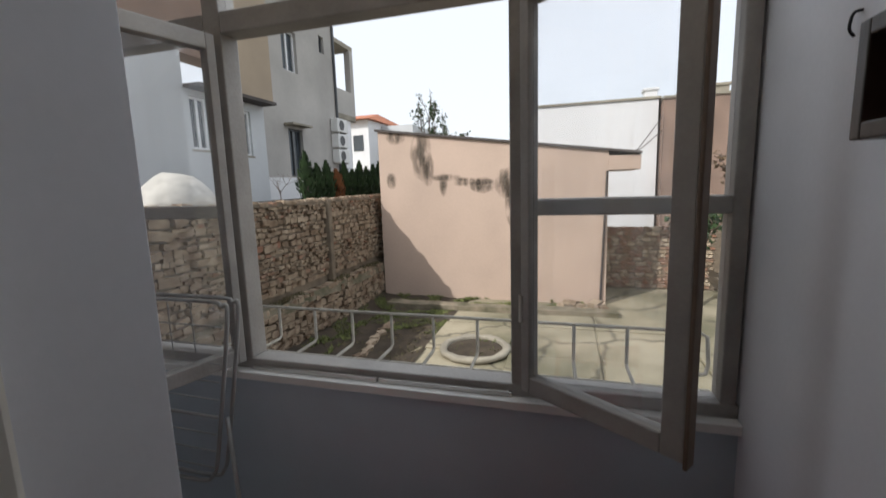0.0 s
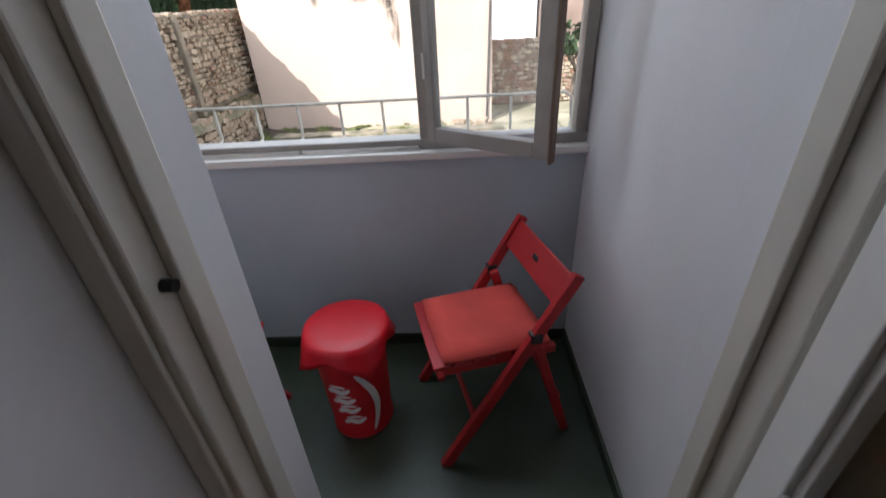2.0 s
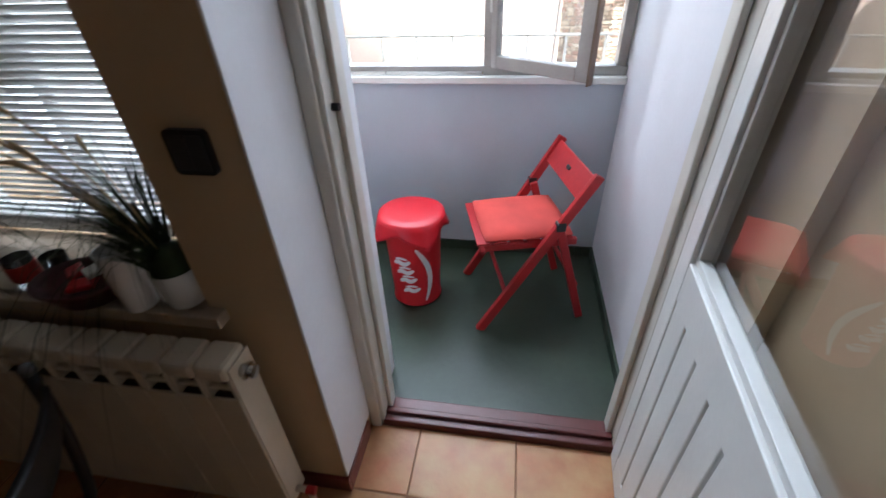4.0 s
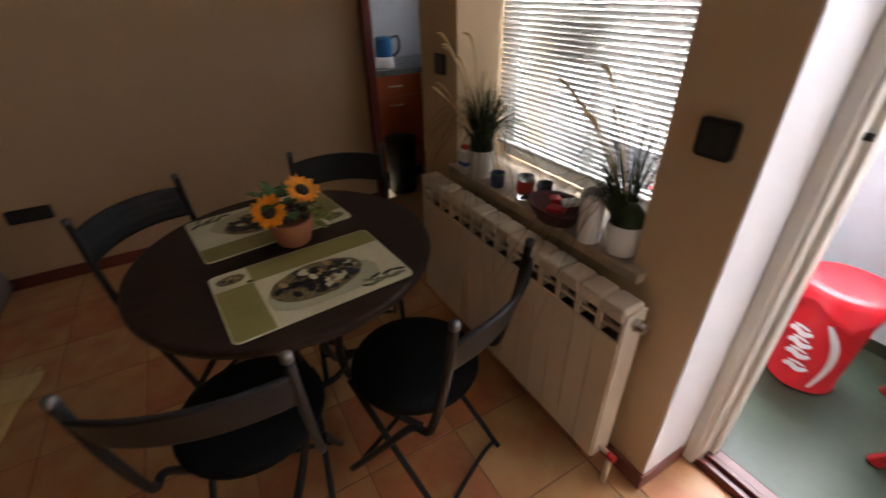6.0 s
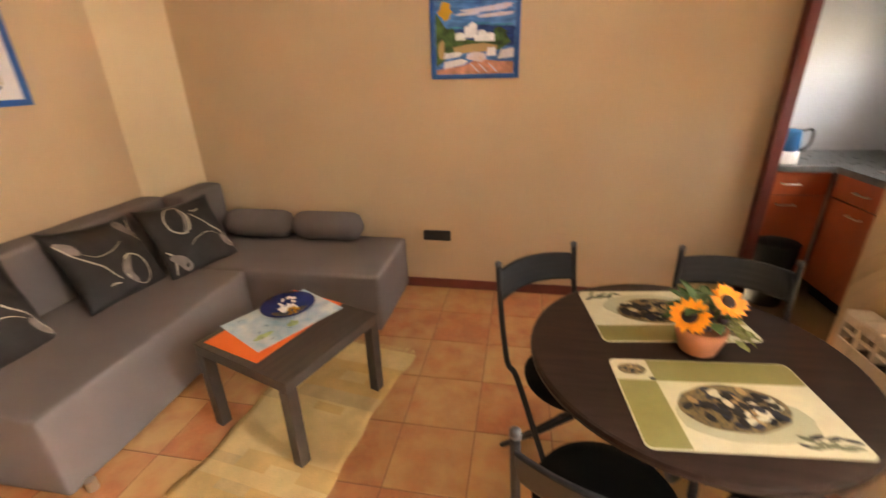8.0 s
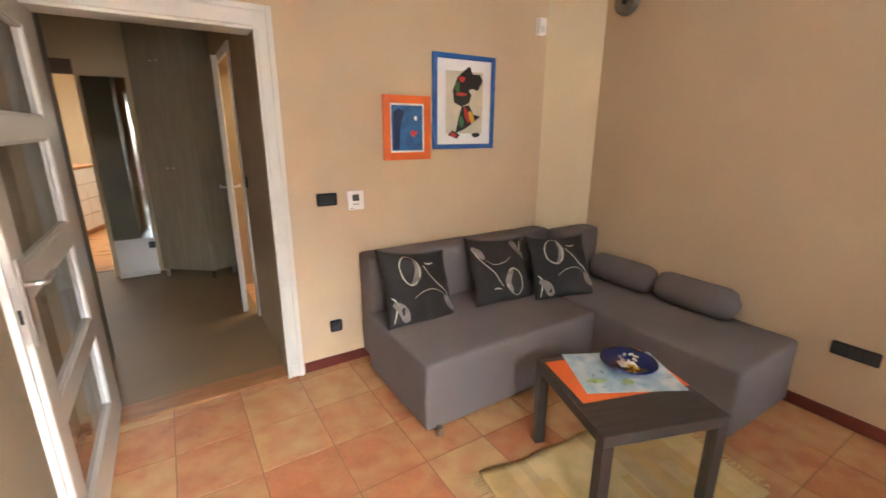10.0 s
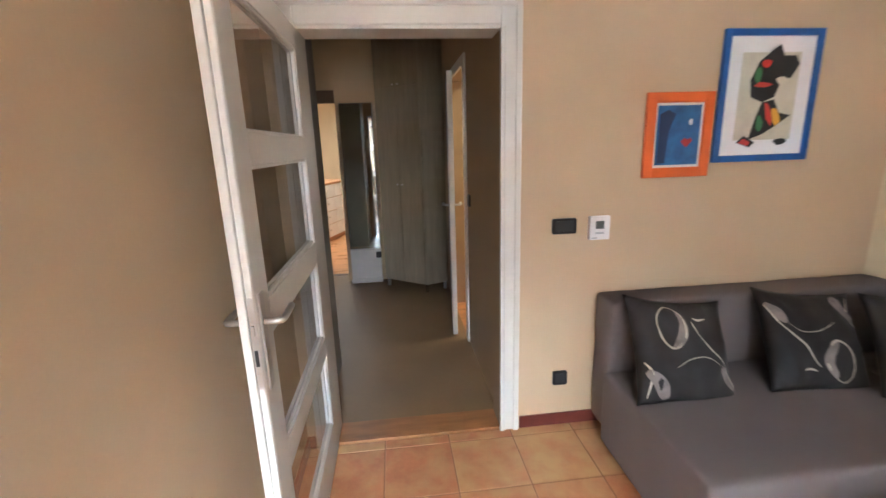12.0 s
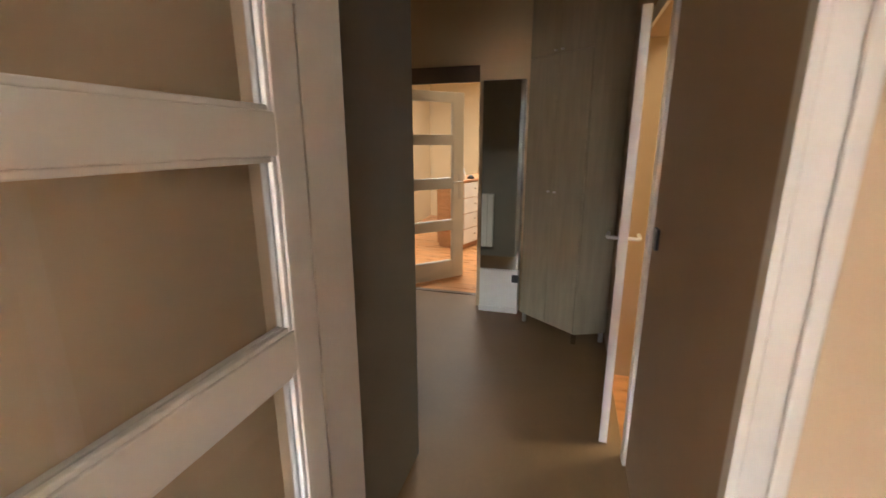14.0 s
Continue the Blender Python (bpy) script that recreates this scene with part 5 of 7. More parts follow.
vs = thing("vase", "tall plain white ceramic vase", "vase", pose(-0.368, -0.012, SZ))
bm = bmesh.new()
lathe(bm, [(0.0, 0.0), (0.032, 0.0), (0.035, 0.004), (0.037, 0.14), (0.038, 0.155), (0.035, 0.155), (0.033, 0.14), (0.030, 0.01), (0.0, 0.008)], 28)
part("body", bm, PORC, vs, smooth=True)
bw = thing("basket", "dark woven basket holding red packets", "basket", pose(-0.52, 0.002, SZ))
bm = bmesh.new()
lathe(bm, [(0.0, 0.0), (0.055, 0.0), (0.078, 0.045), (0.085, 0.055), (0.080, 0.058), (0.072, 0.046), (0.05, 0.006), (0.0, 0.006)], 28)
for v in bm.verts:
    v.co.x *= 1.30
part("bowl", bm, mat("dark red lacquered weave", (0.07, 0.012, 0.014), 0.4, fscale=200, bump=0.6), bw, smooth=True)
for k, (x, y, a, mt) in enumerate(((0.01, -0.01, 20, REDVINYL), (-0.03, 0.02, -35, REDCAN), (0.035, 0.025, 60, PAPER))):
    bm = bmesh.new()
    box(bm, -0.03, 0.03, -0.018, 0.018, 0, 0.014, bevel=0.004, m=pose(x, y, 0.035 + 0.012 * k, 8, -6, a))
    part("packet", bm, mt, bw)
for nm, lab, x, y, r, h, mt in (("mug", "small dark blue mug with green rim", -0.838, 0.0, 0.026, 0.055, mat("dark blue glaze", (0.015, 0.03, 0.10), 0.3)),
                                ("jar", "small glass jar with red label", -0.70, 0.02, 0.028, 0.085, GLASS), ("tumbler", "clear empty glass tumbler", -0.635, 0.05, 0.026, 0.075, GLASS)):
    t = thing(nm, lab, "container", pose(x, y, SZ))
    bm = bmesh.new()
    lathe(bm, [(0.0, 0.0), (r * 0.9, 0.0), (r, 0.006), (r * 1.05, h), (r * 0.95, h), (r * 0.88, 0.008), (0.0, 0.007)], 22)
    part("body", bm, mt, t, smooth=True)
    if nm != "tumbler":
        bm = bmesh.new()
        lathe(bm, [(r * 1.06, h * 0.3 if nm == "jar" else h * 0.93), (r * 1.09, h * 0.31 if nm == "jar" else h * 0.94), (r * 1.10, h * 0.8 if nm == "jar" else h * 1.02), (r * 1.04, h * 0.81 if nm == "jar" else h * 1.02)], 22)
        part("label_band" if nm == "jar" else "rim", bm, PIC_RED if nm == "jar" else PIC_GRN, t, "red paper band" if nm == "jar" else "green rim")
fg = tagged(part("decor_bottle", boxes((-1.045, -0.995, -0.05, -0.01, SZ, SZ + 0.10), bevel=0.008), PAPER), "small pale printed carton on the sill", "carton")
part("print_band", boxes((-1.0455, -0.9945, -0.0505, -0.0095, SZ + 0.03, SZ + 0.06), bevel=0.008), BLUEPIC, fg)
part("cap", boxes((-1.035, -1.005, -0.042, -0.018, SZ + 0.10, SZ + 0.118), bevel=0.004), PIC_RED, fg, "red cap")


def wall_plate(name, label, cat, m, w, h, material, d=0.010, inner=None):
    """A plate on a wall; local x across, z up, the room lies to local -y."""
    p = thing(name, label, cat, m)
    bm = bmesh.new()
    r_ = min(w, h) * (0.14 if material is BLKPLAS else 0.04)
    flat_shape(bm, [(sx * (w / 2 - r_) + r_ * math.cos(a), sz * (h / 2 - r_) + r_ * math.sin(a)) for sx, sz, a0 in ((1, 1, 0), (-1, 1, 90), (-1, -1, 180), (1, -1, 270))
                    for a in (radians(a0 + 22.5 * k) for k in range(5))], 0, d)
    part("plate", bm, material, p)
    if inner:
        for (a, b, c, e, mt, dd) in inner:
            part("inset", boxes((a, b, -d - dd, -d + 0.001, c, e), bevel=0.0015), mt, p)
    return p


DK = mat("dark grey plastic", (0.03, 0.03, 0.032), 0.3)
wall_plate("light_switch", "black double rocker switch plate", "light switch", pose(-0.094, 0, 1.143), 0.082, 0.082, BLKPLAS, 0.011, [(-0.032, -0.001, -0.032, 0.032, DK, 0.003), (0.001, 0.032, -0.032, 0.032, DK, 0.003)])
wall_plate("light_switch", "black switch plate beside the kitchen opening", "light switch", pose(-1.255, 0, 1.155), 0.08, 0.08, BLKPLAS, 0.011, [(-0.03, 0.03, -0.03, 0.03, DK, 0.003)])
wall_plate("wall_socket", "black triple wall socket low on the wall", "socket", pose(XL, -1.853, 0.418, 0, 0, 90), 0.20, 0.075, BLKPLAS, 0.011, [(-0.09, -0.035, -0.028, 0.028, DK, 0.002), (-0.028, 0.028, -0.028, 0.028, DK, 0.002), (0.035, 0.09, -0.028, 0.028, DK, 0.002)])
SOUTH = 180
wall_plate("light_switch", "black wide switch plate near the door", "light switch", pose(-0.422, YB, 1.119, 0, 0, SOUTH), 0.125, 0.078, BLKPLAS, 0.011, [(-0.045, 0.045, -0.026, 0.026, DK, 0.003)])
wall_plate("thermostat", "white room thermostat with small grey display", "thermostat", pose(-0.601, YB, 1.103, 0, 0, SOUTH), 0.104, 0.118, WPRINT, 0.022,
           [(-0.022, 0.022, -0.004, 0.036, mat("grey display", (0.10, 0.11, 0.10), 0.2), 0.001), (-0.022, 0.022, -0.030, -0.020, mat("pale grey key", (0.45, 0.45, 0.45), 0.4), 0.002), (-0.040, -0.012, -0.052, -0.047, mat("grey line", (0.3, 0.3, 0.3), 0.4), 0.0006)])
wall_plate("wall_socket", "single black wall socket above the skirting", "socket", pose(-0.428, YB, 0.283, 0, 0, SOUTH), 0.08, 0.08, BLKPLAS, 0.011, [(-0.027, 0.027, -0.027, 0.027, DK, 0.002)])
sgn = wall_plate("exit_sign", "green and white emergency exit sign over the door", "sign", pose(0.348, YB, 2.275, 0, 0, SOUTH), 0.275, 0.135, WPRINT, 0.03,
                 [(-0.095, 0.095, -0.052, 0.052, SIGN_G, 0.002)])
bm = bmesh.new()
for o in ([(-0.035, -0.01), (-0.025, -0.01), (-0.025, 0.035), (-0.035, 0.035)], [(-0.05, -0.01), (-0.03, -0.035), (-0.01, -0.01)]):
    flat_shape(bm, [(x, z) for x, z in o], -0.0322, 0.001)
part("arrow", bm, WPRINT, sgn, "white arrow")
bm = bmesh.new()
for o in ([(0.035, -0.04), (0.048, -0.04), (0.062, 0.0), (0.05, 0.022), (0.04, 0.0)], [(0.06, 0.0), (0.082, -0.015), (0.084, -0.006), (0.066, 0.012)], [(0.045, 0.026), (0.06, 0.024), (0.062, 0.04), (0.047, 0.04)]):
    flat_shape(bm, o, -0.0322, 0.001)
part("pictogram", bm, WPRINT, sgn, "white pictogram")
det = wall_plate("alarm_detector", "small white alarm detector high on the wall", "detector", pose(-2.09, YB, 2.26, 0, 0, SOUTH), 0.065, 0.11, WPRINT, 0.04, [(-0.02, 0.02, -0.04, 0.0, mat("detector lens", (0.6, 0.6, 0.6), 0.5), 0.004)])
det.name = "alarm_detector"
sp = thing("wall_speaker", "round grey-brown speaker high in the corner", "speaker", pose(XL, -3.46, 2.40, 0, 90, 0))
bm = bmesh.new()
lathe(bm, [(0.0, 0.0), (0.085, 0.0), (0.09, 0.01), (0.085, 0.05), (0.07, 0.06), (0.065, 0.052), (0.0, 0.045)], 28)
part("housing", bm, mat("taupe plastic", (0.20, 0.17, 0.13), 0.6), sp, smooth=True)
bm = bmesh.new()
lathe(bm, [(0.0, 0.06), (0.02, 0.058), (0.022, 0.046), (0.0, 0.046)], 18)
part("cone", bm, DK, sp, smooth=True)


def picture(name, label, m, w, h, fw, fmat, mount=None, mw=0.0, ground=None, depth=0.022):
    p = thing(name, label, "picture", m)
    for n_, s in (("frame_side", (-w / 2, -w / 2 + fw, -depth, 0, -h / 2, h / 2)), ("frame_side", (w / 2 - fw, w / 2, -depth, 0, -h / 2, h / 2)),
                  ("frame_side", (-w / 2 + fw, w / 2 - fw, -depth, 0, h / 2 - fw, h / 2)), ("frame_side", (-w / 2 + fw, w / 2 - fw, -depth, 0, -h / 2, -h / 2 + fw))):
        part(n_, boxes(s, bevel=0.004), fmat, p)
    if mount:
        part("mount", boxes((-w / 2 + fw, w / 2 - fw, -0.010, -0.002, -h / 2 + fw, h / 2 - fw)), mount, p, "white passe-partout")
    part("print", boxes((-w / 2 + fw + mw, w / 2 - fw - mw, -0.0125, -0.002, -h / 2 + fw + mw, h / 2 - fw - mw)), ground, p)
    return p


def dabs(p, name, material, outlines, y=-0.0127, grow=1.0):
    outlines = [[(x * grow, z * grow) for x, z in o] for o in outlines]
    for k, o in enumerate(outlines):
        bm = bmesh.new()
        flat_shape(bm, o, y, 0.0005 + 0.00005 * k)
        part(name, bm, material, p)


rnd = random.Random(21)
pa = picture("framed_picture", "blue abstract print in an orange frame", pose(-0.977, YB, 1.539, 0, 0, SOUTH), 0.342, 0.40, 0.048, ORANGE, WPRINT, 0.012, BLUEPIC)
dabs(pa, "red_mark", PIC_RED, [[(0.015, -0.03), (0.035, -0.012), (0.05, -0.02), (0.068, -0.012), (0.075, -0.028), (0.045, -0.058)]])
dabs(pa, "white_mark", WPRINT, [blob_outline(0.06, 0.062, 0.012, 0.014, 7, 0.3, rnd)])
dabs(pa, "dark_mark", mat("print dark blue", (0.012, 0.03, 0.09), 0.5), [[(-0.10, -0.13), (-0.06, -0.13), (-0.05, 0.02), (-0.02, 0.10), (-0.06, 0.12), (-0.10, 0.10)]], -0.0126)
pb = picture("framed_picture", "abstract black and red print in a blue frame", pose(-1.423, YB, 1.708, 0, 0, SOUTH), 0.512, 0.612, 0.032, BLUEFR, WPRINT, 0.072, PIC_CREAM)
def dabs_big(p, name, material, outlines, y=-0.0127):
    dabs(p, name, material, outlines, y, 1.25)


dabs_big(pb, "black_shape", PIC_BLACK, [[(-0.08, 0.06), (-0.05, 0.13), (0.0, 0.17), (0.03, 0.19), (0.05, 0.15), (0.10, 0.15), (0.12, 0.12), (0.09, 0.07), (0.05, 0.06), (0.03, 0.0), (-0.02, -0.02), (-0.07, 0.0)],
                                    [(-0.02, -0.02), (0.03, -0.01), (0.06, -0.06), (0.11, -0.07), (0.05, -0.11), (0.0, -0.14), (-0.06, -0.16), (-0.04, -0.08)],
                                    blob_outline(0.08, -0.17, 0.03, 0.014, 10, 0.2, rnd), [(-0.11, -0.17), (-0.05, -0.19), (-0.03, -0.17), (-0.08, -0.145)]])
for o_ in [blob_outline(-0.02, 0.12, 0.022, 0.014, 9, 0.2, rnd), blob_outline(-0.025, 0.045, 0.035, 0.010, 9, 0.2, rnd), blob_outline(0.012, -0.06, 0.012, 0.045, 9, 0.2, rnd, 0.3), [(-0.10, -0.172), (-0.06, -0.185), (-0.05, -0.17), (-0.08, -0.155)]]:
    dabs_big(pb, "red_shape", PIC_RED, [o_], -0.0133)
dabs_big(pb, "yellow_shape", PIC_YEL, [blob_outline(0.045, -0.075, 0.016, 0.035, 9, 0.2, rnd, 0.4)], -0.0133)
for o_ in [blob_outline(-0.02, -0.10, 0.014, 0.035, 9, 0.2, rnd, 0.2), blob_outline(-0.05, 0.08, 0.014, 0.03, 9, 0.2, rnd)]:
    dabs_big(pb, "green_shape", PIC_GRN, [o_], -0.0133)
dabs_big(pb, "white_shape", PIC_CREAM, [blob_outline(0.055, 0.06, 0.025, 0.016, 9, 0.2, rnd)], -0.0133)
pc = picture("framed_painting", "painted view of white houses above a blue sea", pose(XL, -1.586, 1.695, 0, 0, 90), 0.535, 0.455, 0.026, BLUEFR, None, 0.0, PIC_SKY)
rnd = random.Random(8)
dabs(pc, "sea", PIC_SEA, [[(-0.235, -0.05), (0.235, -0.05), (0.235, 0.055), (0.05, 0.07), (-0.12, 0.06), (-0.235, 0.045)]], -0.0128)
dabs(pc, "sea_glint", PIC_CYAN, [blob_outline(x, z, r, 0.006, 10, 0.25, rnd) for x, z, r in ((0.16, 0.065, 0.07), (0.02, 0.075, 0.08), (-0.11, 0.055, 0.05))], -0.0134)
dabs(pc, "cloud", PIC_PALE, [blob_outline(x, z, r, r * t_, 14, 0.22, rnd, 0.06) for x, z, r, t_ in ((0.07, 0.150, 0.15, 0.09), (0.13, 0.118, 0.10, 0.12), (-0.04, 0.128, 0.09, 0.10), (0.17, 0.168, 0.06, 0.10))], -0.0130)
dabs(pc, "bushes", PIC_GREEN, [[(-0.235, -0.16), (-0.235, 0.14), (-0.205, 0.10), (-0.17, 0.05), (-0.13, 0.055), (-0.10, 0.0), (0.0, -0.015), (0.10, -0.005), (0.14, 0.045), (0.18, 0.03), (0.215, -0.03), (0.15, -0.07), (0.0, -0.075), (-0.14, -0.09)],
                               blob_outline(-0.215, -0.02, 0.022, 0.11, 12, 0.25, rnd), blob_outline(0.15, 0.03, 0.035, 0.03, 12, 0.3, rnd)], -0.0136)
dabs(pc, "orange_bush", PIC_YEL, [blob_outline(-0.175, 0.14, 0.04, 0.045, 14, 0.25, rnd)], -0.0142)
dabs(pc, "ochre_slope", PIC_TAN, [[(-0.13, -0.05), (-0.04, -0.035), (0.06, -0.03), (0.14, -0.045), (0.13, -0.075), (0.0, -0.08), (-0.12, -0.085)], blob_outline(-0.20, -0.06, 0.02, 0.06, 10, 0.3, rnd)], -0.0144)
dabs(pc, "painted_house", PIC_WHITE, [[(x, z), (x + w, z), (x + w, z + h), (x + w * 0.5, z + h * 1.2), (x, z + h)] for x, z, w, h in ((-0.115, -0.012, 0.06, 0.035), (-0.06, 0.0, 0.035, 0.055), (-0.035, 0.0, 0.05, 0.07), (0.02, -0.012, 0.05, 0.045), (0.06, -0.022, 0.06, 0.04), (0.0, -0.02, 0.07, 0.03))], -0.0150)
dabs(pc, "terrace", PIC_ROSE, [[(-0.235, -0.20), (0.235, -0.20), (0.235, -0.135), (0.14, -0.13), (0.02, -0.115), (-0.06, -0.15), (-0.235, -0.175)]], -0.0146)
dabs(pc, "painted_wall", PIC_WHITE, [[(-0.19, -0.115), (-0.09, -0.10), (-0.07, -0.085), (-0.09, -0.075), (-0.18, -0.08)], [(-0.19, -0.17), (-0.06, -0.145), (-0.04, -0.125), (-0.08, -0.115), (-0.185, -0.13)],
                                     [(0.07, -0.10), (0.13, -0.10), (0.125, -0.055), (0.08, -0.055)], [(0.14, -0.12), (0.235, -0.11), (0.235, -0.06), (0.16, -0.07)]], -0.0150)
dabs(pc, "blue_wall", PIC_PALE, [[(-0.05, -0.115), (0.04, -0.135), (0.075, -0.115), (0.06, -0.085), (0.0, -0.075), (-0.045, -0.09)]], -0.0152)
dabs(pc, "path_stripe", PIC_PALE, [[(x, -0.19), (x + 0.012, -0.19), (x - 0.04, -0.14), (x - 0.048, -0.142)] for x in (0.02, 0.07, 0.13)], -0.0152)

# ---- sofa ----
sofa = thing("corner_sofa", "grey-brown fabric corner sofa along two walls", "sofa")
SB = YB + 0.012


def soft_box(x0, x1, y0, y1, z0, z1, r, sag=0.004):
    """An upholstered block: rounded edges, faces a little uneven and dented."""
    y0, y1 = sorted((y0, y1))
    bm = bmesh.new()
    nx, ny, nz = (max(2, int((b - a) / 0.06)) for a, b in ((x0, x1), (y0, y1), (z0, z1)))
    mid, half = Vector(((x0 + x1) / 2, (y0 + y1) / 2, (z0 + z1) / 2)), Vector(((x1 - x0) / 2, (y1 - y0) / 2, (z1 - z0) / 2))
    grid = {}

    def steps(n):
        """Even steps from -1 to 1 with three close ones at each end."""
        return [-1.0, -0.985, -0.955] + [-0.9 + 1.8 * k / n for k in range(n + 1)] + [0.955, 0.985, 1.0]

    def vert(u, v, w):
        key = (round(u, 4), round(v, 4), round(w, 4))
        if key not in grid:
            p = Vector((u * half.x, v * half.y, w * half.z))
            core = Vector([max(-h + r, min(h - r, c)) for c, h in zip(p, half)])
            d = p - core
            if d.length > 1e-6:
                p = core + d.normalized() * min(r, d.length)
            p += d.normalized() * sag * (noise.noise((p + mid) * 5) + 0.6 * noise.noise((p + mid) * 13)) if d.length > 1e-6 else Vector()
            grid[key] = bm.verts.new(p + mid)
        return grid[key]
    us, vs, ws = steps(nx), steps(ny), steps(nz)
    for a, b, put in ((us, vs, lambda p, q, e: vert(p, q, e)), (us, ws, lambda p, q, e: vert(p, e, q)), (vs, ws, lambda p, q, e: vert(e, p, q))):
        for e in (-1.0, 1.0):
            for p0, p1 in zip(a, a[1:]):
                for q0, q1 in zip(b, b[1:]):
                    bm.faces.new((put(p0, q0, e), put(p1, q0, e), put(p1, q1, e), put(p0, q1, e)))
    bmesh.ops.recalc_face_normals(bm, faces=bm.faces[:])
    return bm


part("seat_base", soft_box(-1.835, -0.575, -2.93, SB + 0.17, 0.022, 0.405, 0.022), SOFA, sofa, smooth=True)
part("chaise_base", soft_box(-2.515, -1.842, -2.075, SB + 0.20, 0.022, 0.405, 0.03), SOFA, sofa, smooth=True)
part("back_cushion", soft_box(-2.165, -0.60, SB, SB + 0.185, 0.06, 0.772, 0.03), SOFA, sofa, smooth=True)
part("back_cushion", soft_box(-2.52, -2.10, SB + 0.20, SB + 0.37, 0.38, 0.79, 0.035), SOFA, sofa, smooth=True)
for x, y in ((-0.64, -2.99), (-1.75, -2.99), (-0.66, SB + 0.1), (-1.95, -2.13), (-2.42, -2.13)):
    bm = bmesh.new()
    cyl(bm, (x, y + 0.08 if y < -2.9 and y > -3.1 else y, 0.0), (x, y + 0.08 if y < -2.9 and y > -3.1 else y, 0.05), 0.02)
    part("foot", bm, CHROME, sofa)
def bolster(y0, y1, label):
    bm = bmesh.new()
    n = 14
    pts = [(-2.425, y0 + (y1 - y0) * i / n, 0.503) for i in range(n + 1)]
    rr = [0.100 * (1 - abs(2 * i / n - 1) ** 8) ** 0.5 + 0.004 for i in range(n + 1)]
    rr = [max(r, 0.03) for r in rr]
    tube(bm, pts, rr, 20)
    ob = tagged(part("bolster_cushion", bm, SOFA, smooth=True), label, "cushion", "bolsters on the sofa")
    return ob


bolster(-3.45, -2.905, "grey-brown round bolster lying against the wall")
bolster(-2.90, -2.37, "grey-brown round bolster lying against the wall")


def throw_pillow(m, seed, label, flip=1):
    rnd = random.Random(seed)
    p = thing("throw_pillow", label, "pillow", m, "patterned pillows on the sofa")
    n = 22
    S = 0.495
    top, bot = {}, {}
    bm = bmesh.new()
    def height(u, v):
        e = max(0, (1 - u * u) * (1 - v * v))
        return 0.070 * e ** 0.5 + 0.022 * min(1, 3 * e) * noise.noise((u * 2.1 + seed, v * 1.6, seed)) + 0.011 * min(1, 3 * e) * noise.noise((u * 5 + v * 3, v * 4, seed))
    def place(u, v):
        ku, kv = 1 - 0.09 * (1 - v * v) * u * u, 1 - 0.11 * (1 - u * u) * v * v
        return u * S / 2 * ku + 0.012 * v * (seed - 31), v * S / 2 * kv
    for i in range(n + 1):
        for j in range(n + 1):
            u, v = 2 * i / n - 1, 2 * j / n - 1
            x, y = place(u, v)
            h = height(u, v)
            top[i, j] = bm.verts.new((x, y, h))
            bot[i, j] = top[i, j] if i in (0, n) or j in (0, n) else bm.verts.new((x, y, -h))
    for i in range(n):
        for j in range(n):
            bm.faces.new((top[i, j], top[i + 1, j], top[i + 1, j + 1], top[i, j + 1]))
            bm.faces.new((bot[i, j], bot[i, j + 1], bot[i + 1, j + 1], bot[i + 1, j]))
    part("cover", bm, CUSH, p, smooth=True)
    def stroke(name, pts, w, taper=True, material=SILVER):
        bm = bmesh.new()
        path = smooth_path([(u, v, 0) for u, v in pts], 8)
        prev = None
        for k, q in enumerate(path):
            d = (path[min(k + 1, len(path) - 1)] - path[max(k - 1, 0)]).normalized()
            s = Vector((-d.y, d.x, 0)) * w * (0.35 + 0.65 * math.sin(math.pi * k / (len(path) - 1)) if taper else 1)
            row = []
            for e in (q - s, q + s):
                x, y = place(e.x, e.y)
                row.append(bm.verts.new((x, y, height(e.x, e.y) + 0.0030)))
            if prev:
                bm.faces.new((prev[0], prev[1], row[1], row[0]))
            prev = row
        part(name, bm, material, p)
    f = flip
    def pts_(*q):
        return [(f * u, f * v) for u, v in q]
    ring_ = [(-0.27 + 0.26 * math.cos(t_), 0.42 + 0.40 * math.sin(t_)) for t_ in (2 * math.pi * k / 11 + 1.2 for k in range(12))]
    stroke("print_loop", pts_(*ring_), 0.022)
    stroke("print_leaf", pts_((-0.12, 0.72), (-0.04, 0.45), (-0.12, 0.18), (-0.26, 0.04)), 0.085, material=SILVERD)
    stroke("print_line", pts_((0.12, 0.52), (0.28, 0.28), (0.48, 0.02), (0.70, -0.20), (0.92, -0.62)), 0.022)
    stroke("print_dash", pts_((0.18, 0.60), (0.30, 0.565), (0.46, 0.60)), 0.022)
    stroke("print_line", pts_((-0.28, -0.32), (0.0, -0.16), (0.30, -0.12), (0.58, -0.26)), 0.009)
    stroke("print_leaf", pts_((-0.86, -0.40), (-0.66, -0.58), (-0.55, -0.80), (-0.52, -0.92)), 0.13, material=SILVERD)
    stroke("print_line", pts_((-0.90, -0.25), (-0.78, -0.45), (-0.86, -0.88)), 0.022)
    stroke("print_leaf", pts_((0.60, -0.28), (0.74, -0.46), (0.90, -0.66)), 0.10, material=SILVERD)
    return p


for k, (x, lean, turn, flip) in enumerate(((-0.85, 60, 4, 1), (-1.50, 57, -2, -1), (-1.93, 55, -10, 1))):
    throw_pillow(pose(x, (-3.515, -3.505, -3.345)[k], 0.580, lean, (0, 2, -5)[k], 180 + turn) @ pose(0, 0, 0, 0, 0, (-9, -5, -8)[k]), 30 + k, "dark satin pillow with silver loops leaning on the sofa back", flip)

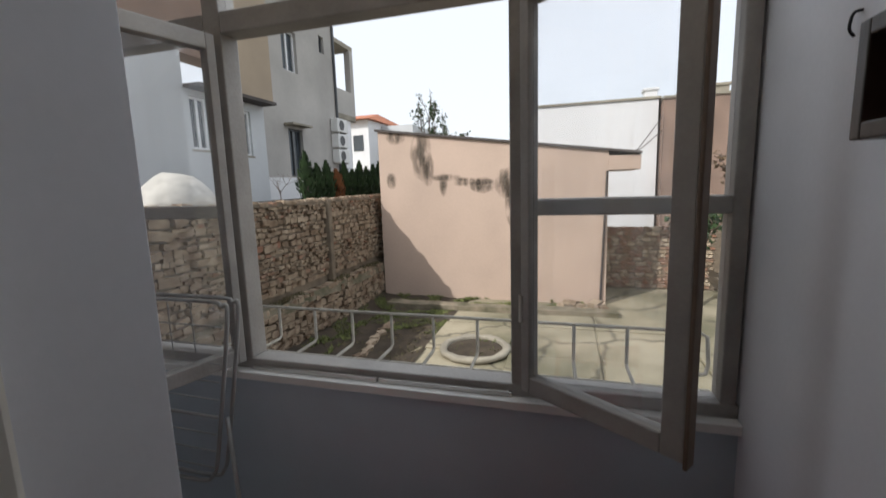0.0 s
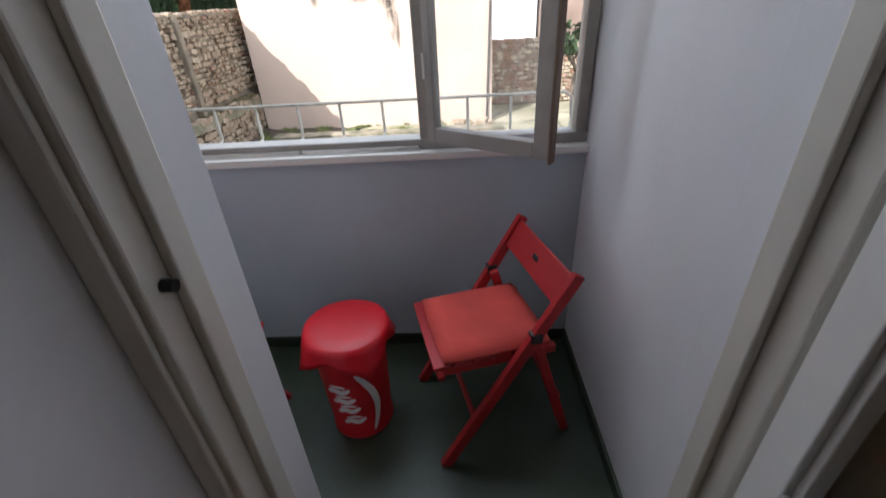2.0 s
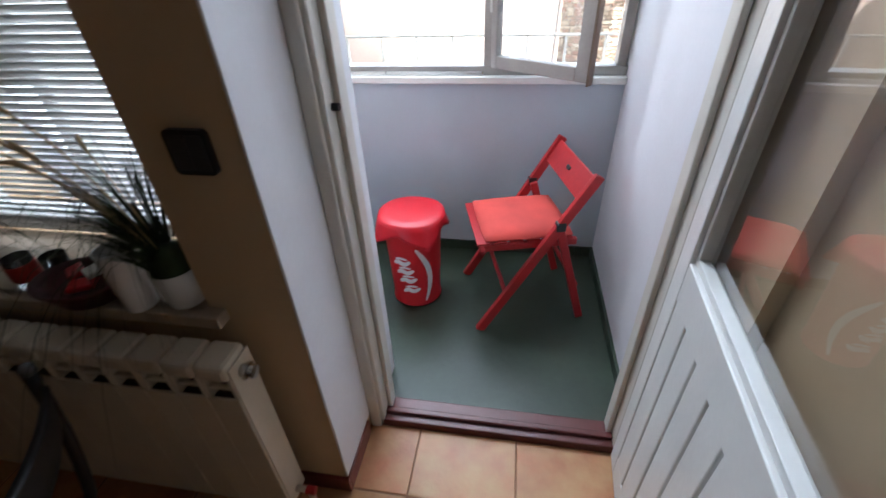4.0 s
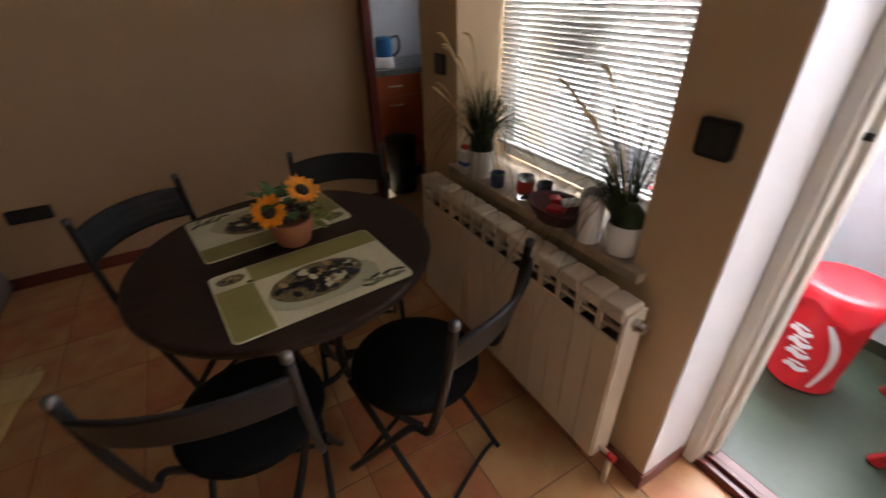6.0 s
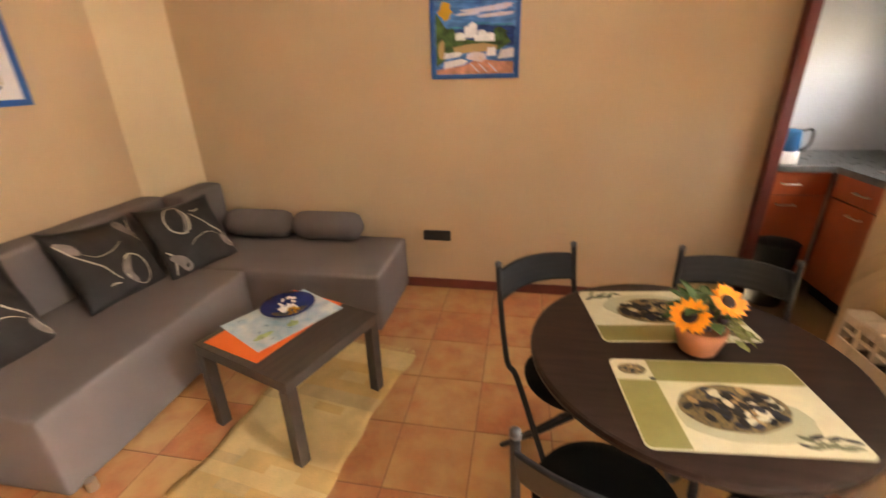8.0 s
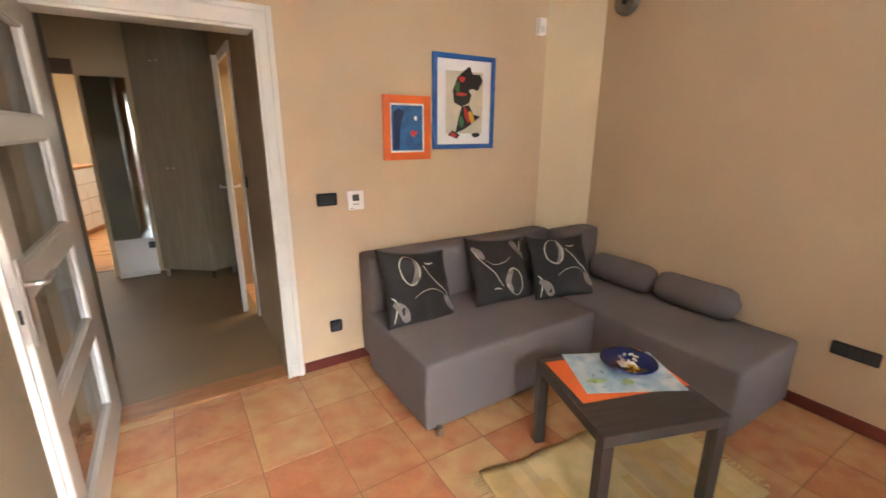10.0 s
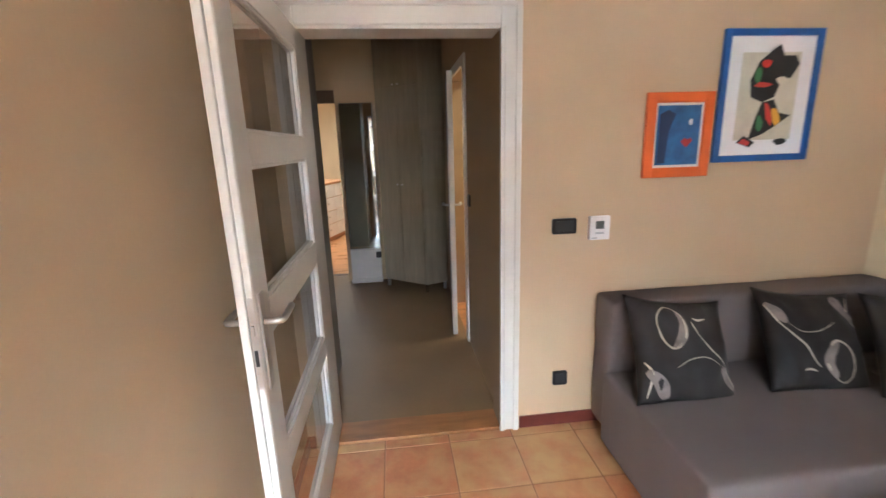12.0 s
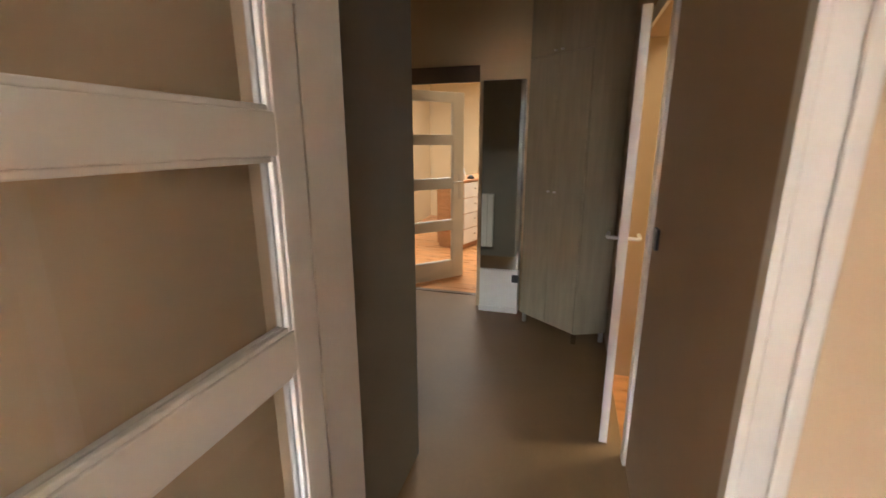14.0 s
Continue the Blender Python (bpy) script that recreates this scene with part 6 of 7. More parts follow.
# ---- coffee table and what lies on it ----
ct = thing("coffee_table", "low square black-brown coffee table on the rug", "table", pose(-1.208, -2.285, 0, 0, 0, math.degrees(math.atan2(0.185, -0.543))))
HS, CH = 0.283, 0.45
part("tabletop", boxes((-HS, HS, -HS, HS, CH - 0.05, CH), bevel=0.003), WENGE, ct)
for sx in (-1, 1):
    for sy in (-1, 1):
        x0, x1 = sorted((sx * (HS - 0.05), sx * HS))
        y0, y1 = sorted((sy * (HS - 0.05), sy * HS))
        part("leg", boxes((x0, x1, y0, y1, 0.0, CH - 0.05), bevel=0.003), WENGE, ct)


def sheet_thing(name, label, cat, cx, cy, w, h, turn, z, material, t=0.0015):
    bm = bmesh.new()
    box(bm, -w / 2, w / 2, -h / 2, h / 2, 0, t)
    ob = tagged(part(name, bm, material), label, cat)
    ob.matrix_world = pose(cx, cy, z, 0, 0, turn)
    return ob


sheet_thing("orange_sheet", "sheet of orange paper on the coffee table", "paper", -1.25, -2.365, 0.53, 0.33, math.degrees(math.atan2(0.16, -0.51)), CH, ORANGEP)
mp_ = sheet_thing("folded_map", "white and blue printed tourist map", "map", -1.29, -2.36, 0.45, 0.33, math.degrees(math.atan2(0.215, -0.395)), CH + 0.0018, MAPP)
rnd = random.Random(6)
for k in range(5):
    bm = bmesh.new()
    prism(bm, blob_outline(rnd.uniform(-0.18, 0.18), rnd.uniform(-0.12, 0.12), rnd.uniform(0.02, 0.05), rnd.uniform(0.015, 0.03), 10, 0.3, rnd), 0.0016, 0.0019 + 0.0001 * k)
    part("map_park", bm, MAPG, mp_)
bm = bmesh.new()
for k in range(14):
    x, y, a = rnd.uniform(-0.2, 0.2), rnd.uniform(-0.13, 0.13), rnd.uniform(0, 180)
    box(bm, -0.012, 0.012, -0.0015, 0.0015, 0.0021, 0.0023, m=pose(x, y, 0, 0, 0, a))
part("map_print", bm, mat("map dark print", (0.05, 0.08, 0.12), 0.5), mp_)
pl = thing("plate", "deep blue glass plate on the map", "plate", pose(-1.365, -2.375, CH + 0.004))
bm = bmesh.new()
lathe(bm, [(0.0, 0.0), (0.075, 0.0), (0.085, 0.004), (0.125, 0.022), (0.130, 0.026), (0.126, 0.028), (0.085, 0.010), (0.0, 0.008)], 40)
part("dish", bm, BLUEPLATE, pl, smooth=True)
def loose(name, label, cat, m, sx, sy, sz, material, bev=0.002):
    bm = bmesh.new()
    box(bm, -sx / 2, sx / 2, -sy / 2, sy / 2, 0, sz, bevel=bev, seg=1)
    ob = tagged(part(name, bm, material), label, cat)
    ob.matrix_world = m
    return ob


loose("card", "small white card lying in the plate", "card", pose(-1.345, -2.365, CH + 0.017, 2, 3, 150), 0.085, 0.05, 0.003, PAPER)
for k in range(5):
    a = 1.3 * k
    loose("sweet", "gold wrapped sweet lying in the plate", "sweet", pose(-1.32 + 0.022 * math.cos(a), -2.325 + 0.018 * math.sin(a), CH + 0.014 + 0.003 * k, 10 * k, 5, 50 * k), 0.032, 0.014, 0.009, GOLD, 0.003)
for k in range(7):
    a = 0.9 * k
    loose("wrapped_sweet", "small white wrapped sweet on the plate", "sweet", pose(-1.40 + 0.045 * math.cos(a), -2.40 + 0.03 * math.sin(a), CH + 0.015, 5, 0, 40 * k), 0.026, 0.012, 0.009, PAPER, 0.003)

# ---- rug ----
rug = thing("rag_rug", "cream and straw striped rag rug with fringe", "rug", pose(-1.165, -2.215, 0, 0, 0, math.degrees(math.atan2(0.147, -0.989))))
rnd = random.Random(12)
bm = bmesh.new()
NXR, NYR, RL, RWd = 70, 16, 1.12, 0.60
top = {}
patch = {(a, b): rnd.choice((0, 1, 1, 2)) for a in range(NXR // 5 + 1) for b in range(NYR // 4 + 1)}
band, stripe = [], 0
for i in range(NXR):
    if i % rnd.choice((3, 4, 5)) == 0:
        stripe = rnd.choice((0, 1, 1))
    band.append(stripe)
for i in range(NXR + 1):
    for j in range(NYR + 1):
        x, y = (i / NXR - 0.5) * RL, (j / NYR - 0.5) * RWd
        y += 0.012 * math.sin(7 * x + 1) + (0.006 * math.sin(23 * x) if j in (0, NYR) else 0)
        z = 0.012 + 0.004 * math.sin(x * 11 + 1.6 * math.sin(5 * y)) + 0.0015 * math.sin(i * 3.1) + 0.003 * noise.noise((x * 6, y * 6, 1))
        top[i, j] = bm.verts.new((x, y, z))
for i in range(NXR):
    for j in range(NYR):
        f = bm.faces.new((top[i, j], top[i + 1, j], top[i + 1, j + 1], top[i, j + 1]))
        f.material_index = patch[i // 5, j // 4] if band[i] else 0
w = part("weave", bm, [RUG_A, RUG_B, RUG_C], rug, smooth=True)
w.modifiers.new("thick", 'SOLIDIFY').thickness = 0.005
for s in (-1, 1):
    bm = bmesh.new()
    for k in range(46):
        y = (k / 45 - 0.5) * (RWd - 0.01) + rnd.uniform(-0.004, 0.004)
        l = rnd.uniform(0.035, 0.065)
        x0 = s * RL / 2
        tube(bm, [(x0 - s * 0.004, y, 0.006), (x0 + s * l * 0.5, y + rnd.uniform(-0.008, 0.008), 0.004), (x0 + s * l, y + rnd.uniform(-0.014, 0.014), 0.003)], 0.0022, 5)
    part("fringe", bm, RUG_A, rug, "knotted cream fringe")

# ---- kitchen ----
def cabinet(name, label, w, m):
    """A base unit, w wide and 0.6 deep; the front looks to local -y."""
    c = thing(name, label, "kitchen cabinet", m, "kitchen base cabinets")
    part("body", boxes((0, w, 0.02, 0.60, 0.10, 0.86), bevel=0.002), KIT_OR, c)
    part("plinth", boxes((0.01, w, 0.06, 0.58, 0.0, 0.10)), BLKPLAS, c)
    d = part("door", boxes((0.003, w - 0.003, 0, 0.019, 0.105, 0.70), bevel=0.003), KIT_OR, c)
    e = part("drawer", boxes((0.003, w - 0.003, 0, 0.019, 0.706, 0.855), bevel=0.003), KIT_OR, c)
    for p_, z in ((d, 0.64), (e, 0.78)):
        bm = bmesh.new()
        tube(bm, [(w / 2 - 0.05, 0, z), (w / 2 - 0.05, -0.025, z), (w / 2 + 0.05, -0.025, z), (w / 2 + 0.05, 0, z)], 0.005)
        part("handle", bm, CHROME, p_, "steel bar handle", smooth=True)


cabinet("kitchen_cabinet", "cherry red kitchen base cabinet under the worktop", 0.55, pose(-2.80, 0.71, 0))
cabinet("kitchen_cabinet", "cherry red kitchen base cabinet beside the window wall", 0.55, pose(-2.247, 0.71, 0))
cabinet("kitchen_cabinet", "cherry red corner base cabinet with steel handles", 0.46, pose(-2.80, 0.235, 0, 0, 0, 90))
tagged(part("worktop", boxes((-3.40, -1.69, 0.69, 1.33, 0.86, 0.90), (-3.40, -2.78, 0.21, 0.69, 0.86, 0.90)), KIT_TOP), "dark grey stone-look kitchen worktop", "worktop")
sk = thing("kitchen_sink", "steel sink set in the worktop", "sink")
part("rim", boxes((-2.62, -2.10, 0.80, 1.22, 0.90, 0.908), bevel=0.003), CHROME, sk)
part("bowl", boxes((-2.57, -2.15, 0.85, 1.17, 0.9085, 0.911)), DK, sk)
kt = thing("kettle", "blue and white translucent water jug kettle", "kettle", pose(-2.90, 0.44, 0.90))
bm = bmesh.new()
lathe(bm, [(0.0, 0.0), (0.07, 0.0), (0.072, 0.01), (0.068, 0.08), (0.0, 0.08)], 24)
part("base", bm, PORC, kt, smooth=True)
bm = bmesh.new()
lathe(bm, [(0.0, 0.08), (0.067, 0.08), (0.060, 0.20), (0.055, 0.215), (0.0, 0.22)], 24)
part("jug", bm, BLUEPL, kt, "blue translucent jug", smooth=True)
bm = bmesh.new()
tube(bm, smooth_path([(0.0, 0.058, 0.20), (0.0, 0.12, 0.21), (0.0, 0.125, 0.12), (0.0, 0.07, 0.07)], 5), 0.009)
part("handle", bm, DK, kt, smooth=True)
bn = thing("waste_bin", "black plastic waste bin by the cabinet", "bin", pose(-2.63, 0.40, 0))
bm = bmesh.new()
lathe(bm, [(0.0, 0.0), (0.10, 0.0), (0.125, 0.42), (0.128, 0.43), (0.12, 0.435), (0.05, 0.455), (0.0, 0.457)], 24)
part("body", bm, mat("matt black plastic", (0.012, 0.012, 0.013), 0.75, spec=0.2), bn, smooth=True)

# ---- hall ----
wd = thing("corner_wardrobe", "tall grey-olive laminate corner wardrobe on feet", "wardrobe")
A, B, C_, D_ = Vector((0.553, -6.53, 0)), Vector((0.115, -6.19, 0)), Vector((-0.118, -6.29, 0)), Vector((-0.118, -6.795, 0))
bm = bmesh.new()
prism(bm, [(A.x, A.y), (B.x, B.y), (C_.x, C_.y), (D_.x, D_.y), (A.x, D_.y)], 0.09, 2.70)
part("body", bm, CLOSET, wd)
fd = (B - A).normalized()
fn = Vector((fd.y, -fd.x, 0))
if fn.y < 0:
    fn = -fn
fl = (B - A).length
def front(name, u0, u1, z0, z1):
    bm = bmesh.new()
    box(bm, u0, u1, 0.0, 0.018, z0, z1, bevel=0.002)
    mm = Matrix(((fd.x, fn.x, 0, A.x), (fd.y, fn.y, 0, A.y), (0, 0, 1, 0), (0, 0, 0, 1)))
    bmesh.ops.transform(bm, matrix=mm, verts=bm.verts[:])
    bmesh.ops.recalc_face_normals(bm, faces=bm.faces[:])
    return part(name, bm, CLOSET, wd)


for u0, u1 in ((0.006, fl / 2 - 0.002), (fl / 2 + 0.002, fl - 0.006)):
    front("door", u0, u1, 0.10, 2.10)
    front("upper_door", u0, u1, 2.108, 2.69)
for z in (1.15, 2.13):
    for u in (fl / 2 - 0.03, fl / 2 + 0.03):
        bm = bmesh.new()
        q = A + fd * u + fn * 0.018
        cyl(bm, q + Vector((0, 0, z)), q + fn * 0.02 + Vector((0, 0, z)), 0.007, n=8)
        part("knob", bm, CHROME, wd)
for q in (A + Vector((-0.03, -0.03, 0)), B + Vector((0.0, -0.04, 0)), C_ + Vector((0.03, -0.03, 0))):
    bm = bmesh.new()
    cyl(bm, q, q + Vector((0, 0, 0.09)), 0.018)
    part("foot", bm, CHROME, wd)
mr = thing("mirror_panel", "tall hall mirror above a white panel", "mirror")
part("base_panel", boxes((0.605, 0.95, -6.795, -6.70, 0.05, 0.40), bevel=0.003), WHITE, mr, "white lacquered lower panel")
part("plinth", boxes((0.60, 0.955, -6.795, -6.69, 0.0, 0.05), bevel=0.003), WHITE, mr)
part("backing", boxes((0.605, 0.95, -6.795, -6.712, 0.405, 2.0), bevel=0.002), GREYW, mr)
part("glass", boxes((0.61, 0.945, -6.711, -6.706, 0.41, 1.995)), MIRROR, mr, "silvered mirror glass")
wall_plate("wall_socket", "black socket on the white panel", "socket", pose(0.63, -6.70, 0.33, 0, 0, 180), 0.06, 0.07, BLKPLAS, 0.01)
wall_plate("light_switch", "dark switch on the hall wall", "light switch", pose(-0.125, -4.87, 1.14, 0, 0, 90), 0.075, 0.085, BLKPLAS, 0.012, [(-0.026, 0.026, -0.03, 0.03, DK, 0.003)])

sc = tagged(thing("door_frame", "white casing of the side room door", "door frame"), kind="structure")
part("casing", boxes((-0.125, -0.108, -5.03, -4.96, 0, 2.14), bevel=0.003), DOORW, sc)
part("casing", boxes((-0.125, -0.108, -5.90, -5.83, 0, 2.14), bevel=0.003), DOORW, sc)
part("casing", boxes((-0.125, -0.108, -5.83, -5.03, 2.07, 2.14), bevel=0.003), DOORW, sc)
part("jamb", boxes((-0.30, -0.126, -5.045, -5.031, 0, 2.07)), DOORW, sc)
sd = thing("side_door", "white panel door standing ajar in the hall", "door", pose(-0.112, -5.825, 0, 0, 0, 83.5))
part("leaf", boxes((0.0, 0.735, -0.02, 0.02, 0.008, 2.05), bevel=0.003), DOORW, sd)
part("lock_plate", boxes((0.665, 0.70, -0.024, -0.02, 0.94, 1.17), bevel=0.002), CHROME, sd, "steel door plate")
for q in (-1, 1):
    bm = bmesh.new()
    tube(bm, smooth_path([(0.682, q * 0.02, 1.077), (0.682, q * 0.062, 1.077), (0.655, q * 0.07, 1.077), (0.575, q * 0.068, 1.077)], 4), 0.009)
    part("handle", bm, CHROME, sd, "steel lever handle", smooth=True)
# hooks board seen in the side room
hb = thing("hook_rail", "dark wooden hook rail on the yellow wall", "hook rail")
part("board", boxes((-2.195, -2.175, -6.3, -5.2, 1.62, 1.70), bevel=0.003), WENGE, hb)

hr = thing("hall_radiator", "white sectional radiator on the hall wall", "radiator")
for k in range(8):
    x0 = 1.15 + k * 0.08
    part("section", boxes((x0 + 0.0015, x0 + 0.0785, -4.88, -4.80, 0.15, 0.85), bevel=0.006), WHITE, hr)
part("bracket", boxes((1.2, 1.75, -4.80, -4.77, 0.70, 0.73)), WHITE, hr)

# far room
glazed_leaf("far_door", "white door with four panes open into the far room", pose(1.885, -7.12, 0, 0, 0, -133.5), width=0.76)
fc = tagged(thing("door_frame", "white frame of the far doorway", "door frame"), kind="structure")
part("jamb", boxes((1.0, 1.02, -7.25, -7.05, 0, 2.05)), DOORW, fc)
part("jamb", boxes((1.90, 1.92, -7.25, -7.05, 0, 2.05)), DOORW, fc)
part("sill_strip", boxes((1.02, 1.90, -7.12, -7.06, -0.004, 0.006)), BROWNTR, fc)
dr = thing("dresser", "white drawer chest with orange-brown wooden top and side", "dresser", pose(1.66, -9.484, 0, 0, 0, -18))
part("body", boxes((-0.22, 0.22, -0.6, 0.6, 0.06, 0.96), bevel=0.003), DRESSW, dr)
part("top", boxes((-0.24, 0.24, -0.62, 0.62, 0.96, 0.99), bevel=0.004), DRESSW, dr)
part("plinth", boxes((-0.2, 0.2, -0.58, 0.58, 0.0, 0.06)), DRESSW, dr)
for k in range(4):
    for y0 in (-0.585, 0.005):
        f = part("drawer", boxes((-0.238, -0.22, y0, y0 + 0.58, 0.08 + 0.22 * k, 0.29 + 0.22 * k), bevel=0.003), WHITE, dr, "white drawer front")
        bm = bmesh.new()
        cyl(bm, (-0.238, y0 + 0.29, 0.2 + 0.22 * k), (-0.258, y0 + 0.29, 0.2 + 0.22 * k), 0.012, n=8)
        part("knob", bm, CHROME, f)
for x, y, r, h, mt, nm in ((1.66, -8.98, 0.03, 0.16, PORC, "white ceramic bottle on the dresser"), (1.60, -9.18, 0.05, 0.05, BLKPLAS, "low dark bowl on the dresser")):
    bm = bmesh.new()
    lathe(bm, [(0.0, 0.0), (r, 0.0), (r * 1.05, h * 0.5), (r * 0.5, h * 0.85), (r * 0.45, h), (0.0, h)], 18, Matrix.Translation((x, y, 0.99)))
    tagged(part("ornament", bm, mt, smooth=True), nm, "ornament")
FW = pose(3.0, -9.2, 1.55, 0, 0, -90)
for dx, w_, h_ in ((0.0, 0.42, 0.55), (0.95, 0.4, 0.55)):
    picture("framed_print", "dark framed print on the far room wall", FW @ Matrix.Translation((dx, 0, 0)), w_, h_, 0.035, BLKPLAS, WPRINT, 0.07, BLUEPIC)

# ---- floor tiles ----
TP, TX0, TY0 = 0.339, 0.527, -3.80
tile_mesh = {}


def tile_at(x0, x1, y0, y1, parent):
    """A tile cut to the given bounds; whole tiles share one of five meshes."""
    g = 0.0027
    w_, d_ = x1 - x0 - 2 * g, y1 - y0 - 2 * g
    if w_ < 0.012 or d_ < 0.012:
        return
    key = (round(w_, 3), round(d_, 3))
    if key not in tile_mesh:
        bm = bmesh.new()
        box(bm, -w_ / 2, w_ / 2, -d_ / 2, d_ / 2, -0.008, 0.0, bevel=0.0016, seg=1)
        me = bpy.data.meshes.new("tile")
        bm.to_mesh(me)
        bm.free()
        me.materials.append(TILE)
        tile_mesh[key] = me
    ob = new("tile", tile_mesh[key])
    ob.location = ((x0 + x1) / 2, (y0 + y1) / 2, 0.0)
    ob.parent = parent


for i in range(-10, 4):
    for j in range(-1, 13):
        x0, y0 = TX0 + i * TP, TY0 + j * TP
        x1, y1 = x0 + TP, y0 + TP
        for bx0, bx1, by0, by1 in ((XL, XR, YB, 0.0), (0.006, 0.9, 0.0, 0.235)):
            a, b, c, d = max(x0, bx0), min(x1, bx1), max(y0, by0), min(y1, by1)
            if b - a > 0.015 and d - c > 0.015:
                tile_at(a, b, c, d, FLOOR)

# ---- outside ----
G = -1.0
gbm = bmesh.new()
S = 400.0
gv = {}
xs = [-S, -60, -30, -16] + [-10 + k * 1.0 for k in range(21)] + [16, 30, 60, S]
ys = [-S, -60, -20, 1.6] + [2.5 + k * 1.0 for k in range(12)] + [18, 30, 60, S]
for i, x in enumerate(xs):
    for j, y in enumerate(ys):
        gv[i, j] = gbm.verts.new((x, y, G + (0.02 * noise.noise((x * 0.7, y * 0.7, 0)) if abs(x) < 12 and 2 < y < 14 else 0) - (1.2 if y < 1.5 else 0)))
for i in range(len(xs) - 1):
    for j in range(len(ys) - 1):
        gbm.faces.new((gv[i, j], gv[i + 1, j], gv[i + 1, j + 1], gv[i, j + 1]))
tagged(part("ground", gbm, YARD), "mossy concrete courtyard ground", "ground", kind="structure")
# unseen outer walls; the added light slit of the kitchen runs through them
struct("house_wall", boxes((-3.6, -2.65, 1.445, 1.50, -1.2, 2.9), (-2.65, -1.7, 1.445, 1.50, -1.2, 1.42), (-2.65, -1.7, 1.445, 1.50, 1.66, 2.9), (-1.7, -1.44, 1.445, 1.50, -1.2, 2.9), (XB + 0.25, 8.0, 0.5, 0.7, -1.2, 2.9)), RENDER_G, "unseen grey outer walls with the added kitchen light slit", "wall")
# unseen slab, set low so the home's shadow stops short of the tree ring
struct("roof_slab", boxes((-3.8, 8, -12.5, 1.54, 2.9, 3.0)), FELT, "unseen flat slab over the home, kept low for its shadow", "roof")

# slabs of yard concrete, with dark joints
rnd = random.Random(3)
yd = thing("yard_paving", "cracked pale concrete yard slabs", "paving", kind="structure")
for i in range(5):
    for j in range(5):
        x0, y0 = -1.75 + i * 1.35, 2.4 + j * 1.33
        if j == 2 and i == 0:
            continue
        bm = bmesh.new()
        box(bm, x0 + 0.015, x0 + 1.335, y0 + 0.012, y0 + 1.318, G - 0.05, G + 0.035 + rnd.uniform(-0.008, 0.008), bevel=0.01, seg=1)
        for v in bm.verts:
            v.co.z += rnd.uniform(-0.006, 0.006)
        part("slab", bm, YARD, yd)
bm = bmesh.new()
vs_ = {}
for i in range(19):
    for j in range(27):
        x, y = -3.95 + i * 0.125, 2.2 + j * 0.28
        vs_[i, j] = bm.verts.new((x + (0.12 * noise.noise((y * 2, 3, 1)) if i == 18 else 0), y, G + 0.03 + 0.05 * noise.noise((x * 3, y * 3, 2)) + 0.05 * max(0, 1 - i / 7)))
for i in range(18):
    for j in range(26):
        bm.faces.new((vs_[i, j], vs_[i + 1, j], vs_[i + 1, j + 1], vs_[i, j + 1]))
tagged(part("soil_bed", bm, SOIL, smooth=True), "dark bare soil bed along the stone wall", "soil", kind="structure")
tr = thing("tree_ring", "round pale concrete planter ring filled with soil", "planter", pose(-0.92, 6.45, G + 0.02))
bm = bmesh.new()
lathe(bm, [(0.44, 0.0), (0.55, 0.0), (0.555, 0.05), (0.535, 0.07), (0.455, 0.07), (0.44, 0.05), (0.44, 0.0)], 40)
for v in bm.verts:
    v.co += Vector((0.02 * noise.noise(v.co * 4), 0.02 * noise.noise(v.co * 4 + Vector((9, 0, 0))), 0.022 * noise.noise(v.co * 6)))
part("ring", bm, CONC, tr, smooth=True)
bm = bmesh.new()
lathe(bm, [(0.425, 0.03), (0.25, 0.06), (0.0, 0.07)], 30)
part("soil", bm, SOIL, tr)
worn_kerb = boxes((-3.3, 1.4, 8.45, 8.75, G, G + 0.13))
bmesh.ops.subdivide_edges(worn_kerb, edges=[e for e in worn_kerb.edges if abs(e.verts[0].co.x - e.verts[1].co.x) > 1], cuts=40)
for v in worn_kerb.verts:
    v.co += Vector((0, 0.05 * noise.noise((v.co.x * 1.7, v.co.y, 4)), 0.035 * noise.noise((v.co.x * 3, v.co.y * 3, 6)) * (v.co.z > G + 0.05)))
tagged(part("kerb", worn_kerb, LEDGE), "worn concrete kerb in front of the shed", "kerb", kind="structure")


def tufts(name, label, x0, x1, y0, y1, n, z, seed, h=0.14, material=None):
    rnd = random.Random(seed)
    bm = bmesh.new()
    for k in range(n):
        x, y = rnd.uniform(x0, x1), rnd.uniform(y0, y1)
        if noise.noise((x * 2.2, y * 2.2, seed)) < -0.02:
            continue
        a = rnd.uniform(0, 6.28)
        l, w_ = h * rnd.uniform(0.4, 1.1), rnd.uniform(0.006, 0.014)
        o = rnd.uniform(0.02, 0.08)
        p = Vector((x, y, z))
        s = Vector((-math.sin(a), math.cos(a), 0)) * w_
        d = Vector((math.cos(a), math.sin(a), 0)) * o
        bm.faces.new([bm.verts.new(q) for q in (p - s, p + s, p + d * 0.5 + s * 0.7 + Vector((0, 0, l * 0.6)), p + d + Vector((0, 0, l)), p + d * 0.5 - s * 0.7 + Vector((0, 0, l * 0.6)))])
    tagged(part(name, bm, material or GRASS), label, "grass", kind="stuff")


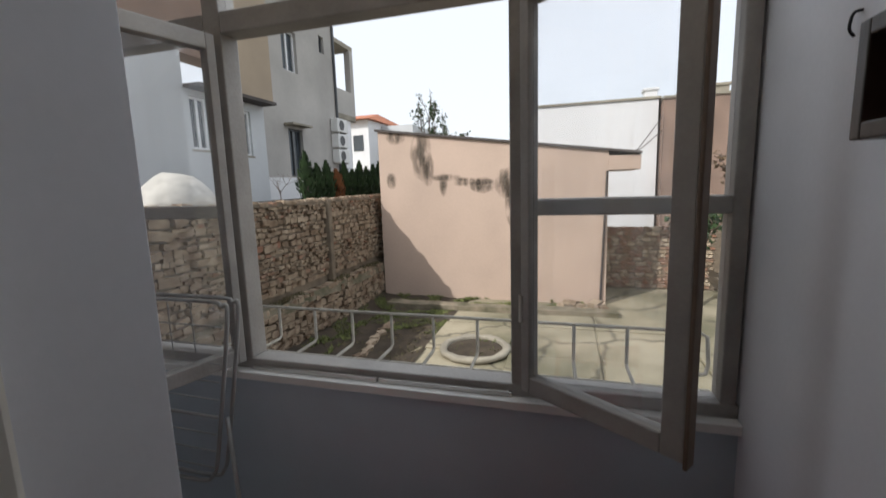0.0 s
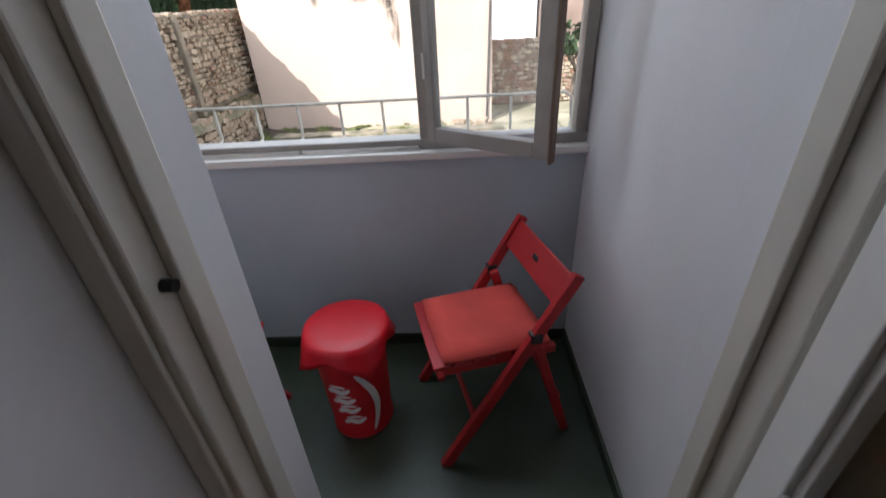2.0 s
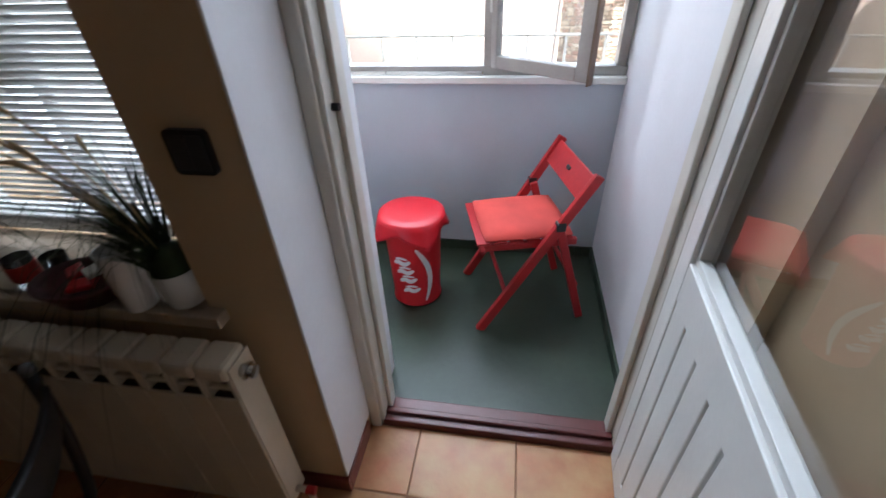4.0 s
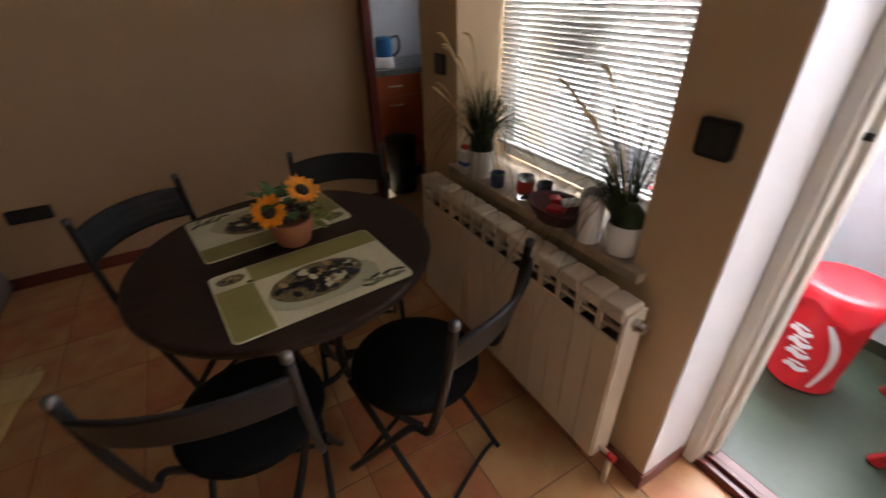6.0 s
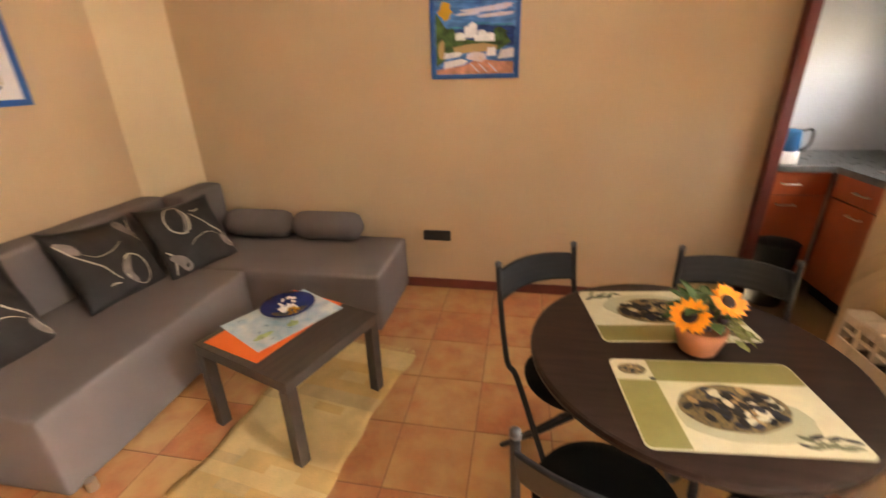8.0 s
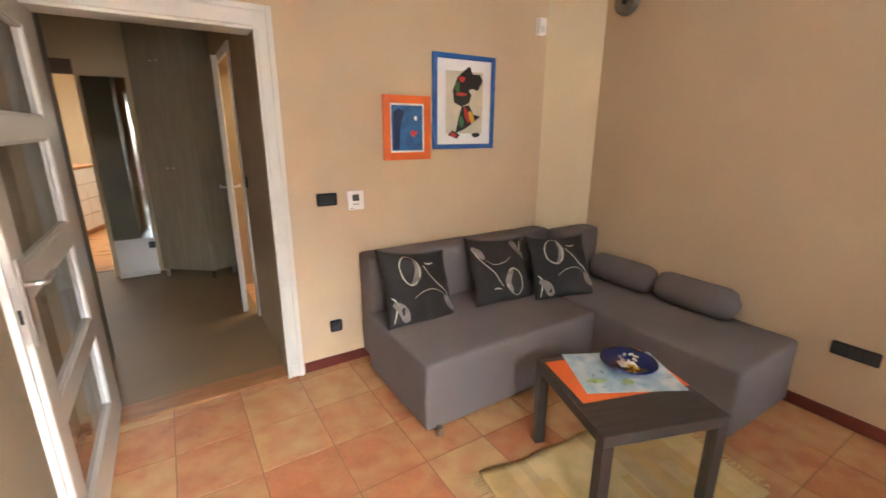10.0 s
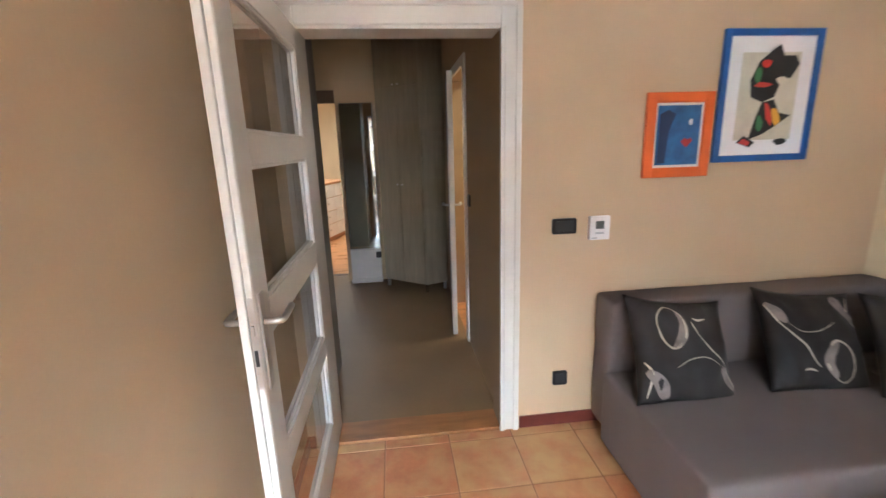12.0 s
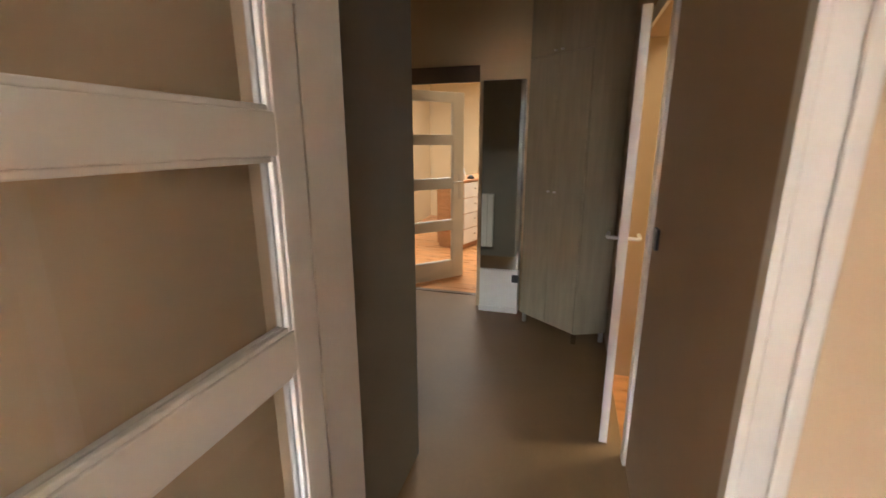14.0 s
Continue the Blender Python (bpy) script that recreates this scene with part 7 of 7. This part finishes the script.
tufts("grass", "low green moss and grass at the shed foot", -3.6, 0.8, 8.72, 9.5, 9000, G + 0.02, 1, 0.055)
tufts("grass", "weeds along the stone wall", -3.75, -3.1, 4.5, 9.4, 3200, G + 0.05, 2, 0.07)
tufts("grass", "brown weeds grown over the mossy ledge", -4.0, -3.82, 3.0, 9.4, 2600, G + 0.80, 7, 0.09, WEED)
tufts("grass", "sparse weeds in the planter ring", -1.3, -0.55, 6.1, 6.8, 130, G + 0.06, 3, 0.045)
tufts("grass", "moss and weeds on the soil bed", -3.4, -1.75, 7.0, 8.6, 5200, G + 0.02, 4, 0.045)
tufts("grass", "dry leaf litter on the bare soil", -3.5, -1.75, 3.0, 7.4, 2600, G + 0.03, 6, 0.030, WEED)

# pink shed
shed = thing("shed", "windowless pinkish rendered shed with sloping roof edge", "building")
SY = 9.532
def slope(x):
    return 2.90 + (x + 3.628) * (2.154 - 2.90) / (1.844 + 3.628)


bm = bmesh.new()
lo = [(-3.8, slope(-3.8) - 0.04), (1.25, slope(1.25) - 0.04)]
vsq = [bm.verts.new(p) for p in ((-3.8, SY, G - 0.2), (1.25, SY, G - 0.2), (1.25, SY, lo[1][1]), (-3.8, SY, lo[0][1]), (-3.8, SY + 1.5, G - 0.2), (1.25, SY + 1.5, G - 0.2), (1.25, SY + 1.5, lo[1][1]), (-3.8, SY + 1.5, lo[0][1]))]
for f in ((0, 1, 2, 3), (5, 4, 7, 6), (1, 5, 6, 2), (4, 0, 3, 7), (3, 2, 6, 7)):
    bm.faces.new([vsq[k] for k in f])
part("wall", bm, PINK, shed)
bm = bmesh.new()
for x0, x1, z0, z1, y0 in ((-3.86, 1.86, 0.0, 0.045, SY - 0.06),):
    q = [bm.verts.new(p) for p in ((x0, y0, slope(x0) - 0.04), (x1, y0, slope(x1) - 0.04), (x1, y0, slope(x1) + 0.01), (x0, y0, slope(x0) + 0.01), (x0, SY + 1.5, slope(x0) - 0.04), (x1, SY + 1.5, slope(x1) - 0.04), (x1, SY + 1.5, slope(x1) + 0.01), (x0, SY + 1.5, slope(x0) + 0.01))]
    for f in ((0, 1, 2, 3), (5, 4, 7, 6), (1, 5, 6, 2), (4, 0, 3, 7), (3, 2, 6, 7), (0, 4, 5, 1)):
        bm.faces.new([q[k] for k in f])
part("roof", bm, FELT, shed, "dark roofing felt edge")
part("eaves_box", boxes((1.25, 1.85, SY + 0.0, SY + 1.5, 1.81, 2.10), bevel=0.01), PINK, shed)
rnd = random.Random(14)
def stain(cx, cz, rx, rz, n=22, jag=0.15):
    bm = bmesh.new()
    o = blob_outline(cx, cz, rx, rz, n, jag, rnd)
    flat_shape(bm, o, SY - 0.001, 0.003)
    part("stain", bm, PINK_ST, shed, "grey mould stain")


for cx, cz, rx, rz in ((-2.75, 2.30, 0.14, 0.30), (-2.60, 2.0, 0.08, 0.22), (-2.2, 1.78, 0.20, 0.045), (-2.25, 1.62, 0.05, 0.14), (-1.55, 1.66, 0.26, 0.05), (-1.35, 1.58, 0.16, 0.09), (-1.75, 1.73, 0.14, 0.03), (-0.83, 1.60, 0.13, 0.18),
                       (-0.76, 1.25, 0.05, 0.28), (-0.66, 0.95, 0.03, 0.20), (-3.35, 2.72, 0.13, 0.08), (-3.5, 1.75, 0.07, 0.10)):
    stain(cx, cz, rx * 1.9, rz * 2.0)
bm = bmesh.new()
cyl(bm, (1.22, SY - 0.04, 1.8), (1.14, SY - 0.04, G + 0.1), 0.022, n=8)
part("downpipe", bm, FELT, shed)

# left stone wall
sw = thing("stone_wall", "old rubble stone boundary wall, patched with brick", "wall", kind="structure")
part("core", boxes((-4.4, -4.03, 1.6, SY + 1.5, G - 0.2, 1.38)), MORTAR, sw)
rnd = random.Random(77)
stone_me = []
for k in range(9):
    bm = bmesh.new()
    box(bm, -0.5, 0.5, -0.5, 0.5, -0.5, 0.5)
    bmesh.ops.subdivide_edges(bm, edges=bm.edges[:], cuts=1)
    for v in bm.verts:
        v.co = v.co * 0.86 + v.co.normalized() * 0.09 + Vector((rnd.uniform(-0.07, 0.07), rnd.uniform(-0.07, 0.07), rnd.uniform(-0.07, 0.07)))
    me = bpy.data.meshes.new("stone")
    bm.to_mesh(me)
    bm.free()
    me.materials.append(RUBBLE if k < 6 else BRICK)
    stone_me.append(me)


def stones(parent, face, y0, y1, z0, z1, limit, hmin=0.07, hmax=0.16, axis='x', brick=0.3, sink=0.05):
    """Courses of uneven stones on a wall face; axis is the face's normal."""
    count, z, row = 0, z0, []
    while z < z1:
        h = rnd.uniform(hmin, hmax)
        y = y0 + rnd.uniform(-0.1, 0)
        while y < y1:
            l = h * rnd.uniform(0.9, 2.5)
            row.append((y + l / 2, z + h / 2 + rnd.uniform(-0.014, 0.014), l, h * rnd.uniform(0.72, 1.12)))
            y += l + rnd.uniform(0.008, 0.03)
        z += h + rnd.uniform(0.008, 0.025)
    rnd.shuffle(row)
    rest = bmesh.new()
    for n_, (y, zc, l, h) in enumerate(row):
        me = stone_me[rnd.randrange(6)] if rnd.random() > brick else stone_me[6 + rnd.randrange(3)]
        p = (face - sink + rnd.uniform(-0.045, 0.03), y, zc) if axis == 'x' else (y, face + sink + rnd.uniform(-0.015, 0.015), zc)
        sc_ = (0.16, l, h) if axis == 'x' else (l, 0.16, h)
        mm = Matrix.Translation(p) @ pose(0, 0, 0, rnd.uniform(-9, 9) if axis == 'x' else 0, 0 if axis == 'x' else rnd.uniform(-5, 5), rnd.uniform(-4, 4)) @ Matrix.Diagonal((*sc_, 1))
        if n_ < limit:
            ob = new("stone", me)
            ob.matrix_world = mm
            ob.parent = parent
        else:
            b0 = len(rest.verts)
            rest.from_mesh(me)
            rest.verts.ensure_lookup_table()
            for v in rest.verts[b0:]:
                v.co = mm @ v.co
    if len(rest.verts):
        ob = part("stone_fill", rest, RUBBLE, parent)
        tagged(ob, "smaller rubble stones in the wall", kind="stuff")
    else:
        rest.free()


stones(sw, -4.0, 4.2, SY + 0.7, G + 0.95, 1.38, 295, 0.04, 0.10)
stones(sw, -4.0, 1.7, 4.2, G + 0.5, 1.38, 0, 0.06, 0.13)
stones(sw, -3.86, 3.0, SY - 0.1, G + 0.05, G + 0.75, 0, 0.045, 0.13, sink=0.03)
rnd = random.Random(31)
edge = thing("stone_edging", "row of pale rough stones edging the soil bed", "garden edging")
for k in range(17):
    u = k / 16
    ob = new("stone", stone_me[rnd.randrange(6)])
    ob.matrix_world = Matrix.Translation((-2.50 - 0.26 * u + rnd.uniform(-0.04, 0.04), 5.2 + 2.15 * u, G + 0.05)) @ pose(0, 0, 0, rnd.uniform(-9, 9), rnd.uniform(-9, 9), rnd.uniform(-30, 30)) @ Matrix.Diagonal((rnd.uniform(0.08, 0.16), rnd.uniform(0.10, 0.16), rnd.uniform(0.05, 0.10), 1))
    ob.parent = edge
pile = thing("rubble_heap", "small heap of broken concrete by the shed corner", "rubble")
for k in range(14):
    ob = new("stone", stone_me[rnd.randrange(6)])
    s_ = rnd.uniform(0.08, 0.22)
    ob.matrix_world = Matrix.Translation((rnd.uniform(0.35, 1.35), rnd.uniform(8.95, 9.35), G + 0.3 * s_)) @ pose(0, 0, 0, rnd.uniform(-15, 15), rnd.uniform(-15, 15), rnd.uniform(0, 360)) @ Matrix.Diagonal((s_ * 1.4, s_, s_ * 0.6, 1))
    ob.parent = pile
part("pier", boxes((-4.04, -3.90, 7.35, 7.47, G, 1.40), (-4.04, -3.90, 4.85, 4.95, G, 1.40), bevel=0.02), MORTAR, sw, "crumbling mortar pier")
bm = bmesh.new()
q = [bm.verts.new(p) for p in ((-4.02, 2.0, G + 0.72), (-4.02, SY, G + 0.62), (-3.80, SY, G + 0.62), (-3.80, 2.0, G + 0.72), (-4.02, 2.0, G + 0.90), (-4.02, SY, G + 0.78), (-3.82, SY, G + 0.76), (-3.82, 2.0, G + 0.88))]
for f in ((3, 2, 1, 0), (4, 5, 6, 7), (0, 1, 5, 4), (1, 2, 6, 5), (2, 3, 7, 6), (3, 0, 4, 7)):
    bm.faces.new([q[k] for k in f])
bmesh.ops.subdivide_edges(bm, edges=[e for e in bm.edges if abs(e.verts[0].co.y - e.verts[1].co.y) > 1], cuts=50)
for v in bm.verts:
    v.co += Vector((0.06 * noise.noise((v.co.y * 2.5, v.co.z, 8)), 0, 0.05 * noise.noise((v.co.y * 2.1, v.co.x * 3, 2))))
part("ledge", bm, LEDGE, sw, "sloping mossy concrete ledge")
bm = boxes((-4.42, -3.97, 1.82, SY + 1.5, 1.35, 1.40))
bmesh.ops.subdivide_edges(bm, edges=[e for e in bm.edges if abs(e.verts[0].co.y - e.verts[1].co.y) > 1], cuts=60)
for v in bm.verts:
    if 1.9 < v.co.y:
        v.co += Vector((0.03 * noise.noise((v.co.y * 3, v.co.z, 1)), 0, 0.035 * noise.noise((v.co.y * 2.3, v.co.x, 5))))
part("coping", bm, MORTAR, sw, "crumbling mortar cap")

# right boundary: low brick wall, white gable and brick gable beyond
bw2 = thing("brick_wall", "low old brick boundary wall beside the shed", "wall", kind="structure")
part("core", boxes((1.25, 8.0, 11.10, 11.4, G - 0.2, 0.45)), MORTAR, bw2)
stones(bw2, 11.10, 1.3, 3.6, G + 0.05, 0.42, 170, 0.06, 0.10, axis='y', brick=0.75)
wb = thing("white_building", "white rendered blank gable with a chimney", "building")
part("wall", boxes((-0.9, 2.85, 13.6, 20, G, 3.80), bevel=0.02), RENDER_W, wb)
part("roof_edge", boxes((-0.95, 2.9, 13.55, 20, 3.80, 3.86)), CONC, wb)
part("chimney", boxes((2.50, 2.82, 13.7, 14.1, 3.86, 4.05), (2.46, 2.86, 13.66, 14.14, 4.05, 4.12), bevel=0.01), RENDER_W, wb)
bb = thing("brick_building", "tall brown brick gable with a chimney", "building")
part("wall", boxes((2.92, 12.0, 13.3, 20, G, 3.74)), DULLBR, bb)
part("coping", boxes((2.90, 12.05, 13.25, 20, 3.74, 3.80)), CONC, bb)
part("chimney", boxes((4.15, 4.5, 13.5, 13.9, 3.80, 4.0), (4.10, 4.55, 13.45, 13.95, 4.0, 4.06)), CONC, bb)
bmw = bmesh.new()
for k in range(2):
    tube(bmw, smooth_path([(1.25, 11.0 + k * 0.3, 1.95 - 0.15 * k), (2.0, 12.2, 2.2), (2.9, 13.25, 3.3 - 0.4 * k)], 5), 0.012, 5)
tagged(part("cable", bmw, FELT), "thin dark wires sagging across the white gable", "cable")


def bare_tree(name, label, at, height, seed, spread=0.5, leaf=None, depth=4, trunk=0.09):
    rnd = random.Random(seed)
    t = thing(name, label, "tree", pose(*at))
    bm, lf = bmesh.new(), bmesh.new()
    def limb(p, d, l, r, lev):
        q = p + d * l
        m_ = (p + q) / 2 + Vector((rnd.uniform(-1, 1), rnd.uniform(-1, 1), 0)) * l * 0.08
        tube(bm, [p, m_, q], [r, r * 0.85, r * 0.65], 6)
        if leaf and lev >= depth - 2:
            for k in range(9):
                c = p.lerp(q, rnd.random()) + Vector([rnd.uniform(-0.1, 0.1) for _ in range(3)])
                s = rnd.uniform(0.03, 0.08)
                a, b = Vector([rnd.uniform(-1, 1) for _ in range(3)]).normalized() * s, Vector([rnd.uniform(-1, 1) for _ in range(3)]).normalized() * s
                lf.faces.new([lf.verts.new(c + e) for e in (-a, b, a, -b)])
        if lev < depth:
            for k in range(rnd.choice((2, 3, 3))):
                nd_ = (d + Vector((rnd.uniform(-1, 1), rnd.uniform(-1, 1), rnd.uniform(-0.2, 0.6))) * spread * 1.4).normalized()
                limb(p.lerp(q, rnd.uniform(0.55, 1.0)), nd_, l * rnd.uniform(0.55, 0.8), r * 0.6, lev + 1)
    limb(Vector((0, 0, 0)), Vector((0, 0, 1)), height * 0.38, trunk, 0)
    part("trunk", bm, BARK, t, smooth=True)
    if leaf:
        part("crown", lf, leaf, t)
    else:
        lf.free()


bare_tree("tree", "bare shrub tree with sparse dry leaves by the brick gable", (3.75, 10.4, G), 4.6, 5, 0.6, mat("dry leaves", (0.12, 0.085, 0.05), 0.8, rand=0.2), 4)
bare_tree("tree", "small dark evergreen shrub by the wall", (3.1, 9.8, G), 2.6, 8, 0.8, THUJA, 4, 0.06)


def conifer(name, label, at, h, r, seed, material=None, n=900, stem=0.05, loose_=1.0):
    rnd = random.Random(seed)
    t = thing(name, label, "tree", pose(*at), "conifer hedge" if name == "thuja" else "")
    bm = bmesh.new()
    tube(bm, [(0, 0, 0), (0, 0, h * 0.97)], [stem, 0.012], 6)
    part("trunk", bm, BARK, t)
    bm = bmesh.new()
    for k in range(n):
        z = h * (0.04 + 0.96 * rnd.random() ** 0.9)
        u = z / h
        rr = r * (min(1, 0.55 + 1.6 * u) if u < 0.3 else (1.0 - ((u - 0.3) / 0.7) ** 1.6) * 1.02 + 0.03)
        a = rnd.uniform(0, 6.28)
        q = rr * (rnd.random() ** 0.35) * (1 + 0.18 * math.sin(5 * a + 9 * u) * loose_)
        c = Vector((q * math.cos(a), q * math.sin(a), z))
        up = Vector((0.35 * math.cos(a), 0.35 * math.sin(a), 1)).normalized() * rnd.uniform(0.05, 0.11)
        s = Vector((-math.sin(a + rnd.uniform(-1, 1)), math.cos(a), 0)) * rnd.uniform(0.015, 0.035)
        bm.faces.new([bm.verts.new(c + e) for e in (-up * 0.6, s, up, -s)])
    part("crown", bm, material or THUJA, t)


for k in range(10):
    y = 8.35 + k * 0.42
    h = (0.95, 0.70, 0.78, 0.62, 0.80, 0.62, 0.85, 0.72, 0.80, 0.9)[k]
    conifer("thuja", "browned column conifer in the hedge" if k in (3,) else "narrow dark green column conifer in the hedge", (-5.0, y, 1.33), h + 0.1, 0.20, 40 + k, THUJAB if k == 3 else None, 700)
struct("upper_garden", boxes((-12, -4.22, 1.6, 40, G - 0.2, 1.33)), SOIL, "raised garden behind the stone wall", "ground")
rnd = random.Random(31)
bare_tree("shrub", "thin bare shrub above the stone wall", (-4.6, 6.9, 1.33), 0.75, 12, 0.9, None, 4, 0.010)


# left apartment house
def house_window(parent, x, y0, y1, z0, z1, fm=UPVC, sill_=True, split=True):
    w_ = part("window", boxes((x - 0.10, x - 0.06, y0, y1, z0, z1)), WINDARK, parent, "dark window pane")
    part("frame", boxes((x - 0.06, x - 0.01, y0, y0 + 0.06, z0, z1), (x - 0.06, x - 0.01, y1 - 0.06, y1, z0, z1), (x - 0.06, x - 0.01, y0 + 0.06, y1 - 0.06, z0, z0 + 0.06), (x - 0.06, x - 0.01, y0 + 0.06, y1 - 0.06, z1 - 0.06, z1)), fm, w_)
    if split:
        part("mullion", boxes((x - 0.06, x - 0.015, (y0 + y1) / 2 - 0.035, (y0 + y1) / 2 + 0.035, z0 + 0.06, z1 - 0.06)), fm, w_)
    if sill_:
        part("sill", boxes((x - 0.02, x + 0.06, y0 - 0.05, y1 + 0.05, z0 - 0.05, z0)), CONC, w_)


def holed_wall(x0, x1, y0, y1, z0, z1, holes):
    """Boxes of a wall with openings (ya, yb, za, zb), sorted along y, none above another unless in the same strip."""
    out, y = [], y0
    strips = {}
    for h in holes:
        strips.setdefault((h[0], h[1]), []).append(h)
    for (a, b) in sorted(strips):
        out.append((x0, x1, y, a, z0, z1))
        z = z0
        for h in sorted(strips[a, b], key=lambda h: h[2]):
            out.append((x0, x1, a, b, z, h[2]))
            z = h[3]
        out.append((x0, x1, a, b, z, z1))
        y = b
    out.append((x0, x1, y, y1, z0, z1))
    return out


ap = thing("apartment_house", "grey stained rendered apartment house with balcony", "building")
AX = -8.3
hol = [(12.50, 13.30, 2.05, 3.62), (12.50, 13.30, 5.45, 6.75), (14.72, 15.05, 6.55, 7.15)]
part("wall", boxes(*holed_wall(AX - 0.3, AX, 10.6, 15.75, 0.5, 8.6, hol)), RENDER_G, ap)
part("plinth", boxes((AX, AX + 0.03, 10.6, 15.0, 0.6, 2.02)), RENDER_W, ap, "white painted plinth")
part("side_wall", boxes((AX - 6, AX - 0.3, 15.45, 15.75, 0.5, 8.6)), RENDER_G, ap)
house_window(ap, AX - 0.1, 12.50, 13.30, 2.05, 3.62, DARKFR)
house_window(ap, AX - 0.1, 12.50, 13.30, 5.45, 6.75, UPVC)
house_window(ap, AX - 0.1, 14.72, 15.05, 6.55, 7.15, DARKFR, split=False)
part("awning", boxes((AX, AX + 0.35, 12.3, 13.4, 3.70, 3.76)), CONC, ap)
part("balcony_slab", boxes((AX - 2.5, AX, 15.75, 17.3, 7.25, 7.42)), CONC, ap)
part("balcony_slab", boxes((AX - 2.5, AX, 15.75, 17.3, 4.4, 4.6)), CONC, ap)
part("balcony_parapet", boxes((AX - 0.12, AX, 15.75, 17.3, 4.6, 5.55), (AX - 2.5, AX - 0.12, 17.18, 17.3, 4.6, 5.55)), RENDER_G, ap)
part("balcony_post", boxes((AX - 0.25, AX, 17.02, 17.3, 5.55, 7.25)), RENDER_G, ap)
part("ground_bay", boxes((AX - 2.5, AX - 0.1, 15.75, 17.0, 0.5, 4.4)), RENDER_W, ap)
part("roof", boxes((AX - 6.2, AX + 0.15, 10.5, 15.9, 8.6, 8.75)), ROOFT, ap)
bm = bmesh.new()
cyl(bm, (AX + 0.05, 15.65, 0.6), (AX + 0.05, 15.65, 8.6), 0.05, n=8)
part("downpipe", bm, DARKFR, ap)
for k in range(3):
    acx = thing("air_conditioner", "white outdoor air conditioning unit on the house wall", "air conditioner", None, "stacked outdoor units")
    z = 2.62 + k * 0.58
    part("casing", boxes((AX + 0.02, AX + 0.32, 15.15, 15.95, z, z + 0.50), bevel=0.02), ACW, acx)
    bm = bmesh.new()
    lathe(bm, [(0.0, 0.0), (0.17, 0.0), (0.19, 0.012), (0.17, 0.02), (0.0, 0.008)], 24, Matrix.Translation((AX + 0.32, 15.45, z + 0.25)) @ pose(0, 0, 0, 0, 90, 0))
    part("fan_grille", bm, DK, acx)
    part("bracket", boxes((AX, AX + 0.3, 15.25, 15.29, z - 0.05, z)), CHROME, acx)
    part("bracket", boxes((AX, AX + 0.3, 15.8, 15.84, z - 0.05, z)), CHROME, acx)
nb = thing("neighbour_house", "pale grey-blue rendered house wing with two windows", "building")
NXF = -7.5
hol2 = [(8.12, 8.62, 2.60, 3.78), (9.60, 10.05, 2.55, 3.70)]
part("wall", boxes(*holed_wall(NXF - 0.6, NXF - 0.2, 5.2, 8.0, 0.5, 4.7, [])), RENDER_B, nb)
part("wall", boxes(*holed_wall(NXF - 0.6, NXF - 0.2, 8.0, 10.6, 0.5, 4.0, hol2)), RENDER_B, nb)
part("upper_wall", boxes((NXF - 0.6, NXF + 0.15, 9.35, 10.6, 4.0, 8.6)), RENDER_T, nb, "tan rendered upper bay")
part("upper_wall", boxes((NXF - 0.9, NXF - 0.3, 5.2, 9.35, 4.7, 8.6)), DULLBR, nb, "brick upper storey")
part("eaves", boxes((NXF - 0.3, NXF + 0.25, 8.0, 10.6, 3.92, 4.0)), FELT, nb)
for h in hol2:
    house_window(nb, NXF - 0.25, *h)
tank = thing("covered_heap", "pale tarpaulin covered heap above the wall", "tarpaulin", pose(-5.6, 5.6, 1.33))
bm = bmesh.new()
bmesh.ops.create_icosphere(bm, subdivisions=3, radius=0.6)
for v in bm.verts:
    v.co.z = max(0, v.co.z) * 1.0 + 0.07 * noise.noise(v.co * 4)
    v.co.x += 0.06 * noise.noise(v.co * 3 + Vector((5, 0, 0)))
part("tarpaulin", bm, mat("pale tarpaulin", (0.55, 0.53, 0.48), 0.6, big=0.2, scale=6), tank, smooth=True)

# far house and trees
fh = thing("far_house", "distant white house with an orange tiled roof", "building", pose(-12.6, 27.5, 0))
part("wall", boxes((-3, 0.7, -1.5, 6, -1, 5.95)), RENDER_W, fh)
part("side_wing", boxes((0.7, 3.0, 0.5, 6, -1, 5.75)), RENDER_B, fh)
bm = bmesh.new()
rv = [bm.verts.new(p) for p in ((-3.4, -2.0, 5.95), (1.0, -2.0, 5.95), (1.0, 6.4, 5.95), (-3.4, 6.4, 5.95), (-1.6, 2, 6.85), (-0.2, 2, 6.85))]
for f in ((0, 1, 5, 4), (2, 3, 4, 5), (1, 2, 5), (3, 0, 4), (3, 2, 1, 0)):
    bm.faces.new([rv[k] for k in f])
part("roof", bm, ROOFT, fh)
for x in (-1.6, -0.4):
    part("window", boxes((x, x + 0.7, -1.53, -1.5, 4.0, 5.0)), WINDARK, fh)
bare_tree("pine_tree", "distant dark evergreen with ragged branches", (-7.35, 24.0, G), 7.3, 93, 0.36, THUJA, 5, 0.13)
for k, (x, y, h) in enumerate(((-8.6, 30, 6.6), (-5.2, 31, 6.2), (-3.6, 29, 5.8), (-2.2, 33, 6.2))):
    bare_tree("tree", "distant bare tree above the roofs", (x, y, G), h, 60 + k, 0.7, mat("pale twigs", (0.25, 0.23, 0.16), 0.9), 4, 0.1)
